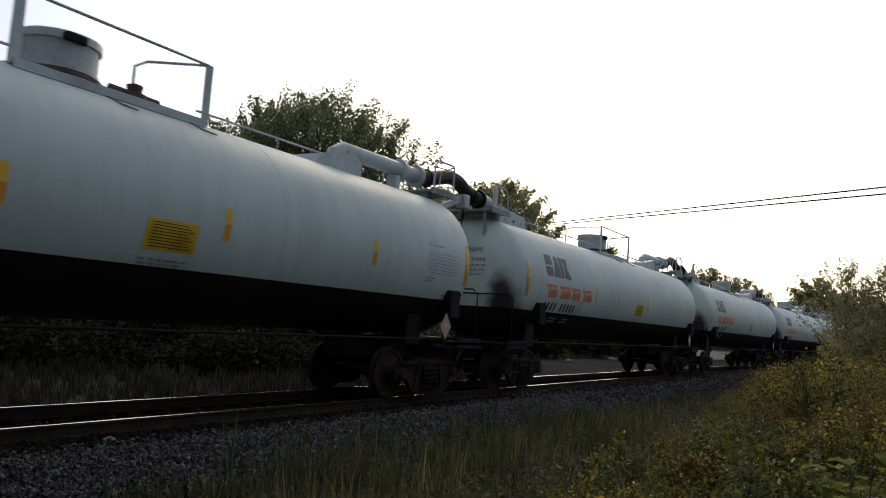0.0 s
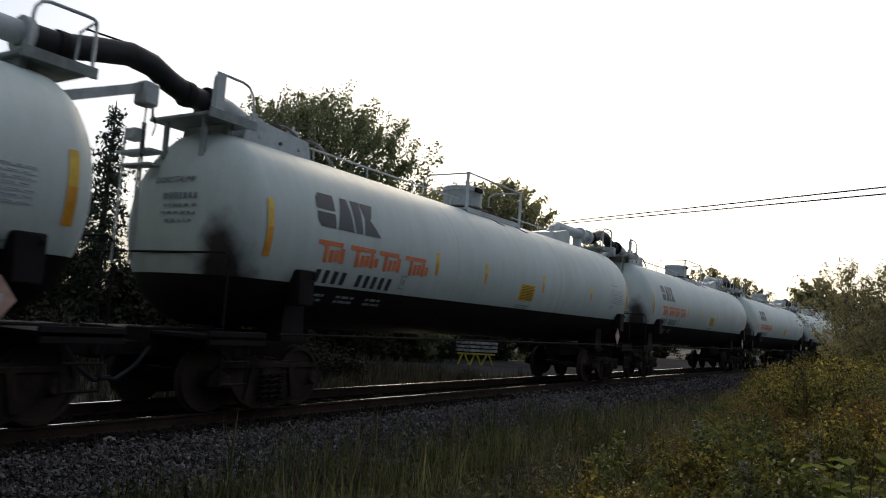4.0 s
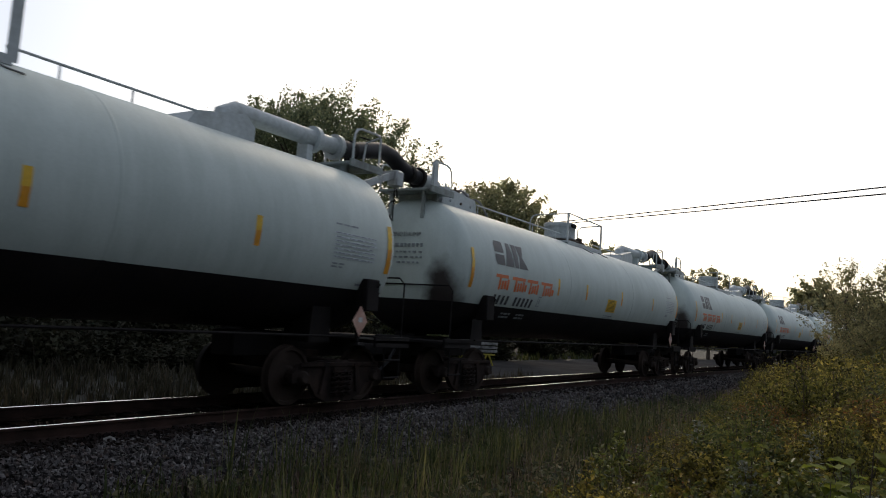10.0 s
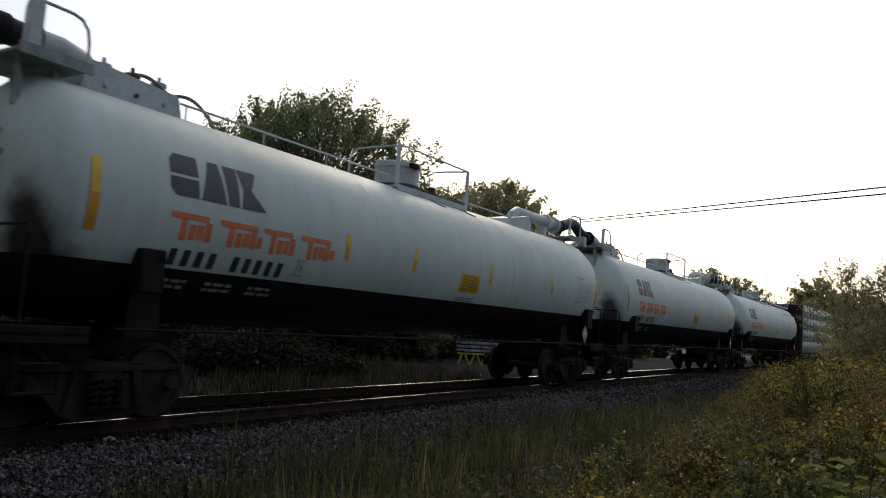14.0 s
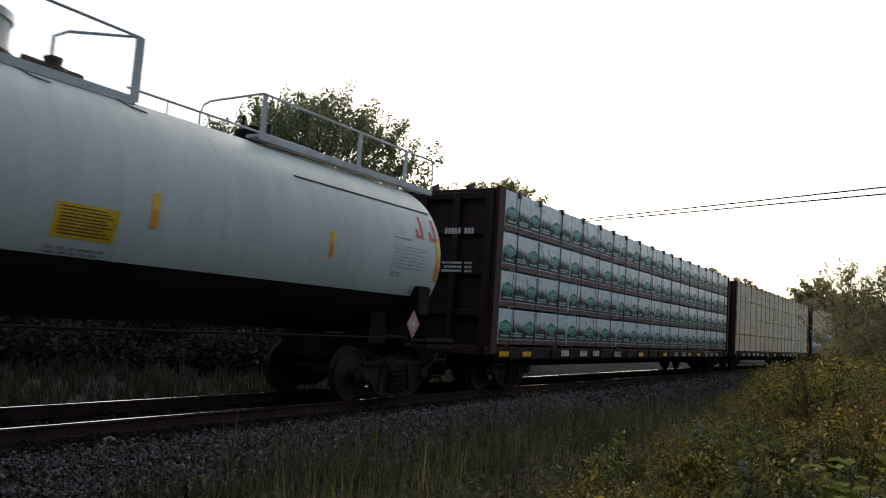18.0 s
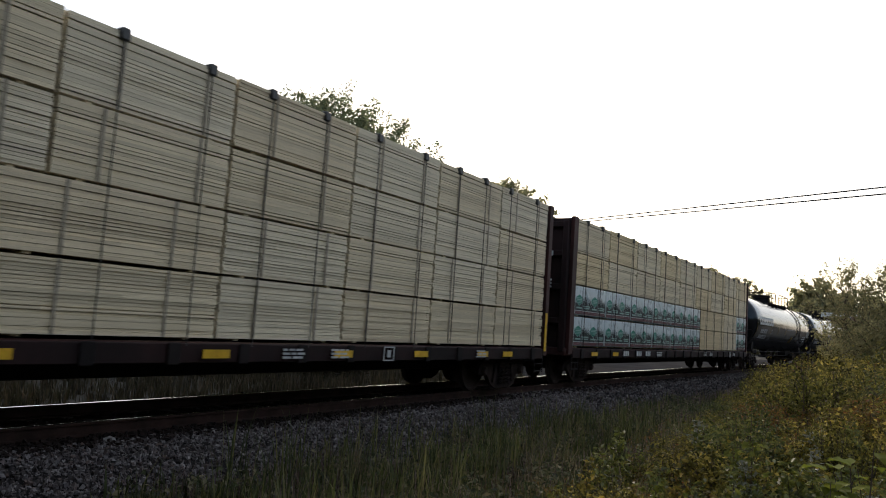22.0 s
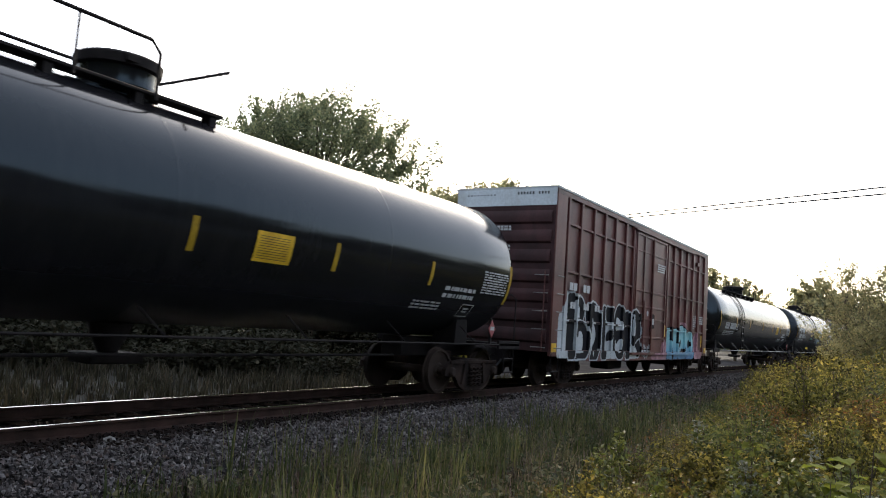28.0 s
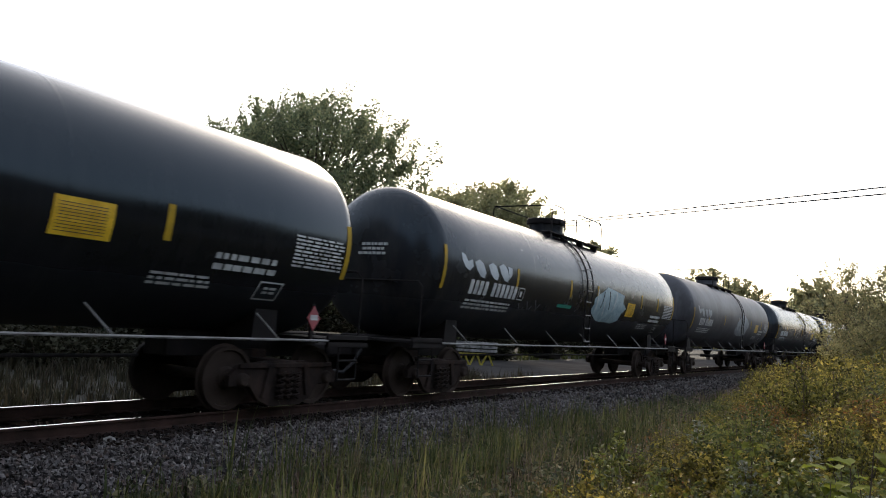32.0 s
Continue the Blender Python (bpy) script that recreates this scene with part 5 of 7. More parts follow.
def lumber_car(load, label, marks_seed):
    """A centre-beam wagon: two bulkheads, a deck with side pockets, and packages strapped in four tiers."""
    car = new("lumber_wagon")
    tagged(car, label, "lumber wagon", "train of wagons")
    half = 11.35
    part("deck", Shape().box(-half - 0.4, half + 0.4, -1.40, 1.40, 0.80, 1.0, 0.02), BEAM_RED, car, "dark oxide-red deck")
    for y in (-1.43, 1.43):
        part("side_sill", Shape().box(-half, half, y - 0.03, y + 0.03, 0.74, 0.98, 0.01), BEAM_SOOT, car)
    part("centre_sill", Shape().box(-half * 0.75, half * 0.75, -0.3, 0.3, 0.45, 0.82, 0.02), UNDER, car)
    part("centre_beam", Shape().box(-half, half, -0.06, 0.06, 1.0, 4.3), BEAM_RED, car)
    for sg in (-1, 1):
        out = 0.30 if sg < 0 else 0.21
        x0, x1 = sorted((sg * (half + 0.03), sg * (half + out)))
        s = Shape().box(x0, x1, -1.36, 1.36, 0.98, 4.46, 0.03)
        xo = sg * (half + out)
        a, b = sorted((xo, xo + sg * 0.16))
        for y in (-1.28, -0.45, 0.45, 1.28):
            part("bulkhead_rib", Shape().box(a, b, y - 0.08, y + 0.08, 0.9, 4.36, 0.02), BEAM_SOOT, car)
        for z in (1.7, 2.6, 3.5, 4.28):
            part("bulkhead_rib", Shape().box(*sorted((xo, xo + sg * 0.12)), -1.3, 1.3, z - 0.08, z + 0.08, 0.02), BEAM_SOOT, car)
        part("bulkhead_post", Shape().slab([(x0, 0.85), (x1, 0.85), (x1 + sg * 0.0, 4.5), (x0, 4.5)], -1.46, -1.362), BEAM_RED, car, "dark red corner post")
        part("bulkhead_post", Shape().slab([(x0, 0.85), (x1, 0.85), (x1, 4.5), (x0, 4.5)], 1.362, 1.46), BEAM_RED, car, "dark red corner post")
        part("bulkhead", s, BEAM_SOOT, car, "ribbed sooty red end wall")
        for y in (-0.62, 0.35):
            part("bulkhead_fin", Shape().slab([(x0, 4.46), (x1, 4.46), (x1, 4.54), (x0 if sg > 0 else x1, 4.66), (x0, 4.54)], y - 0.03, y + 0.03), BEAM_RED, car)
        for y in (-1.36, 1.36):
            g = [(y, 4.42), (y, 3.9), (y * 0.86, 4.2), (y * 0.62, 4.42)]
            xa, xb = sorted((xo, xo + sg * 0.1))
            n = len(g)
            part("gusset", Shape().add([(xa, u, v) for u, v in g] + [(xb, u, v) for u, v in g], [tuple(range(n)), tuple(range(2 * n - 1, n - 1, -1))] + [(i, n + i, n + (i + 1) % n, (i + 1) % n) for i in range(n)]), BEAM_SOOT, car)
        if sg < 0 and marks_seed == 2:
            fr = Shape()
            for qa, qb, qc, qd in ((0.04, 0.23, 3.08, 3.1), (0.04, 0.23, 3.3, 3.32), (0.04, 0.06, 3.1, 3.3), (0.21, 0.23, 3.1, 3.3), (0.11, 0.16, 3.16, 3.24)):
                fr.box(x0 + qa, x0 + qb, -1.468, -1.462, qc, qd)
            part("class_plate", fr, PALE_INK, car, "small white framed class plate")
        st = Shape()
        xx = a - 0.012 if sg < 0 else b + 0.002
        for z, n, h in ((3.42, 9, 0.13), (2.75, 12, 0.05), (2.66, 11, 0.05), (2.57, 12, 0.05)):
            for k in range(n):
                w = 0.06 if h > 0.1 else 0.04
                if k != 3:
                    st.box(xx, xx + 0.01, -0.95 + k * (w + 0.025), -0.95 + k * (w + 0.025) + w, z, z + h)
        part("stencil", st, PALE_INK, car, "white stencil blocks on the bulkhead")
        if marks_seed == 2:
            part("reflector_strip", Shape().box(x0 + (0.09 if sg < 0 else 0.01), x0 + (0.2 if sg < 0 else 0.11), -1.475, -1.462, 0.92, 1.84), YELLOW, car, "tall yellow reflective strip")
        bogie(car, sg * (half - 1.35))
        coupler(car, sg * (half + 0.42), sg)
        part("stub_sill", Shape().box(*sorted((sg * (half - 2.5), sg * (half + 0.5))), -0.3, 0.3, 0.55, 0.85, 0.02), UNDER, car)
        e = Shape()
        for z in (0.45, 0.62):
            e.tube([(sg * (half + 0.05), -1.44, z), (sg * (half - 0.4), -1.44, z)], 0.014, 5)
        for xx in (sg * (half + 0.05), sg * (half - 0.4)):
            e.tube([(xx, -1.44, 0.42), (xx, -1.44, 0.85)], 0.014, 5)
        part("step", e, UNDER, car)
    for k in range(20):
        x = -half + 0.6 + k * (2 * half - 1.2) / 19
        part("stake_pocket", Shape().box(x - 0.09, x + 0.09, -1.50, -1.462, 0.72, 0.99, 0.01), UNDER, car)
    for x in {1: (-11.1, -9.98, -1.57, 1.16, 4.55, 5.95, 9.2), 2: (-9.9, -5.24, -1.6, 1.2, 3.75, 5.95, 8.27, 9.4), 3: (-9.9, -8.2)}[marks_seed]:
        part("reflector_strip", Shape().box(x - 0.22, x + 0.22, -1.512, -1.502, 0.80, 0.91), YELLOW, car, "yellow reflective strip")
    row = lambda q, a, b, c, d: q.box(a, b, -1.514, -1.504, c, d)
    row_of_blocks(car, {1: -8.0, 2: -8.9, 3: -7.5}[marks_seed], 0.80, [0.13, 0.13, 0.13, -0.7, 0.13, 0.13, 0.13, -0.38, 0.13, 0.13, 0.13], 0.15, 0.04, row, PALE_INK, "white character block")
    px = {1: 7.06, 2: 4.8, 3: 7.2}[marks_seed]
    fr = Shape()
    for qa, qb, qc, qd in ((0.0, 0.3, 0.74, 0.76), (0.0, 0.3, 0.96, 0.98), (0.0, 0.02, 0.76, 0.96), (0.28, 0.3, 0.76, 0.96), (0.1, 0.2, 0.8, 0.92)):
        row(fr, px + qa, px + qb, qc, qd)
    part("class_plate", fr, PALE_INK, car, "small white framed class plate")
    s = Shape()
    for x0, x1 in ((-4.1, -3.5), (2.4, 2.85), (3.45, 3.9), (8.0, 8.4)):
        fine_print(s, x0, x1, 0.9, 3, 0.055, row, int(x0 * 7) + marks_seed)
    part("stencil", s, PALE_INK, car)
    # the load, on both sides of the beam
    for tier, runs in enumerate(load):
        z0, z1 = TIER[tier], TIER[tier + 1]
        for kind, a, b, seed in runs:
            length, hh, apart = b - a, z1 - z0, 0.03 if kind == "wrap" else 0.05
            for side in (-1, 1):
                mat = {"bare": (LUMBER, LUMBER_GOLD, LUMBER_GREY), "pale": (LUMBER_GREY, LUMBER_WHITE, LUMBER, LUMBER_WHITE, LUMBER_GREY), "gold": (LUMBER_GOLD,), "wrap": (WRAP,)}[kind]
                mat = mat[(tier * 2 + int(a + 12) // 2) % len(mat)]
                me = stack_mesh("wrap" if kind == "wrap" else "bare", length - apart, hh - 0.035, 1.30, seed, mat)
                m = pose(a + apart / 2, -1.42, z0 + 0.03) if side < 0 else pose(b - apart / 2, 1.42, z0 + 0.03, 0, 0, 180)
                pk = part("lumber_package", me, None, car, {"bare": "bundle of yellow sawn boards", "gold": "bundle of golden sawn boards", "pale": "bundle of pale sawn boards", "wrap": "bundle in printed white wrap"}[kind], at=m)
                if side < 0:
                    if kind != "wrap":
                        if mat.name not in BOARD_MESH:
                            BOARD_MESH[mat.name] = Shape().box(0, 1, 0, 0.14, 0, 1).mesh("board", mat)
                        for xa, xb, dy, za, zb, tip in BOARDS[(round(length - apart, 2), round(hh - 0.035, 2), seed)]:
                            part("board", BOARD_MESH[mat.name], None, pk, at=pose(xa, dy, za, 0, tip) @ Matrix.Diagonal((xb - xa, 1, zb - za, 1)))
                    if kind == "wrap":
                        key = ("folds", round(length, 2), round(hh, 2), seed)
                        if key not in STACKS:
                            STACKS[key] = fold_mesh(length - 0.03, hh - 0.035, seed)
                        part("folds", STACKS[key], None, pk)
                        n = max(1, round((length - 0.1) / PRINT_STEP))
                        step = (length - 0.1) / n
                        for k in range(n):
                            part("print_panel", PANEL, None, pk, at=pose(0.04 + step * k, 0, 0) @ Matrix.Diagonal((step / PRINT_STEP, 1, 1, 1)))
                    count = max(2, int(length / 1.2)) if kind == "wrap" else max(2, round(length / 1.25))
                    for k in range(count):
                        xs = length * (k + 0.5) / count + random.uniform(-0.09, 0.09)
                        part("strap", STRAP_MESH[0 if kind != "wrap" else 1], None, pk, at=pose(xs, 0, 0) @ Matrix.Diagonal((1, 1, hh - 0.04, 1)))
                    part("bearer", BEARER, None, pk, at=pose(length * 0.15, 0, -0.03))
                    part("bearer", BEARER, None, pk, at=pose(length * 0.85, 0, -0.03))
    for k in range(18):
        x = -half + 0.7 + k * (2 * half - 1.4) / 17 + 0.15 * math.sin(k * 5)
        part("corner_guard", Shape().box(x - 0.06, x + 0.06, -1.47, -1.33, 4.38, 4.525, 0.015), STRAP, car)
        part("tie_cable", Shape().tube([(x, -1.445, 4.49), (x, -1.45, 2.7), (x, -1.46, 0.95)], 0.008, 5), STRAP, car)
    return car


STRAP_MESH = [Shape().box(-0.02, 0.02, -0.016, -0.012, 0, 1).mesh("strap", STRAP_GREY), Shape().box(-0.008, 0.008, -0.013, -0.003, 0, 1).mesh("strap", STRAP_PALE)]
BEARER = Shape().box(-0.045, 0.045, 0.045, 1.3, 0.0, 0.03).mesh("bearer", LUMBER_GREY)


# ---- the boxcar ----
YELLOW_MARKS = ((9.58, 1.48, 1.9), (14.84, 1.14, 1.62))


def boxcar():
    car = new("boxcar")
    tagged(car, "oxide-brown ribbed steel boxcar with white and blue graffiti", "boxcar", "train of wagons")
    half, w, zb, zt = 7.848, 1.49, 0.79, 5.02
    front = -half - 0.10
    part("body", Shape().box(front, half, -w + 0.07, w - 0.07, zb + 0.1, zt - 0.05, 0.01), BOX_RED, car)
    part("roof", Shape().slab([(front - 0.02, zt), (half + 0.02, zt), (half + 0.02, zt + 0.06), (front - 0.02, zt + 0.06)], -w - 0.02, w + 0.02), FITTING, car, "pale grey roof edge")
    s = Shape()
    for k in range(15):
        x = -half + 0.6 + k * (2 * half - 1.2) / 14
        s.box(x - 0.03, x + 0.03, -w + 0.02, w - 0.02, zt + 0.06, zt + 0.09)
    part("roof_ribs", s, FITTING, car)
    part("side_plate", Shape().box(front, half, -w - 0.005, -w + 0.07, zt - 0.14, zt, 0.01), BOX_RED, car)
    part("side_plate", Shape().box(front, half, w - 0.07, w + 0.005, zt - 0.14, zt, 0.01), BOX_RED, car)
    part("side_sill", Shape().slab([(front, 0.95), (half, 0.95), (half, 0.80), (half - 1.9, 0.80), (half - 2.3, 0.66), (-half + 2.3, 0.66), (-half + 1.9, 0.80), (front, 0.80)], -w, -w + 0.07), BOX_RED, car)
    part("side_sill", Shape().slab([(-half, 0.95), (half, 0.95), (half, 0.80), (-half, 0.80)], w - 0.07, w), BOX_RED, car)
    post = Shape().box(-0.06, 0.06, -w - 0.005, -w + 0.08, 0.9, zt - 0.12, 0.012).mesh("side_post", BOX_RED)
    post_far = Shape().box(-0.05, 0.05, w - 0.08, w + 0.005, 0.9, zt - 0.12, 0.012).mesh("side_post", BOX_RED)
    wide = Shape().box(-0.26, 0.26, -w - 0.004, -w + 0.08, 0.82, zt - 0.1, 0.012).mesh("corner_post", BOX_RED)
    o = -half
    ribs = [0.70, 1.58, 2.52, 3.38, 4.27, 5.22, 5.96]
    right = [9.82, 10.63, 11.51, 12.45, 13.35, 14.25, 15.2]
    for x in ribs + right:
        part("side_post", post, None, car, at=pose(o + x, 0, 0))
    for x in ribs + right:
        part("side_post", post_far, None, car, at=pose(o + x, 0, 0))
    part("corner_post", wide, None, car, at=pose(o + 0.21, 0, 0) @ Matrix.Diagonal((1.192, 1, 1, 1)))
    part("corner_post", wide, None, car, at=pose(half - 0.22, 0, 0))
    girts = [4.22, 2.98, 1.72]
    for z in girts:
        for a, b in list(zip(ribs, ribs[1:])) + list(zip(right, right[1:])):
            part("girt", Shape().box(o + a + 0.07, o + b - 0.07, -w + 0.01, -w + 0.08, z - 0.03, z + 0.03, 0.012), BOX_RED, car)
    # plug door
    d = part("door", Shape().box(o + 6.05, o + 9.5, -w - 0.02, -w + 0.07, 0.92, zt - 0.2, 0.02), BOX_RED, car, "wide plug door with locking bars")
    for x in (6.14, 6.92, 7.83, 9.36):
        part("door_post", Shape().box(o + x - 0.05, o + x + 0.05, -w - 0.06, -w - 0.02, 0.95, zt - 0.24, 0.01), BOX_RED, d)
    for z in (1.4, 2.0, 2.4, 2.91, 4.2, 4.72):
        part("door_rail", Shape().box(o + 6.1, o + 9.4, -w - 0.05, -w - 0.02, z - 0.035, z + 0.035, 0.01), BOX_RED, d)
    part("locking_bar", Shape().tube([(o + 7.75, -w - 0.08, 1.0), (o + 7.75, -w - 0.08, 4.7)], 0.025, 6).tube([(o + 6.9, -w - 0.08, 1.0), (o + 6.9, -w - 0.08, 2.6)], 0.02, 6), BOX_RED, d)
    part("door_gear", Shape().box(o + 7.78, o + 8.08, -w - 0.09, -w - 0.02, 1.72, 2.2, 0.02), UNDER, d)
    part("door_plate", Shape().box(o + 7.83, o + 8.0, -w - 0.094, -w - 0.09, 1.84, 2.04), FITTING, d, "small white plate")
    part("door_plate", Shape().lathe([(0, 0.001), (0, 0.09), (0.01, 0.09)], "y", (o + 7.48, -w - 0.034, 2.2), 16), FITTING, d, "small white disc")
    part("door_latch", Shape().box(o + 6.6, o + 6.75, -w - 0.08, -w - 0.02, 1.9, 2.15, 0.01), UNDER, d)
    for z in (0.84, zt - 0.22):
        part("door_track", Shape().box(o + 5.9, o + 13.2, -w - 0.08, -w, z, z + 0.07, 0.01), BOX_RED, car)
    # corrugated ends
    for sg in (-1, 1):
        x = half if sg > 0 else front
        for z in (1.28, 1.78, 2.28, 2.78, 3.28, 3.78, 4.28):
            prof = [(0.0, -0.19), (0.065, -0.13), (0.08, 0.0), (0.06, 0.1), (0.0, 0.19)]
            vs = [(x + sg * a, y, z + b) for y in (-w + 0.12, w - 0.12) for a, b in prof]
            rib = Shape().add(vs, [(i, i + 1, i + 6, i + 5) for i in range(4)] + [(0, 1, 2, 3, 4), (5, 6, 7, 8, 9)])
            part("end_rib", rib, BOX_END, car)
        a, b = sorted((x, x + sg * 0.012))
        part("end_sheet", Shape().box(a, b, -w + 0.04, w - 0.04, 0.9, 4.58), BOX_END, car)
        a, b = sorted((x, x + sg * 0.02))
        part("end_panel", Shape().box(a, b, -w + 0.03, w - 0.03, 4.58, zt), BOX_WHITE, car, "white panel across the top of the end")
        t = Shape()
        y = -1.25
        xx = a - 0.008 if sg < 0 else b
        for k in range(11):
            if k != 4:
                t.box(xx, xx + 0.008, y, y + 0.04, 4.87, 4.94)
            y += 0.085
        for k in range(9):
            t.box(xx, xx + 0.008, 0.3 + 0.1 * k, 0.34 + 0.1 * k, 4.86, 4.89)
        part("stencil", t, INK, car)
        t = Shape()
        rr = random.Random(8)
        for z in (4.0, 3.93, 3.5, 3.42, 3.34, 2.98, 2.90, 2.82):
            y = -0.05
            for k in range(5):
                ww = rr.uniform(0.06, 0.1)
                t.box(x + sg * 0.084 - 0.004, x + sg * 0.084 + 0.004, y - 0.2, y - 0.2 + ww, z, z + 0.05)
                y += ww + 0.03
        part("stencil", t, PALE_INK, car)
        part("end_ladder", ladder_shape(0, 0.001, 0, 0.9, 2.9, 0.38), BOX_RED, car, at=pose(x + sg * 0.1, -w + 0.2, 0))
        for z in (1.0, 1.45, 1.9, 2.35, 2.8):
            part("grab_iron", Shape().tube([(x - sg * 0.08, -w - 0.07, z), (x - sg * 0.5, -w - 0.07, z)], 0.013, 5), HANDRAIL_PALE, car)
            part("grab_iron", Shape().tube([(x + sg * 0.1, -w + 0.1, z), (x + sg * 0.1, -w + 0.5, z)], 0.013, 5), HANDRAIL_PALE, car)
        part("reflector_strip", Shape().box(*sorted((x - sg * 0.04, x - sg * 0.33)), -w - 0.014, -w - 0.006, 0.90, 1.12), YELLOW, car, "yellow reflective strip")
        bogie(car, sg * 6.1)
        coupler(car, x, sg)
        part("stub_sill", Shape().box(*sorted((x - sg * 2.5, x + sg * 0.2)), -0.3, 0.3, 0.55, 0.9, 0.02), UNDER, car)
        st = Shape()
        for xx in (x - sg * 0.06, x - sg * 0.5):
            st.tube([(xx, -w, 0.85), (xx, -w, 0.4)], 0.014, 5)
        st.tube([(x - sg * 0.06, -w, 0.42), (x - sg * 0.5, -w, 0.42)], 0.02, 5)
        part("step", st, UNDER, car)
    part("underframe", Shape().box(-half, half, -0.35, 0.35, 0.6, 0.9, 0.02).box(-2.5, -1.2, -1.0, -0.4, 0.35, 0.8, 0.05), UNDER, car)
    # lettering withheld, spray paint
    f = -w - 0.008
    put = lambda s, a, b, c, d: s.box(o + a, o + b, f - 0.004, f, c, d)
    row_of_blocks(car, 0.9, 2.51, [0.22, 0.22, -0.35, 0.2, 0.2], 0.2, 0.05, put, PALE_INK, "white character block")
    row_of_blocks(car, 1.0, 2.04, [0.14, 0.14, -0.48, 0.16, 0.16, -0.36, 0.16, 0.16], 0.17, 0.05, put, PALE_INK, "white character block")
    s = Shape()
    fine_print(s, 8.3, 9.2, 3.9, 4, 0.075, lambda q, a, b, c, d: q.box(o + a, o + b, -w - 0.07, -w - 0.062, c, d), 2)
    fine_print(s, 13.46, 13.62, 2.34, 7, 0.08, put, 3)
    fine_print(s, 13.72, 13.88, 2.34, 6, 0.08, put, 6)
    fine_print(s, 14.44, 15.0, 2.34, 4, 0.085, put, 4)
    part("stencil", s, PALE_INK, car)
    part("side_bracket", Shape().box(o + 13.8, o + 14.0, -w - 0.05, -w + 0.06, 4.4, 4.56, 0.02), BOX_RED, car)
    posts = ribs + right

    def relief(x, z):
        if 6.03 < x < 9.52 and z > 0.92:
            if min(abs(x - q) for q in (6.14, 6.92, 7.83, 9.36)) < 0.064:
                return -w - 0.066
            if min(abs(z - q) for q in (1.4, 2.0, 2.4, 2.91)) < 0.045:
                return -w - 0.056
            return -w - 0.026
        if min(abs(x - q) for q in posts) < 0.076 or x < 0.52 or x > 15.22:
            return -w - 0.008
        if z < 0.95:
            return -w - 0.004
        if min(abs(z - q) for q in girts) < 0.03:
            return -w + 0.006
        return -w + 0.066

    def inside(pts, x, z, grow):
        """Whether a point lies in an outline, or within grow of its edge."""
        if not (min(q[0] for q in pts) - grow < x < max(q[0] for q in pts) + grow and min(q[1] for q in pts) - grow < z < max(q[1] for q in pts) + grow):
            return False
        odd = False
        for (xa, za), (xb, zb) in zip(pts, pts[1:] + pts[:1]):
            if (za > z) != (zb > z) and x < xa + (z - za) / (zb - za) * (xb - xa):
                odd = not odd
            if grow:
                q = max(0.0, min(1.0, ((x - xa) * (xb - xa) + (z - za) * (zb - za)) / ((xb - xa) ** 2 + (zb - za) ** 2)))
                if math.hypot(x - xa - q * (xb - xa), z - za - q * (zb - za)) < grow:
                    return True
        return odd

    def sprayed(name_label, mats, x0, x1, z0, z1, shapes, cell=0.016):
        """Paint that lies on the ribbed side and follows its posts and girts."""
        k = Shape()
        nx, nz = int((x1 - x0) / cell), int((z1 - z0) / cell)
        for i in range(nx):
            for j in range(nz):
                x, z = x0 + (i + 0.5) * cell, z0 + (j + 0.5) * cell
                wob = 0.012 * noise.noise((x * 3, z * 3, 1))
                col = None
                for kind, cx, cz, rx, rz, mi in shapes:
                    if kind == "oval" and ((x + wob - cx) / rx) ** 2 + ((z + wob - cz) / rz) ** 2 < 1:
                        col = mi
                    elif kind == "round" and ((x + wob - cx) / rx) ** 4 + ((z + wob - cz) / rz) ** 4 < 1:
                        col = mi
                    elif kind == "block" and abs(x + wob - cx) < rx and abs(z + wob - cz) < rz:
                        col = mi
                    elif kind == "poly" and inside(cx, x + wob, z + wob, cz):
                        col = mi
                if col is None or col < 0:
                    continue
                y = relief(x, z)
                h = cell / 2
                y2 = relief(x + cell, z)
                if abs(y2 - y) > 0.01:
                    k.add([(o + x + h, y, z - h), (o + x + h, y2, z - h), (o + x + h, y2, z + h), (o + x + h, y, z + h)], [(0, 1, 2, 3)], col)
                y3 = relief(x, z + cell)
                if abs(y3 - y) > 0.01:
                    k.add([(o + x - h, y, z + h), (o + x + h, y, z + h), (o + x + h, y3, z + h), (o + x - h, y3, z + h)], [(0, 1, 2, 3)], col)
                k.add([(o + x - h, y, z - h), (o + x + h, y, z - h), (o + x + h, y, z + h), (o + x - h, y, z + h)], [(0, 1, 2, 3)], col)
        return part("graffiti", k.mesh("graffiti", mats, smooth=False), None, car, name_label)

    W_, K_ = 0, 1
    def rounded(pts):
        """Cuts the corners of an outline once."""
        out = []
        for (xa, za), (xb, zb) in zip(pts, pts[1:] + pts[:1]):
            k = min(0.25, 0.07 / max(0.01, math.hypot(xb - xa, zb - za)))
            out += [(xa + (xb - xa) * k, za + (zb - za) * k), (xb - (xb - xa) * k, zb - (zb - za) * k)]
        return out

    fill = lambda mi, *pts: ("poly", rounded(list(pts)), 0.0, 0, 0, mi)
    halo = lambda mi, *pts: ("poly", rounded(list(pts)), 0.05, 0, 0, mi)
    stem = [(1.0, 0.72), (1.0, 2.45), (1.5, 2.45), (1.5, 0.72)]
    bowl_a = [(1.5, 2.3), (1.65, 2.42), (1.95, 2.38), (2.15, 2.2), (2.2, 1.95), (2.05, 1.72), (1.5, 1.72)]
    bowl_b = [(1.45, 1.72), (1.9, 1.75), (2.3, 1.65), (2.55, 1.35), (2.52, 1.0), (2.3, 0.74), (1.45, 0.72)]
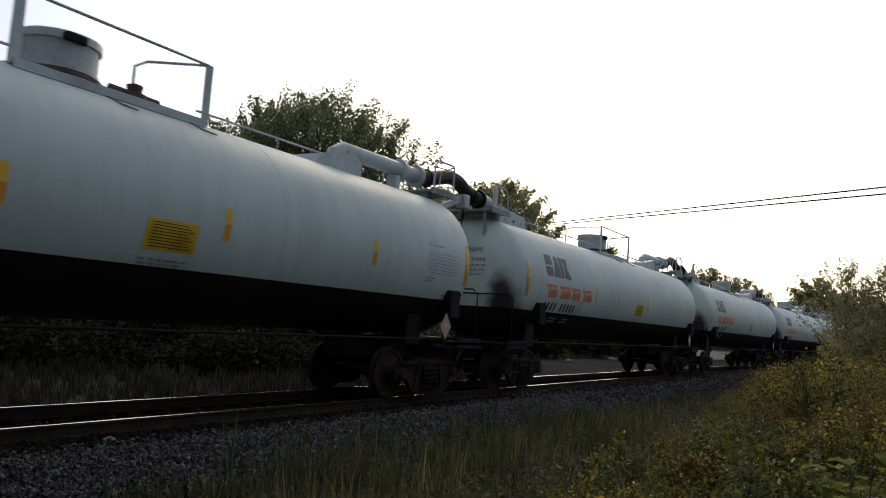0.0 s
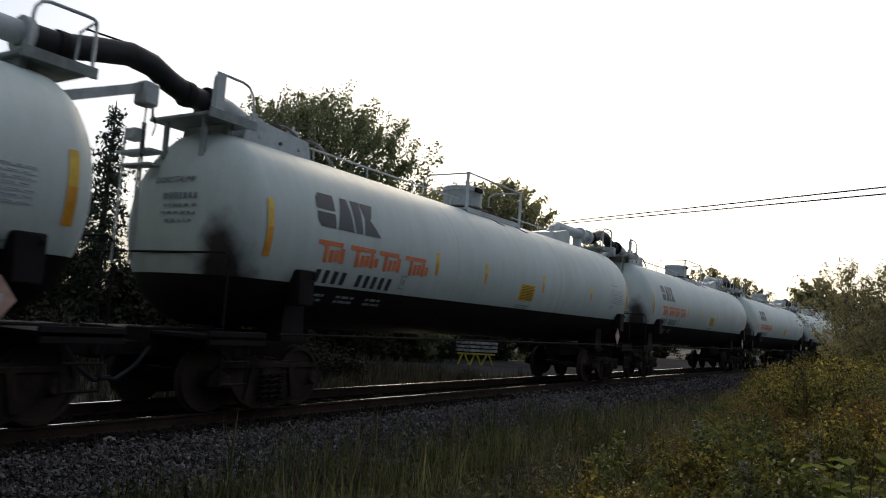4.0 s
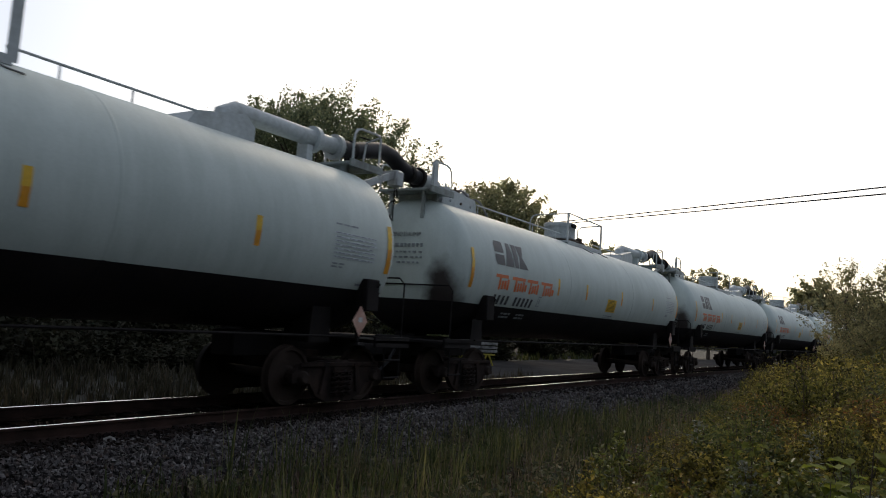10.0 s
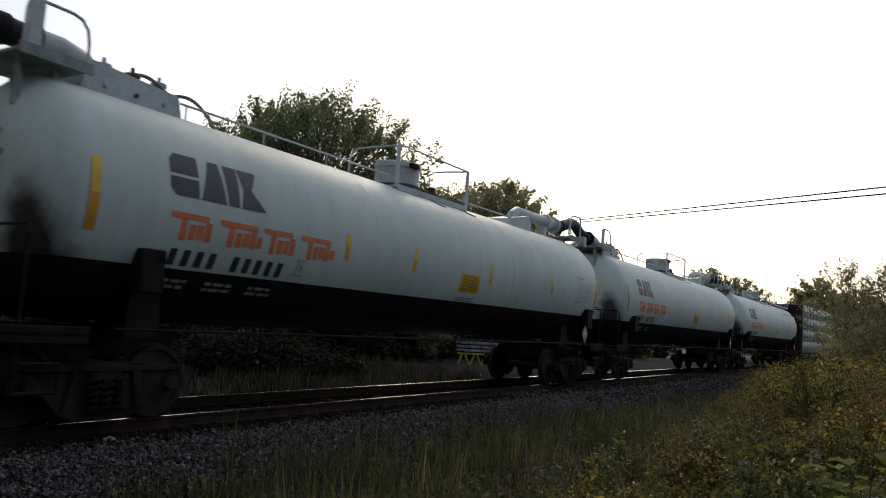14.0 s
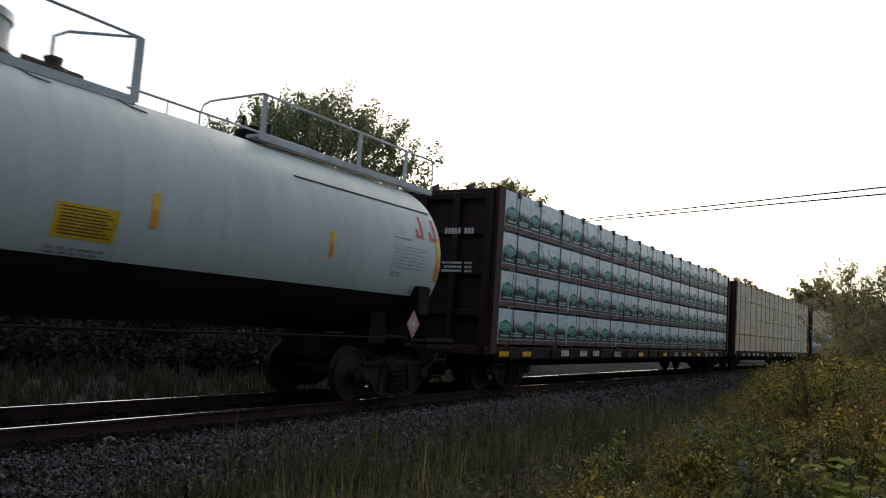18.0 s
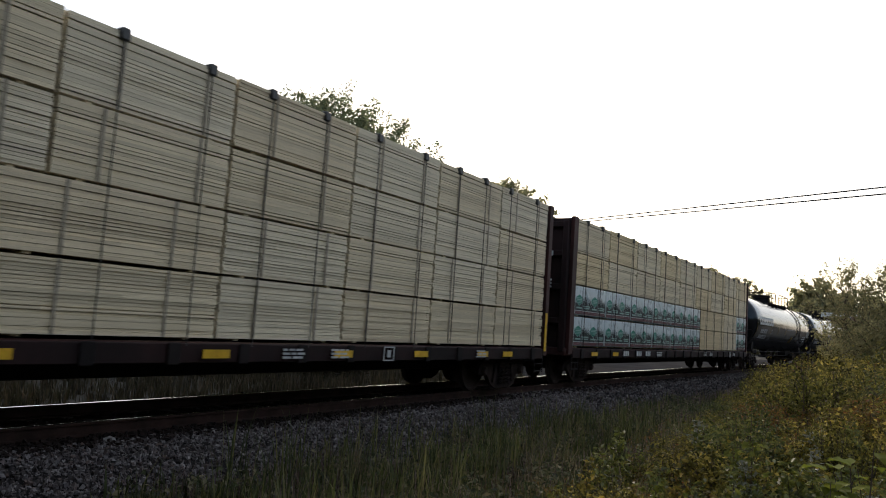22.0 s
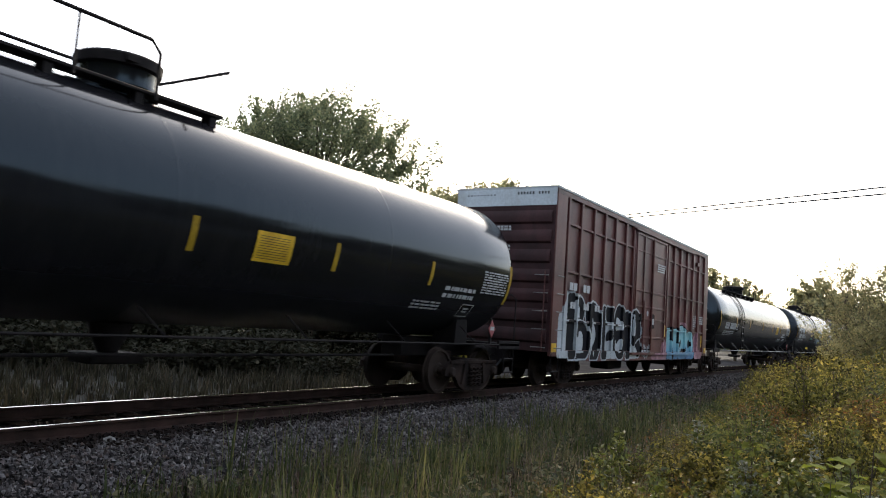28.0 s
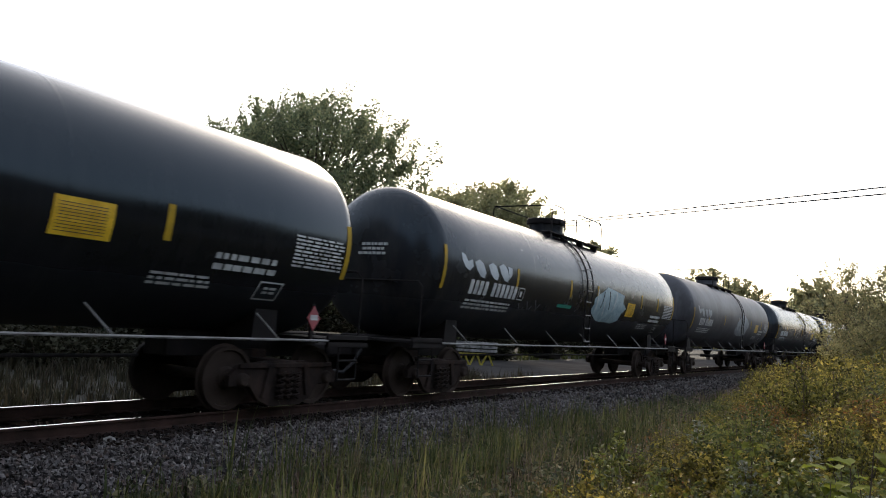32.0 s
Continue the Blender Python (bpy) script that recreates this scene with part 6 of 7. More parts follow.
    ring = [(2.25, 1.95), (2.35, 2.2), (2.67, 2.33), (3.05, 2.26), (3.3, 2.05), (3.42, 1.6), (3.35, 1.1), (3.1, 0.7), (2.5, 0.7), (2.66, 1.0), (2.62, 1.4), (2.35, 1.7)]
    post_a, bar_a = [(3.42, 0.7), (3.4, 2.26), (3.85, 2.22), (3.85, 0.7)], [(3.85, 2.24), (4.44, 2.2), (4.44, 1.78), (3.85, 1.8)]
    bar_b = [(3.9, 1.45), (4.32, 1.6), (4.34, 1.28), (3.9, 1.2)]
    shell_a = [(4.5, 0.95), (4.55, 1.9), (4.7, 2.2), (4.92, 2.35), (5.2, 2.28), (5.42, 2.0), (5.45, 1.4), (5.4, 1.0), (5.2, 0.72), (4.8, 0.7)]
    post_b, flag = [(5.5, 0.7), (5.48, 2.15), (5.88, 2.2), (5.9, 0.7)], [(6.0, 1.1), (6.0, 2.2), (6.2, 2.28), (6.55, 2.2), (6.78, 1.9), (6.82, 1.5), (6.7, 1.3), (6.4, 1.2)]
    tail = [(6.1, 1.05), (6.7, 1.35), (6.95, 1.0), (6.8, 0.75), (6.5, 0.8)]
    strokes = [fill(W_, (0.28, 0.74), (0.28, 1.84), (0.52, 1.96), (0.62, 2.1), (0.9, 2.48), (1.0, 2.5), (1.1, 0.74)), fill(W_, (3.7, 0.72), (3.7, 1.85), (4.7, 1.85), (4.7, 0.72)), fill(W_, (5.85, 0.72), (5.85, 1.1), (6.6, 1.1), (6.6, 0.72))]
    for q in (ring, bowl_a, bowl_b, stem, post_a, bar_a, shell_a, post_b, flag, tail):
        strokes += [halo(W_, *q), fill(K_, *q)]
    strokes += [fill(W_, (1.5, 0.9), (1.5, 2.42), (1.56, 2.42), (1.56, 0.9)), fill(W_, (1.55, 2.12), (1.72, 2.1), (1.86, 1.95), (1.84, 1.8), (1.55, 1.8)),
                fill(W_, (1.48, 1.2), (1.6, 1.3), (1.9, 1.48), (2.12, 1.42), (2.2, 1.15), (2.1, 0.9), (1.5, 0.86)),
                fill(W_, (2.73, 1.92), (2.9, 1.75), (3.1, 1.4), (3.0, 1.15), (2.86, 1.1), (2.85, 0.8), (2.78, 0.8), (2.76, 1.1), (2.6, 1.2), (2.62, 1.5)), fill(K_, *bar_b),
                fill(W_, (4.72, 1.55), (4.73, 1.95), (4.9, 1.95), (5.15, 1.85), (5.27, 1.72), (5.27, 1.6)), fill(W_, (4.72, 1.0), (4.72, 1.34), (4.82, 1.12), (5.0, 1.27), (5.22, 1.34), (5.2, 1.05), (5.05, 0.9), (4.85, 0.9)),
                fill(W_, (6.03, 1.4), (6.03, 2.1), (6.1, 2.1), (6.12, 1.85), (6.28, 1.83), (6.3, 1.5)), fill(W_, (5.95, 0.74), (5.95, 0.95), (6.25, 1.12), (6.5, 1.0), (6.6, 0.78))]
    for x in (7.14, 7.3, 7.46, 7.62, 7.76):
        strokes.append(("block", x, 0.95 + 0.05 * math.sin(x * 9), 0.045, 0.2, W_))
    strokes += [("block", 7.4, 0.86, 0.4, 0.025, K_), ("block", 7.45, 1.02, 0.4, 0.02, K_)]
    sprayed("large black sprayed letters with white outlines", [GRAF_WHITE, GRAF_BLACK], 0.2, 7.9, 0.67, 2.6, strokes, 0.016)
    for x, z0, z1 in YELLOW_MARKS:
        part("reflector_strip", Shape().box(o + x - 0.055, o + x + 0.055, -w - 0.014, -w - 0.006, z0, z1), YELLOW, car, "yellow reflective strip")
    part("graffiti", Shape().box(o + 9.75, o + 13.2, -w - 0.085, -w - 0.081, 0.845, 0.905), GRAF_BLUE, car, "blue spray paint over the door track")
    part("graffiti", Shape().box(o + 8.3, o + 9.74, -w - 0.085, -w - 0.081, 0.845, 0.905), GRAF_PINK, car, "pink spray paint over the door track")
    B_, P_, D_, N_ = 0, 1, 2, -1
    coat = [("oval", 9.55, 0.95, 0.42, 0.42, P_), ("oval", 8.8, 0.76, 0.7, 0.12, P_), ("oval", 12.15, 1.72, 0.62, 0.36, P_), ("oval", 14.25, 1.1, 0.5, 0.62, P_), ("oval", 14.6, 0.86, 0.4, 0.2, P_), ("oval", 14.62, 1.3, 0.16, 0.2, N_)]
    upright = [(9.95, 0.68), (9.95, 1.8), (11.45, 1.8), (11.45, 0.68)]
    swan = [(11.45, 0.68), (11.45, 1.68), (11.8, 1.92), (12.25, 1.94), (12.6, 1.72), (12.6, 0.68)]
    loop = [(12.6, 0.68), (12.6, 1.6), (12.9, 1.76), (13.35, 1.72), (13.75, 1.5), (13.88, 1.15), (13.78, 0.78), (13.6, 0.68)]
    for q in (upright, swan, loop):
        coat.append(("poly", q, 0.045, 0, 0, D_))
    for q in (upright, swan, loop):
        coat.append(fill(B_, *q))
    coat += [fill(D_, (10.5, 1.86), (10.76, 1.86), (10.8, 1.33), (10.5, 1.33)), fill(D_, (10.62, 1.08), (10.85, 1.08), (10.85, 0.67), (10.62, 0.67)), fill(D_, (11.4, 1.3), (11.42, 1.72), (11.5, 1.74), (11.5, 1.2)),
             fill(D_, (11.5, 1.02), (11.52, 1.36), (11.7, 1.26), (11.9, 1.3), (11.98, 1.42), (12.06, 1.36), (12.04, 1.22), (11.86, 1.08), (11.66, 1.0)), fill(D_, (11.95, 0.92), (12.2, 1.1), (12.34, 1.05), (12.6, 1.16), (12.64, 1.0), (12.3, 0.93)),
             fill(D_, (12.98, 1.18), (13.03, 1.38), (13.2, 1.43), (13.32, 1.28), (13.26, 1.12), (13.1, 1.08)), fill(D_, (12.56, 1.3), (12.56, 1.62), (12.62, 1.64), (12.62, 1.3))]
    sprayed("pale blue sprayed letters on a soft pink ground", [GRAF_BLUE, GRAF_PINK, GRAF_BLACK], 8.0, 15.35, 0.67, 2.15, coat, 0.016)
    return car


# ---- plants ----
def leaves_mesh(name, centres, normals, sizes, mat, seed, long=1.5, fold=0.25):
    """Many small leaves, each a folded lozenge of two triangles pairs."""
    rs = np.random.RandomState(seed)
    n = len(centres)
    c, d = np.asarray(centres, float), np.asarray(normals, float) + rs.normal(0, 0.75, (n, 3))
    d /= np.linalg.norm(d, axis=1)[:, None] + 1e-9
    a = np.cross(d, rs.normal(0, 1, (n, 3)))
    a /= np.linalg.norm(a, axis=1)[:, None] + 1e-9
    b = np.cross(d, a)
    s = (np.asarray(sizes, float) * rs.uniform(0.6, 1.35, n))[:, None]
    v = np.stack([c - a * s * long * 0.5, c + b * s * 0.5 + d * s * fold, c + a * s * long * 0.5, c - b * s * 0.5 + d * s * fold], 1).reshape(-1, 3)
    i = np.arange(n)[:, None] * 4
    f = np.concatenate([i + np.array([[0, 1, 2]]), i + np.array([[0, 2, 3]])], 1).reshape(-1, 3)
    me = bpy.data.meshes.new(name)
    me.vertices.add(len(v))
    me.vertices.foreach_set("co", v.ravel().astype(np.float32))
    me.loops.add(len(f) * 3)
    me.loops.foreach_set("vertex_index", f.ravel().astype(np.int32))
    me.polygons.add(len(f))
    me.polygons.foreach_set("loop_start", np.arange(0, len(f) * 3, 3, dtype=np.int32))
    me.materials.append(mat)
    me.update()
    me.validate()
    return me


def tree_meshes(height, width, crown_from, count, leaf, mat, seed, clumps=60, ragged=0.25, trunk=0.16):
    """Trunk with limbs, and a crown of leaf clumps with gaps and an uneven outline."""
    rnd, rs = random.Random(seed), np.random.RandomState(seed)
    wood = Shape()
    lean = rnd.uniform(-0.3, 0.3)
    wood.tube([(0, 0, -0.3), (0.05, 0, height * 0.2), (lean * 0.5, 0.1, height * 0.5), (lean, 0.0, height * 0.82)], [trunk * 1.2, trunk, trunk * 0.65, trunk * 0.2], 8)
    centres = []
    mid, hh = (height + crown_from) / 2, (height - crown_from) / 2
    for k in range(clumps):
        a, q = rnd.uniform(0, 6.283), rnd.random() ** 0.45
        ph = rnd.uniform(-1, 1)
        rr = width / 2 * q * math.sqrt(max(0.05, 1 - (abs(ph) ** 3.0))) * (1 + rnd.uniform(-ragged, ragged))
        z = mid + hh * ph * 0.93 * (1 + rnd.uniform(-0.05, 0.07))
        p = Vector((rr * math.cos(a), rr * math.sin(a), z))
        centres.append((p, rnd.uniform(0.55, 1.2)))
        if k % 2 == 0:
            z0 = min(max(crown_from * 0.8, z - hh * 0.7), height * 0.78)
            st = Vector((lean * z0 / height, 0.05, z0))
            m = st.lerp(p, 0.55) + Vector((0, 0, -0.1))
            wood.tube([st, m, p], [trunk * 0.28, trunk * 0.15, 0.012], 5)
    per = count // clumps
    cs, ns, ss = [], [], []
    cr = width / 2 / (clumps ** (1 / 3)) * 1.15
    for p, k in centres:
        way = np.array([p.x, p.y, 0.0]) / (width / 2) + np.array([0, 0, 0.75]) + rs.normal(0, 0.3, 3)
        way /= np.linalg.norm(way)
        t = rs.uniform(-0.7, 1.0, per)[:, None]
        q = rs.normal(0, 1, (per, 3))
        pts = np.array(p) + way * t * cr * k * 1.35 + q * cr * k * 0.36 * (1.15 - 0.75 * np.abs(t))
        cs.append(pts)
        ns.append(q * 0.6 + np.array([0, 0, 0.5]))
        ss.append(np.full(per, leaf))
    return wood.mesh("trunk", BARK), leaves_mesh("crown", np.concatenate(cs), np.concatenate(ns), np.concatenate(ss), mat, seed)


def plant(name, meshes, m, label, category, group=""):
    t = new(name)
    tagged(t, label, category, group)
    t.matrix_basis = m
    part("trunk" if category == "tree" else "woody_base", meshes[0], None, t)
    part("crown" if category == "tree" else "foliage", meshes[1], None, t)
    return t


def polar(az, dist):
    a = radians(az)
    return EYE.x + dist * math.sin(a), EYE.y + dist * math.cos(a)


def stand(az, dist, turn=0, scale=1.0):
    x, y = polar(az, dist)
    return pose(x, y, ground_z(x, y), 0, 0, turn) @ Matrix.Scale(scale, 4)


plant("maple_tree", tree_meshes(10.35, 9.0, 2.2, 130000, 0.074, LEAF_TREE, 21, 520, 0.22, 0.22), stand(47.95, 31), "large leafy maple tree behind the track", "tree")
plant("maple_tree", tree_meshes(9.3, 4.7, 2.0, 34000, 0.088, LEAF_TREE, 22, 190, 0.24), stand(42.4, 32), "leafy maple tree behind the track", "tree")
plant("maple_tree", tree_meshes(9.4, 8.2, 2.0, 42000, 0.10, LEAF_WARM, 23, 280, 0.25), stand(60.8, 43), "leafy tree with yellowing crown", "tree")
plant("maple_tree", tree_meshes(10.0, 5.8, 2.0, 32000, 0.10, LEAF_WARM, 27, 180, 0.25), stand(62.6, 43.5), "leafy tree with yellowing crown", "tree")
plant("maple_tree", tree_meshes(9.0, 7.5, 2.0, 36000, 0.10, LEAF_WARM, 24, 240, 0.35), stand(57.9, 43), "leafy tree with yellowing crown", "tree")
plant("maple_tree", tree_meshes(8.7, 5.0, 2.0, 15000, 0.15, LEAF_WARM, 25, 130, 0.4), stand(69.4, 62), "distant leafy green tree behind the track", "tree")
far_tree = tree_meshes(8.4, 6.6, 1.5, 16000, 0.17, LEAF_FAR, 26, 110, 0.25)
plant("birch_tree", far_tree, stand(77.6, 80), "distant tree with thin yellowing leaves", "tree")
plant("birch_tree", far_tree, stand(79.4, 84, 90, 0.95), "distant tree with thin yellowing leaves", "tree")


def spruce_meshes(height, width, count, seed):
    rnd, rs = random.Random(seed), np.random.RandomState(seed)
    wood = Shape().tube([(0, 0, -0.3), (0, 0, height * 0.6), (0, 0, height)], [0.16, 0.08, 0.012], 7)
    cs, ns = [], []
    n = 70
    for k in range(n):
        z = height * (0.06 + 0.92 * k / n)
        r = width / 2 * (1 - z / height) ** 0.8 * rnd.uniform(0.45, 1.25) + 0.08
        a = k * 2.4
        tip = Vector((r * math.cos(a), r * math.sin(a), z - 0.32 * r))
        wood.tube([(0, 0, z), tip], [0.02, 0.006], 4)
        m = max(12, int(count / n * (r / width * 3.2)))
        t = rs.uniform(0.15, 1.0, m)[:, None]
        p = np.array([0, 0, z]) * (1 - t) + np.array(tip) * t + rs.normal(0, 1, (m, 3)) * np.array([0.10, 0.10, 0.09]) * (0.5 + r)
        cs.append(p)
        ns.append(np.tile(np.array([math.cos(a), math.sin(a), 0.6]), (m, 1)))
    c = np.concatenate(cs)
    return wood.mesh("trunk", BARK), leaves_mesh("crown", c, np.concatenate(ns), np.full(len(c), 0.06), LEAF_SPRUCE, seed, 2.4)


plant("spruce_tree", spruce_meshes(8.2, 3.6, 13000, 31), stand(33.2, 26), "dark narrow spruce tree behind the track", "tree")
plant("spruce_tree", spruce_meshes(8.2, 3.2, 11000, 32), stand(37.9, 29.5), "dark narrow spruce tree behind the track", "tree")
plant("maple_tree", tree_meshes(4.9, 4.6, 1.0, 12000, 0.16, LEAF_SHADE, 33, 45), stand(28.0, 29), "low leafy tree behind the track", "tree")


def bush_meshes(height, width, count, leaf, mat, seed, stems=14):
    """A shrub: many thin stems from the foot, leaves along them."""
    rnd, rs = random.Random(seed), np.random.RandomState(seed)
    wood = Shape()
    cs, ns = [], []
    per = count // stems
    for k in range(stems):
        a, q = rnd.uniform(0, 6.283), rnd.random() ** 0.6
        tip = Vector((width / 2 * q * math.cos(a), width / 2 * q * math.sin(a), height * rnd.uniform(0.6, 1.05) * (1 - 0.35 * q * q)))
        foot = Vector((tip.x * 0.3, tip.y * 0.3, -0.1))
        mid = foot.lerp(tip, 0.5) + Vector((rnd.uniform(-0.08, 0.08), rnd.uniform(-0.08, 0.08), 0.05))
        wood.tube([foot, mid, tip], [0.014, 0.009, 0.003], 4)
        t = rs.uniform(0.12, 1.03, per)[:, None]
        base = np.where(t < 0.5, np.array(foot) + (np.array(mid) - np.array(foot)) * t * 2, np.array(mid) + (np.array(tip) - np.array(mid)) * (t * 2 - 1))
        sp = rs.normal(0, 1, (per, 3)) * np.array([0.085, 0.085, 0.08]) * max(0.5, height)
        cs.append(base + sp)
        ns.append(sp + np.array([0, 0, 0.5]))
    c = np.concatenate(cs)
    c[:, 2] = np.maximum(c[:, 2], 0.02)
    return wood.mesh("stems", BARK), leaves_mesh("foliage", c, np.concatenate(ns), np.full(len(c), leaf), mat, seed, 1.7)


# shrubs on the near bank, rising away from the viewer
SHRUBS = [bush_meshes(1.0, 1.3, 2900, 0.044, LEAF_BUSH, 41, 20), bush_meshes(1.0, 1.5, 4200, 0.036, LEAF_BUSH, 42, 24), bush_meshes(0.9, 1.2, 3600, 0.027, LEAF_BUSH_RED, 43, 20), bush_meshes(1.1, 1.4, 4200, 0.030, LEAF_BUSH, 44, 26),
          bush_meshes(1.1, 1.0, 3800, 0.027, LEAF_BUSH_DARK, 45, 20), bush_meshes(0.8, 1.3, 3600, 0.030, LEAF_BUSH_DARK, 46, 22)]
rnd = random.Random(77)


def shrub(az, dist, h, k=None):
    x, y = polar(az, dist)
    if k is None:
        kind = noise.noise((x * 0.55, y * 0.55, 9)) + rnd.uniform(-0.3, 0.3)
        k = 2 if kind > 0.33 else (rnd.choice((4, 5)) if kind < -0.2 else rnd.choice((0, 0, 1) if dist < 9.5 else (1, 3, 3)))
    z = ground_z(x, y)
    warm = k == 2
    plant("shrub", SHRUBS[k], pose(x, y, z - 0.03, rnd.uniform(-5, 5), rnd.uniform(-5, 5), rnd.uniform(0, 360)) @ Matrix.Diagonal((max(h, 0.55) * rnd.uniform(0.9, 1.2), max(h, 0.55) * rnd.uniform(0.9, 1.2), h, 1)),
          "low shrub with reddening leaves on the bank" if warm else "dull green glossy shrub on the bank" if k > 3 else "yellow-green leafy shrub on the bank", "shrub", "shrubs on the near bank")


def edge_az(dist):
    """The near bank's shrubs begin here, seen from the viewer."""
    return lerp(dist, [(5.5, 65), (7.2, 66.8), (9, 70.5), (10.5, 74), (15, 77.2), (22, 79.3), (30, 80.6), (45, 81.5)])


def skyline(az):
    """How high the bank's growth stands against the sky, in degrees over the viewer's eye."""
    return lerp(az, [(66, -9.0), (74, -5.0), (80, -2.4), (82, -1.25), (84, -0.15), (86, 0.5), (90, 1.1)])


d = 6.4
while d < 34:
    a = edge_az(d) + rnd.uniform(0, 1.0)
    while a < 94:
        k = (a - edge_az(d)) / 10
        cap = lerp(d, [(5, 0.5), (8, 0.75), (11, 1.1), (16, 1.6), (24, 2.2), (34, 2.7)]) * (0.5 + 0.5 * min(1, k))
        px, py = polar(a, d)
        room = EYE.z + d * math.tan(radians(skyline(a))) - ground_z(px, py)
        h = max(0.3, min(cap, room)) * (0.9 + 0.3 * noise.noise((a * 0.22, d * 0.5, 1))) * rnd.uniform(0.62, 1.05)
        shrub(a, d + rnd.uniform(-0.35, 0.35), h)
        a += math.degrees(0.74 * max(0.8, h) / d) * rnd.uniform(0.75, 1.35)
    d += 0.72 + 0.055 * d

for az, dist, h in ((80.3, 9.4, 1.0), (79.7, 9.6, 0.85)):
    shrub(az, dist, h, 4)

for az, dist, h in ((88.3, 6.5, 0.95), (87.0, 6.9, 0.9), (84.6, 6.7, 0.8), (82.0, 6.5, 0.7)):
    shrub(az, dist, h, 5)

# taller growth further along the bank
POPLAR = [tree_meshes(4.8, 2.5, 1.3, 5000, 0.055, LEAF_FAR, 51, 120, 0.6, 0.035), tree_meshes(3.4, 3.0, 0.2, 9000, 0.055, LEAF_FAR, 52, 120, 0.6, 0.03)]
for az, dist, k, s in ((86.2, 36, 0, 1.0), (87.4, 35, 0, 0.8), (88.9, 35, 0, 0.95), (88.6, 33, 1, 0.75), (90.2, 33, 1, 1.0), (92, 34, 0, 1.0), (94, 32, 1, 1.0)):
    plant("poplar_sapling", POPLAR[k], stand(az, dist, az * 40, s * 1.12), "thin young poplar with sparse leaves on the bank", "tree", "saplings on the near bank")

HEDGE = [tree_meshes(3.2, 3.4, 0.0, 14000, 0.07, LEAF_FAR, 53, 150, 0.4, 0.03), tree_meshes(2.8, 3.0, 0.0, 12000, 0.07, LEAF_BUSH_DARK, 54, 130, 0.45, 0.03)]
for i, (az, dist, h) in enumerate(((87.0, 42, 2.9), (88.0, 41, 3.6), (89.0, 40, 3.6), (90.0, 41, 3.9), (91.2, 40, 3.9))):
    plant("shrub", HEDGE[i % 2], stand(az, dist, az * 31, 1.0) @ Matrix.Diagonal((0.9, 0.9, h / 3.1, 1)), "tall dense olive shrub further along the bank", "shrub", "tall shrubs along the bank")

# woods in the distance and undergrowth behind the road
# Like WOOD, but with leaves whose colour already holds the shade.
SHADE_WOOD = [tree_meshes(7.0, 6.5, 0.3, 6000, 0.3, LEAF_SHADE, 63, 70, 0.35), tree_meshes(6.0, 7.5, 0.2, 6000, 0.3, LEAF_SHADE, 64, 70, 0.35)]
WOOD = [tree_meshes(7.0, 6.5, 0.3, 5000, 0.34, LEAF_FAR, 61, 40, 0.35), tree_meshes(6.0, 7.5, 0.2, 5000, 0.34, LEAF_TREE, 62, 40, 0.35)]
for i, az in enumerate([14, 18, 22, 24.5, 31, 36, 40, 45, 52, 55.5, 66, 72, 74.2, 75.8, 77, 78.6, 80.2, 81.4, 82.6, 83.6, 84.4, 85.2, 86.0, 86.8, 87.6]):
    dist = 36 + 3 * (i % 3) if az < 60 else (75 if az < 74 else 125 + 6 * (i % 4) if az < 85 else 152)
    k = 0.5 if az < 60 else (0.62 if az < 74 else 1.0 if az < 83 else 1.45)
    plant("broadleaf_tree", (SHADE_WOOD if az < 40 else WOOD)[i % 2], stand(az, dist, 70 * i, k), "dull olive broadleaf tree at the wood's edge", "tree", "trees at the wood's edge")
# Undergrowth in the same leaves, shade included in their colour.
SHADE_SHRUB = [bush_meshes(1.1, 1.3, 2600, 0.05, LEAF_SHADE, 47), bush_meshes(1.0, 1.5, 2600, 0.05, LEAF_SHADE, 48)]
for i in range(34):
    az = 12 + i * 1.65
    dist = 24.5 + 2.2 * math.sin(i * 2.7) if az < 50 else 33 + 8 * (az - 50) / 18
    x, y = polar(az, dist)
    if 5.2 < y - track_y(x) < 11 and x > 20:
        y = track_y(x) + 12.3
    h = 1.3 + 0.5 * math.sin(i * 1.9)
    plant("undergrowth", SHADE_SHRUB[i % 2], pose(x, y, ground_z(x, y) - 0.05, 0, 0, 50 * i) @ Matrix.Diagonal((1.9, 1.9, h, 1)), "leafy undergrowth beside the road, shade put into its dark colour", "shrub", "undergrowth beside the road")


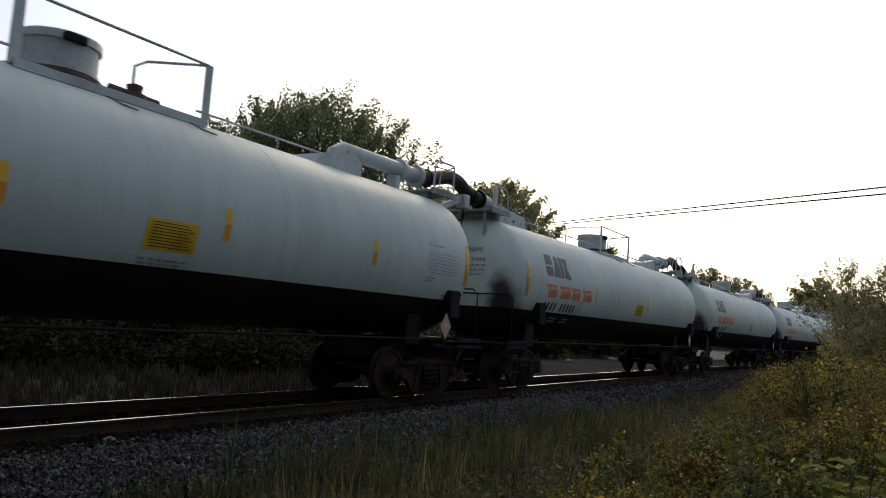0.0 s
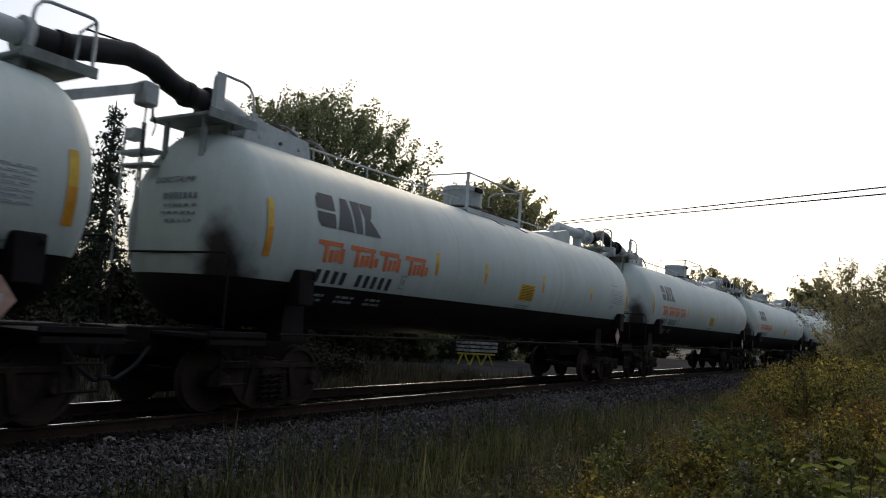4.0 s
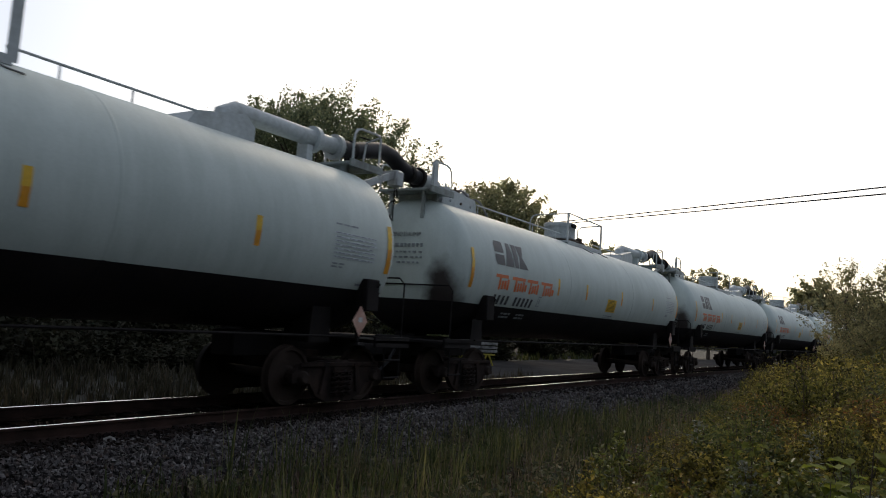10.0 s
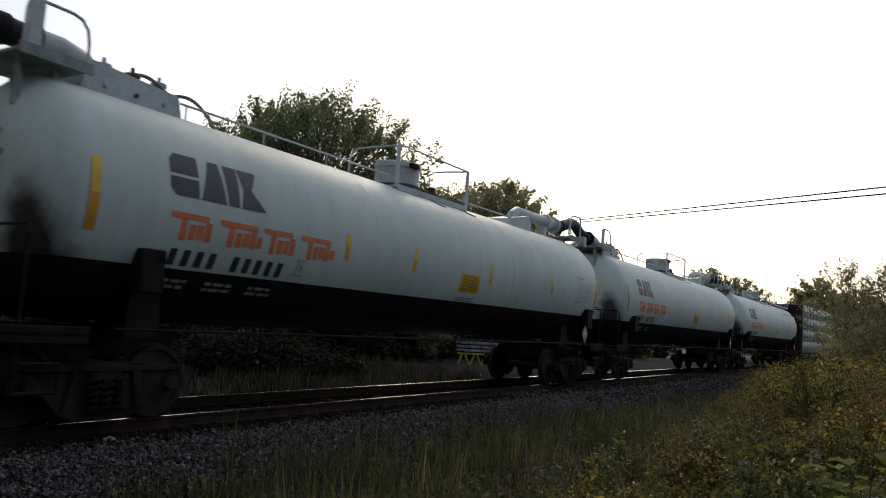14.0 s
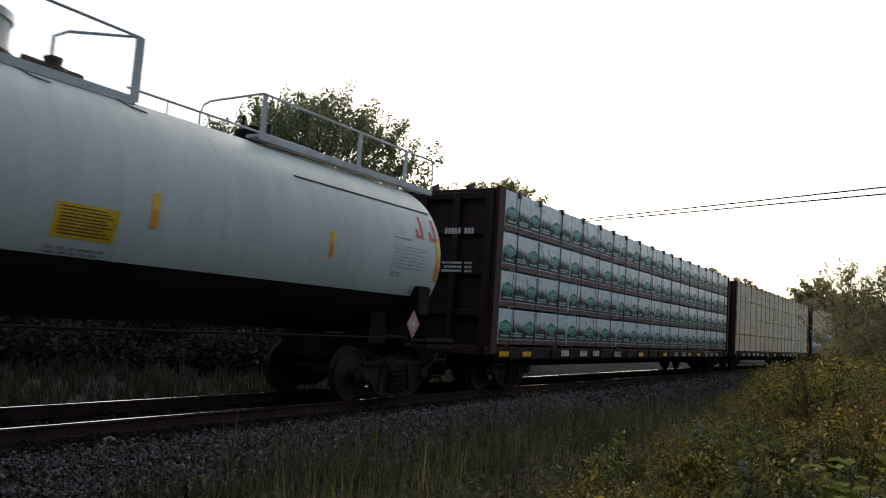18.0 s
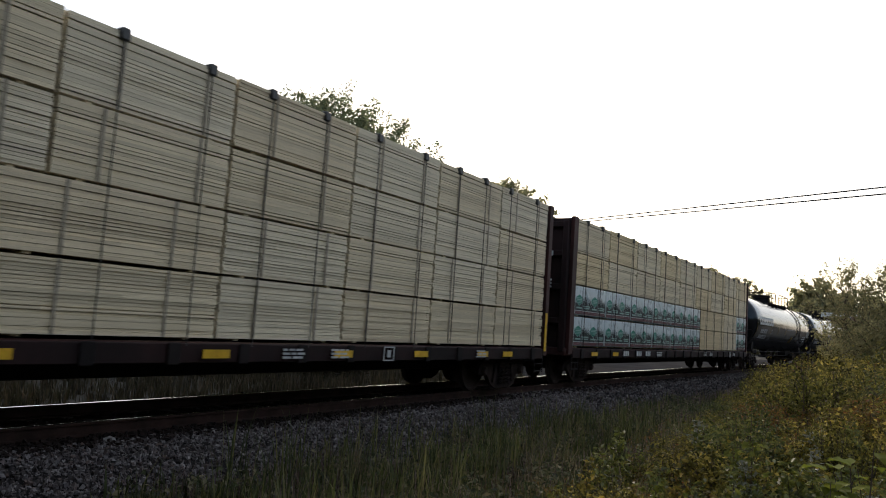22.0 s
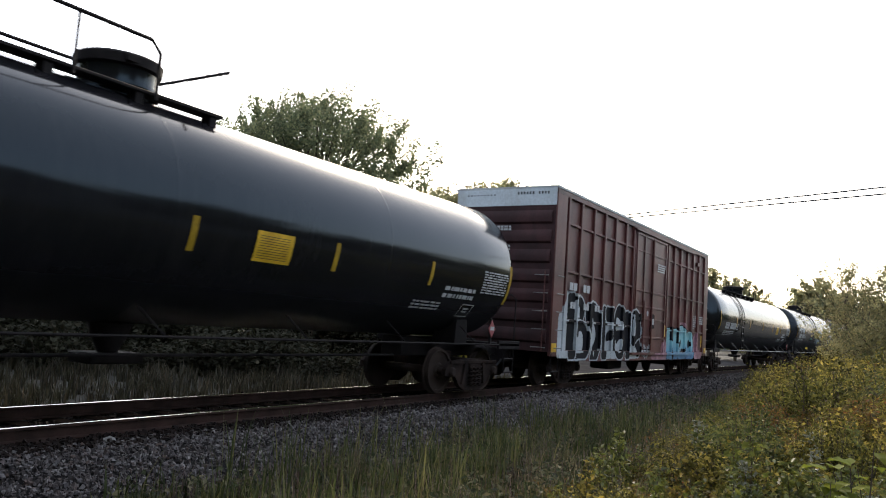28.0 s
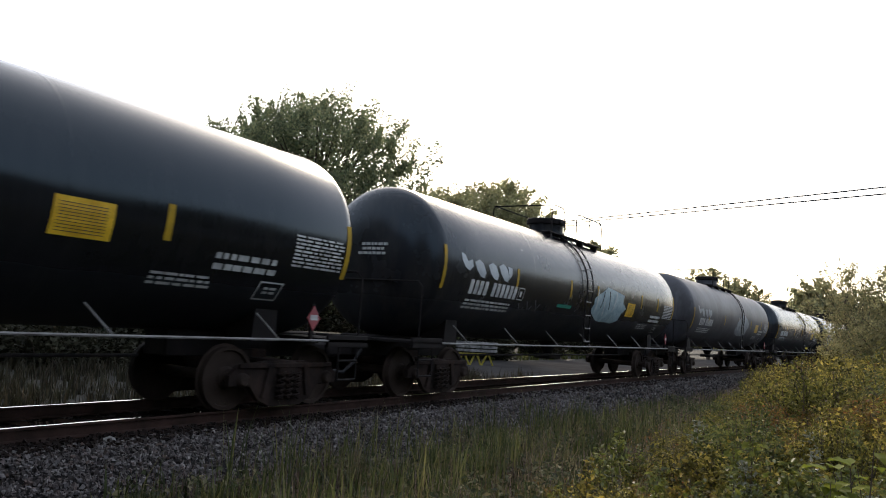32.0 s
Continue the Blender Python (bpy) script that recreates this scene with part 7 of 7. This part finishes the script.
def blades_mesh(name, spots, mat, seed, width=0.006):
    """Grass: thin bent blades, three triangles each."""
    rs = np.random.RandomState(seed)
    p = np.asarray(spots, float)
    n = len(p)
    a = rs.uniform(0, 6.283, n)
    side = np.stack([np.cos(a), np.sin(a), np.zeros(n)], 1)
    out = np.stack([-np.sin(a), np.cos(a), np.zeros(n)], 1) * rs.uniform(0.05, 0.5, n)[:, None]
    h = p[:, 3:4]
    b = p[:, :3]
    w = width * rs.uniform(0.6, 1.5, n)[:, None]
    up = np.array([[0, 0, 1.0]])
    v = np.stack([b - side * w, b + side * w, b + up * h * 0.55 + out * h * 0.3 - side * w * 0.8, b + up * h * 0.55 + out * h * 0.3 + side * w * 0.8, b + up * h * 0.95 + out * h * 0.95], 1).reshape(-1, 3)
    i = np.arange(n)[:, None] * 5
    f = np.concatenate([i + np.array([[0, 1, 3]]), i + np.array([[0, 3, 2]]), i + np.array([[2, 3, 4]])], 1).reshape(-1, 3)
    me = bpy.data.meshes.new(name)
    me.from_pydata(v.tolist(), [], f.tolist())
    me.materials.append(mat)
    return me


def grass_spots(count, box, hmin, hmax, seed, keep):
    rnd_ = random.Random(seed)
    out = []
    while len(out) < count:
        cx, cy = rnd_.uniform(box[0], box[1]), rnd_.uniform(box[2], box[3])
        if not keep(cx, cy, rnd_):
            continue
        tall = rnd_.uniform(hmin, hmax)
        for _ in range(rnd_.randint(8, 26)):
            x, y = cx + rnd_.gauss(0, 0.09), cy + rnd_.gauss(0, 0.09)
            out.append((x, y, ground_z(x, y) - 0.01, tall * rnd_.uniform(0.45, 1.2)))
    return out


def near_verge(x, y, r):
    u = y - track_y(x)
    az = math.degrees(math.atan2(x - EYE.x, y - EYE.y))
    edge = -3.0 - 0.5 * noise.noise((x * 0.5, 0, 5))
    if x < 4.6:
        edge -= 0.7 * (4.6 - x)
    return u < edge and az < edge_az(math.hypot(x, y - EYE.y)) + 6 and noise.noise((x * 0.9, y * 0.9, 2)) > 0.02 - 0.3 * r.random()


def grassy(x, y, r):
    return near_verge(x, y, r) and noise.noise((x * 1.4, y * 1.4, 7)) > 0.10 - 0.17 * r.random()


single("grass", blades_mesh("grass", grass_spots(9000, (3.2, 15, -7.6, -2.7), 0.15, 0.5, 1, grassy), GRASS, 2, 0.011), None, "tall green grass growing beside the ballast", "grass", "stuff")
single("grass", blades_mesh("grass", grass_spots(6500, (13, 46, -7.0, -2.6), 0.25, 0.6, 3, grassy), GRASS, 4, 0.012), None, "tall green grass growing beside the ballast", "grass", "stuff")
single("dry_grass", blades_mesh("dry_grass", grass_spots(5000, (3.6, 18, -7.5, -2.8), 0.2, 0.65, 5, near_verge), DRY_GRASS, 6, 0.004), None, "dry straw-coloured grass stalks beside the ballast", "grass", "stuff")
single("grass", blades_mesh("grass", grass_spots(22000, (2, 26, 2.7, 12.5), 0.25, 0.6, 7, lambda x, y, r: not (x > 24.3 and 4.0 < y < 10.3)), FAR_GRASS, 8, 0.012), None, "grey-green grass beyond the far rail, shade put into its colour", "grass", "stuff")
single("grass", blades_mesh("grass", grass_spots(9000, (20, 70, 10.2, 15), 0.2, 0.5, 9, lambda x, y, r: y - track_y(x) > 10.2), GRASS, 10, 0.02), None, "green grass along the far side of the road", "grass", "stuff")


def tall_tufts(seed, count, reach):
    """Single tall blades, few to a tuft, out over the stones too."""
    r_ = random.Random(seed)
    out = []
    for _ in range(count):
        cx = 4.6 + 11 * r_.random() ** 1.3
        cy = track_y(cx) - 2.6 - 2.6 * r_.random()
        if cx < 5.6 and cy > -3.0:
            continue
        tall = r_.uniform(0.5, reach)
        for _ in range(r_.randint(3, 9)):
            x, y = cx + r_.gauss(0, 0.06), cy + r_.gauss(0, 0.06)
            out.append((x, y, ground_z(x, y) - 0.01, tall * r_.uniform(0.55, 1.1)))
    return out


single("grass", blades_mesh("grass", tall_tufts(11, 300, 1.0), GRASS, 12, 0.007), None, "tall single green grass blades beside the ballast", "grass", "stuff")
single("grass", blades_mesh("grass", grass_spots(1500, (3.7, 7.5, -3.4, -2.1), 0.05, 0.22, 19, lambda x, y, r: y < -2.0 - 0.25 * (x - 3.7) - 0.5 * r.random()), GRASS, 20, 0.006), None, "short green grass growing through the ballast", "grass", "stuff")
single("weed_stalks", blades_mesh("weed_stalks", grass_spots(24000, (5, 40, -6.5, -2.5), 0.2, 0.5, 13, near_verge), WEED_STEM, 14, 0.004), None, "thin purple-brown weed stalks beside the ballast", "weeds", "stuff")


def low_leaves(seed, count, box, keep, hmax):
    r_ = random.Random(seed)
    out = []
    while len(out) < count:
        cx, cy = r_.uniform(box[0], box[1]), r_.uniform(box[2], box[3])
        if not keep(cx, cy, r_):
            continue
        top_ = hmax * r_.uniform(0.3, 1.0)
        for _ in range(r_.randint(10, 30)):
            x, y = cx + r_.gauss(0, 0.1), cy + r_.gauss(0, 0.1)
            out.append((x, y, ground_z(x, y) + top_ * r_.random()))
    return np.array(out)


pts = low_leaves(15, 60000, (3.4, 24, -7.5, -2.8), near_verge, 0.38)
single("low_weeds", leaves_mesh("low_weeds", pts, np.tile([0, 0, 1.0], (len(pts), 1)), np.full(len(pts), 0.040), LEAF_WEED, 16, 1.9), None, "low dull green weeds among the grass", "weeds", "stuff")
on_bank = lambda x, y, r: math.degrees(math.atan2(x, y - EYE.y)) > edge_az(math.hypot(x, y - EYE.y)) - 3
pts = low_leaves(17, 26000, (4.5, 16, -9.2, -4.0), on_bank, 0.34)
single("leaf_litter", leaves_mesh("leaf_litter", pts, np.tile([0, 0, 1.5], (len(pts), 1)), np.full(len(pts), 0.034), LEAF_BUSH_RED, 18, 1.5), None, "red-brown leaves low among the shrubs", "leaves", "stuff")

BACK_WOOD = [tree_meshes(7.0, 6.5, 0.3, 1500, 0.62, LEAF_BUSH_DARK, 65, 40, 0.35), tree_meshes(6.0, 7.5, 0.2, 1500, 0.62, LEAF_BUSH_DARK, 66, 40, 0.35)]
# dense growth along the far side of the road, then unseen woods added on the side the train runs to
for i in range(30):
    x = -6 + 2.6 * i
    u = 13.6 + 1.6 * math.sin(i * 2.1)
    plant("undergrowth", SHADE_WOOD[i % 2], pose(x, track_y(x) + u, ground_z(x, track_y(x) + u) - 0.1, 0, 0, 77 * i) @ Matrix.Diagonal((0.52, 0.52, 0.34 + 0.06 * math.sin(i * 1.7), 1)), "leafy undergrowth beside the road, shade put into its dark colour", "shrub", "undergrowth beside the road")
# Out of view: these trees are added to hold back sky light from the wagons.
for i, (x, y) in enumerate(((-16, -26), (-20, -18), (-15, -13), (-22, -9), (-30, -20), (-32, -7), (-18, 9), (-24, 7), (-14, 14), (-20, 17), (-32, 12), (-10, 20), (-28, 24))):
    plant("broadleaf_tree", BACK_WOOD[i % 2], pose(x, y, ground_z(x, y), 0, 0, 60 * i) @ Matrix.Scale(1.8 + 0.2 * (i % 3), 4), "dull olive broadleaf tree at the wood's edge", "tree", "trees at the wood's edge")
# A nearer unseen ring of trees, added to darken wagon ends and running gear.
for i, (x, y) in enumerate(((-5, 8.2), (-9, 8.0), (-12, 12), (-4.5, 14), (-9, -8.5), (-12, -7.5), (-10, -15), (-15, -20))):
    plant("broadleaf_tree", BACK_WOOD[i % 2], pose(x, y, ground_z(x, y), 0, 0, 35 * i) @ Matrix.Diagonal((1.15, 1.15, 1.6, 1)), "dull olive broadleaf tree at the wood's edge", "tree", "trees at the wood's edge")
# woods behind the viewer
for i in range(32):
    x, y = -34 + 7.0 * i, -33 - 2.5 * (i % 3)
    plant("broadleaf_tree", BACK_WOOD[i % 2], pose(x, y, 0.0, 0, 0, 50 * i) @ Matrix.Diagonal((1.2, 1.2, 1.25 + 0.13 * (i % 4), 1)), "dull olive broadleaf tree at the wood's edge", "tree", "trees at the wood's edge")

# broad leaves close to the viewer
def broad_weed_meshes(height, count, leaf, seed):
    """Upright stems with rounded leaves, each leaf an oval folded along its rib."""
    r_ = random.Random(seed)
    stems, fol = [], Shape()
    for k in range(count):
        a, q = r_.uniform(0, 6.283), r_.random() ** 0.5
        tip = Vector((0.32 * q * math.cos(a), 0.32 * q * math.sin(a), height * r_.uniform(0.55, 1.0)))
        foot = tip * 0.25
        foot.z = -0.05
        stems.append(Shape().tube([foot, foot.lerp(tip, 0.5) + Vector((0, 0, 0.04)), tip], [0.009, 0.006, 0.003], 4).mesh("stem", BARK))
        for j in range(r_.randint(4, 7)):
            base = foot.lerp(tip, 1.0 - 0.10 * j)
            az = j * 2.4 + a
            out = Vector((math.cos(az), math.sin(az), r_.uniform(-0.7, 0.25))).normalized()
            side = out.cross(Vector((0, 0, 1))).normalized()
            up = side.cross(out)
            size = leaf * r_.uniform(0.6, 1.25)
            st = base + out * size * 0.25
            rib = [st, st + out * size * 0.5 + up * size * 0.04, st + out * size - up * size * 0.12]
            left = [st + out * size * f + side * size * w_ + up * size * 0.10 for f, w_ in ((0.14, 0.22), (0.45, 0.34), (0.78, 0.24))]
            right = [st + out * size * f - side * size * w_ + up * size * 0.10 for f, w_ in ((0.14, 0.22), (0.45, 0.34), (0.78, 0.24))]
            fol.add(rib + left + right, [(0, 1, 4, 3), (1, 2, 5, 4), (0, 6, 7, 1), (1, 7, 8, 2)])
    return stems, fol.mesh("foliage", LEAF_BIG, smooth=False)


def stalk_meshes(height, count, leaf, mat, seed):
    """One upright stalk with side shoots and pointed leaves set round it, small at the tip."""
    r_, rs = random.Random(seed), np.random.RandomState(seed)
    stem = Shape().tube([(0, 0, -0.05), (0.02, 0.01, height * 0.5), (0.05, 0.0, height)], [0.009, 0.006, 0.002], 4)
    cs, ns, ss = [], [], []
    for k in range(count):
        t = 0.15 + 0.87 * k / count
        a = k * 2.4 + r_.uniform(-0.3, 0.3)
        reach = height * (0.20 * (1.1 - t) + 0.05) * r_.uniform(0.6, 1.2)
        base = Vector((0.05 * t, 0, height * t))
        tip = base + Vector((reach * math.cos(a), reach * math.sin(a), reach * r_.uniform(-0.1, 0.7)))
        stem.tube([base, tip], [0.003, 0.0015], 3)
        for j in range(5):
            cs.append(np.array(base.lerp(tip, 0.4 + 0.18 * j)) + rs.normal(0, 0.012, 3))
            ns.append(np.array([0.5 * math.cos(a + j), 0.5 * math.sin(a + j), 0.8]))
            ss.append(leaf * (1.15 - 0.55 * t) * rs.uniform(0.7, 1.2))
    return stem.mesh("stem", BARK), leaves_mesh("foliage", np.array(cs), np.array(ns), np.array(ss), mat, seed, 2.1)


STALKS = [stalk_meshes(1.0, 44, 0.052, LEAF_STALK, 81), stalk_meshes(0.9, 36, 0.06, LEAF_STALK, 82), stalk_meshes(0.95, 40, 0.046, LEAF_SILVER, 83), stalk_meshes(0.9, 40, 0.05, LEAF_BUSH, 84)]
r_ = random.Random(85)
spots = [(80.6, 7.0, 0.92, 0), (80.0, 7.2, 0.8, 0)]
while len(spots) < 64:
    az, dist = r_.uniform(66, 90), r_.uniform(5.6, 11)
    if az > edge_az(dist) + 0.5:
        spots.append((az, dist, r_.uniform(0.45, 0.85), r_.choice((0, 1, 1, 2, 3, 3))))
for az, dist, h, k in spots:
    x, y = polar(az, dist)
    h = min(h, max(0.35, EYE.z + dist * math.tan(radians(skyline(az))) - ground_z(x, y) + 0.12))
    plant("leafy_weed", STALKS[k], pose(x, y, ground_z(x, y), r_.uniform(-7, 7), r_.uniform(-7, 7), r_.uniform(0, 360)) @ Matrix.Scale(h, 4),
          ("upright weed with pointed mid-green leaves", "upright weed with pointed mid-green leaves", "upright weed with pale silvery leaves", "upright weed with yellow-green leaves")[k], "plant", "upright weeds on the bank")

BROAD = [broad_weed_meshes(1.0, 9, 0.15, 71), broad_weed_meshes(0.9, 8, 0.13, 72)]
for i, (az, dist, h) in enumerate(((87.1, 5.6, 1.06), (85.6, 5.5, 0.92), (88.6, 5.7, 1.05), (84.2, 5.3, 0.7), (87.9, 5.1, 0.85), (85.0, 5.0, 0.62), (86.4, 4.9, 0.7))):
    x, y = polar(az, dist)
    weed = new("broadleaf_weed")
    tagged(weed, "tall weed with broad bright yellow-green leaves", "plant", "weeds near the viewer")
    weed.matrix_basis = pose(x, y, ground_z(x, y), 0, 0, az * 33) @ Matrix.Scale(h, 4)
    for q in BROAD[i % 2][0]:
        part("stem", q, None, weed)
    part("foliage", BROAD[i % 2][1], None, weed)


# ---- wires and barricade ----
def cable(name, a, b, sag, label):
    pts = [Vector(a).lerp(Vector(b), k / 24) - Vector((0, 0, sag * 4 * (k / 24) * (1 - k / 24))) for k in range(25)]
    return single(name, Shape().tube(pts, 0.032, 6), CABLE, label, "cable")


cable("overhead_cable", EYE + 58 * Vector((0.8744, 0.4682, 0.1277)), EYE + 34 * Vector((0.9799, -0.0443, 0.1943)), 0.0, "black overhead cable crossing high over the track")
cable("overhead_cable", EYE + 58 * Vector((0.8746, 0.4682, 0.1262)), EYE + 34 * Vector((0.9816, -0.0444, 0.1858)), 0.0, "black overhead cable crossing high over the track")


def barricade(x, y, turn):
    b = new("barricade")
    tagged(b, "road barricade of pale planks on yellow trestle legs", "barricade")
    b.matrix_basis = pose(x, y, ground_z(x, y) + 0.03, 0, 0, turn)
    for k in (-0.75, -0.1, 0.55):
        for sx in (-1, 1):
            s = Shape().slab([(k + sx * 0.30 - 0.04, 0.0), (k + sx * 0.30 + 0.04, 0.0), (k + sx * 0.04 + 0.04, 0.55), (k + sx * 0.04 - 0.04, 0.55)], -0.03, 0.03)
            part("leg", s, BARRIER_YELLOW, b)
    part("cross_bar", Shape().box(-1.1, 0.95, -0.04, 0.04, 0.48, 0.56, 0.01), BARRIER_YELLOW, b)
    for z in (0.62, 0.80, 0.98):
        part("plank", Shape().box(-1.2, 1.05, -0.05, 0.0, z, z + 0.12, 0.01), PLANK_WHITE, b)
    return b


bx, by = polar(60.95, 36)
barricade(bx, by, -32)


# ---- the train ----
SPEED = 11.286
TRAIN = []                           # (wagon, place of its middle along the track at the clip's start)
first = white_tank()
PITCH, FIRST_MARK = 18.366, 16.90
for n in range(90, 101):
    w = first if n == 90 else copy_thing(first, Matrix())
    TRAIN.append((w, FIRST_MARK + PITCH * (n - 91) + 6.72))
TRAIN.append((white_tank(last=True), FIRST_MARK + PITCH * 10 + 6.72))


def runs(kind, cuts, seed):
    return [(kind, a, b, seed + i % 3) for i, (a, b) in enumerate(zip(cuts, cuts[1:]))]


even = [-11.33 + 22.66 * i / 6 for i in range(7)]
short = [-11.33, -8.85, -6.3, -3.75, -1.2, 1.2, 3.75, 6.3, 8.85, 11.33]
lower = [-11.33, -6.25, -3.7, -1.77, 1.22, 3.75, 6.3, 8.87, 11.33]
TRAIN.append((lumber_car([runs("wrap", even, 1), runs("wrap", even, 2), runs("wrap", even, 3), runs("wrap", even, 4)],
                         "lumber wagon stacked with bundles in printed white wrap", 1), 229.06))
TRAIN.append((lumber_car([runs("pale", lower, 1), runs("pale", lower, 2), runs("pale", short, 3), runs("pale", short, 4)],
                         "lumber wagon stacked with bare pale sawn boards", 2), 253.78))
wrapped = [-11.33, -9.0, -6.77, -4.47, -2.28, -0.1, 2.03]
half_load = lambda k: runs("wrap", wrapped, k) + [("gold", 2.03, 6.36, k + 5), ("bare", 6.36, 9.06, k + 6), ("wrap", 9.06, 11.33, k)]
TRAIN.append((lumber_car([half_load(1), half_load(2), runs("bare", short, 3), runs("bare", short, 5)],
                         "lumber wagon half wrapped bundles, half bare yellow boards", 3), 278.51))
TRAIN.append((black_tank(8.9, 81, big_logo=True, ladder_at=4.3, dome_at=-0.75, zc=2.62, low=0.1, end_low=0.1, sign_z=1.64, walk_a=-1.2, walk_b=4.3, sign=1.95, strips=(-5.1, -2.85, -0.4, 3.4), pale=UNDER), 301.4))
TRAIN.append((black_tank(8.9, 82, ladder_at=-3.85, dome_at=0.0, walk_a=-5.05, walk_b=1.15, zc=2.65, low=0.11, sign_z=2.11, sign=1.35, strips=(-5.2, -2.5, 0.3, 3.05, 5.8), pale=UNDER), 321.88))
TRAIN.append((boxcar(), 341.19))
TRAIN.append((black_tank(9.2, 83, GLOSSY, end_low=-0.15, low=-0.04, sign_z=2.09, ladder_at=-4.95, dome_at=-0.4, walk_a=-5.3, walk_b=1.7, zc=2.58, sign=4.45, strips=(-6.05, -2.95, 0.45, 3.3, 5.9)), 361.05))
TRAIN.append((black_tank(7.9, 84, DUSTY, graffiti=1, ladder_at=-0.6, dome_at=-0.3, end_low=-0.2, low=-0.12, sign=2.85, strips=(-4.86, -1.74, 0.2, 4.2, 6.0), walk_a=-1.5, walk_b=2.2), 381.2))
TRAIN.append((black_tank(7.9, 85, BLACK_GREY, graffiti=2, ladder_at=0.9, dome_at=-0.3), 400.2))
for i in range(4):
    TRAIN.append((black_tank(8.3, 86, DUSTY, ladder_at=0.9, dome_at=-0.3) if i == 0 else copy_thing(TRAIN[-1][0], Matrix()), 419.8 + 19.6 * i))


def motions():
    """The wagons roll past at one speed; their wheels turn while they are near."""
    times = [0.0, 0.1] + [0.5 * k for k in range(1, 64)] + [31.9, 32.0]
    for wagon, start in TRAIN:
        rows = []
        for t in times:
            x = start - SPEED * t
            a, b = x - 6.5, x + 6.5
            ya, yb = track_y(a), track_y(b)
            rows.append((t, pose(x, (ya + yb) / 2, 0, 0, 0, math.degrees(math.atan2(yb - ya, 13.0)))))
        walk(wagon, rows)
        t_in, t_out = (start - 42) / SPEED, (start + 8) / SPEED
        if t_in > 32 or t_out < 0:
            continue
        f0, f1 = max(0, int(t_in * FPS)), min(32 * FPS, int(t_out * FPS))
        for part_ in wagon.children_recursive:
            if part_.name.startswith("wheelset"):
                base = part_.matrix_basis.copy()
                turn = -SPEED / FPS / WHEEL_R
                spin = [(0.0, base)] if f0 > 0 else []
                spin += [(f / FPS, base @ Matrix.Rotation(turn * (f - f0), 4, "Y")) for f in range(f0, f1 + 1)]
                if f1 < 32 * FPS:
                    spin.append((32.0, spin[-1][1]))
                walk(part_, spin)


motions()
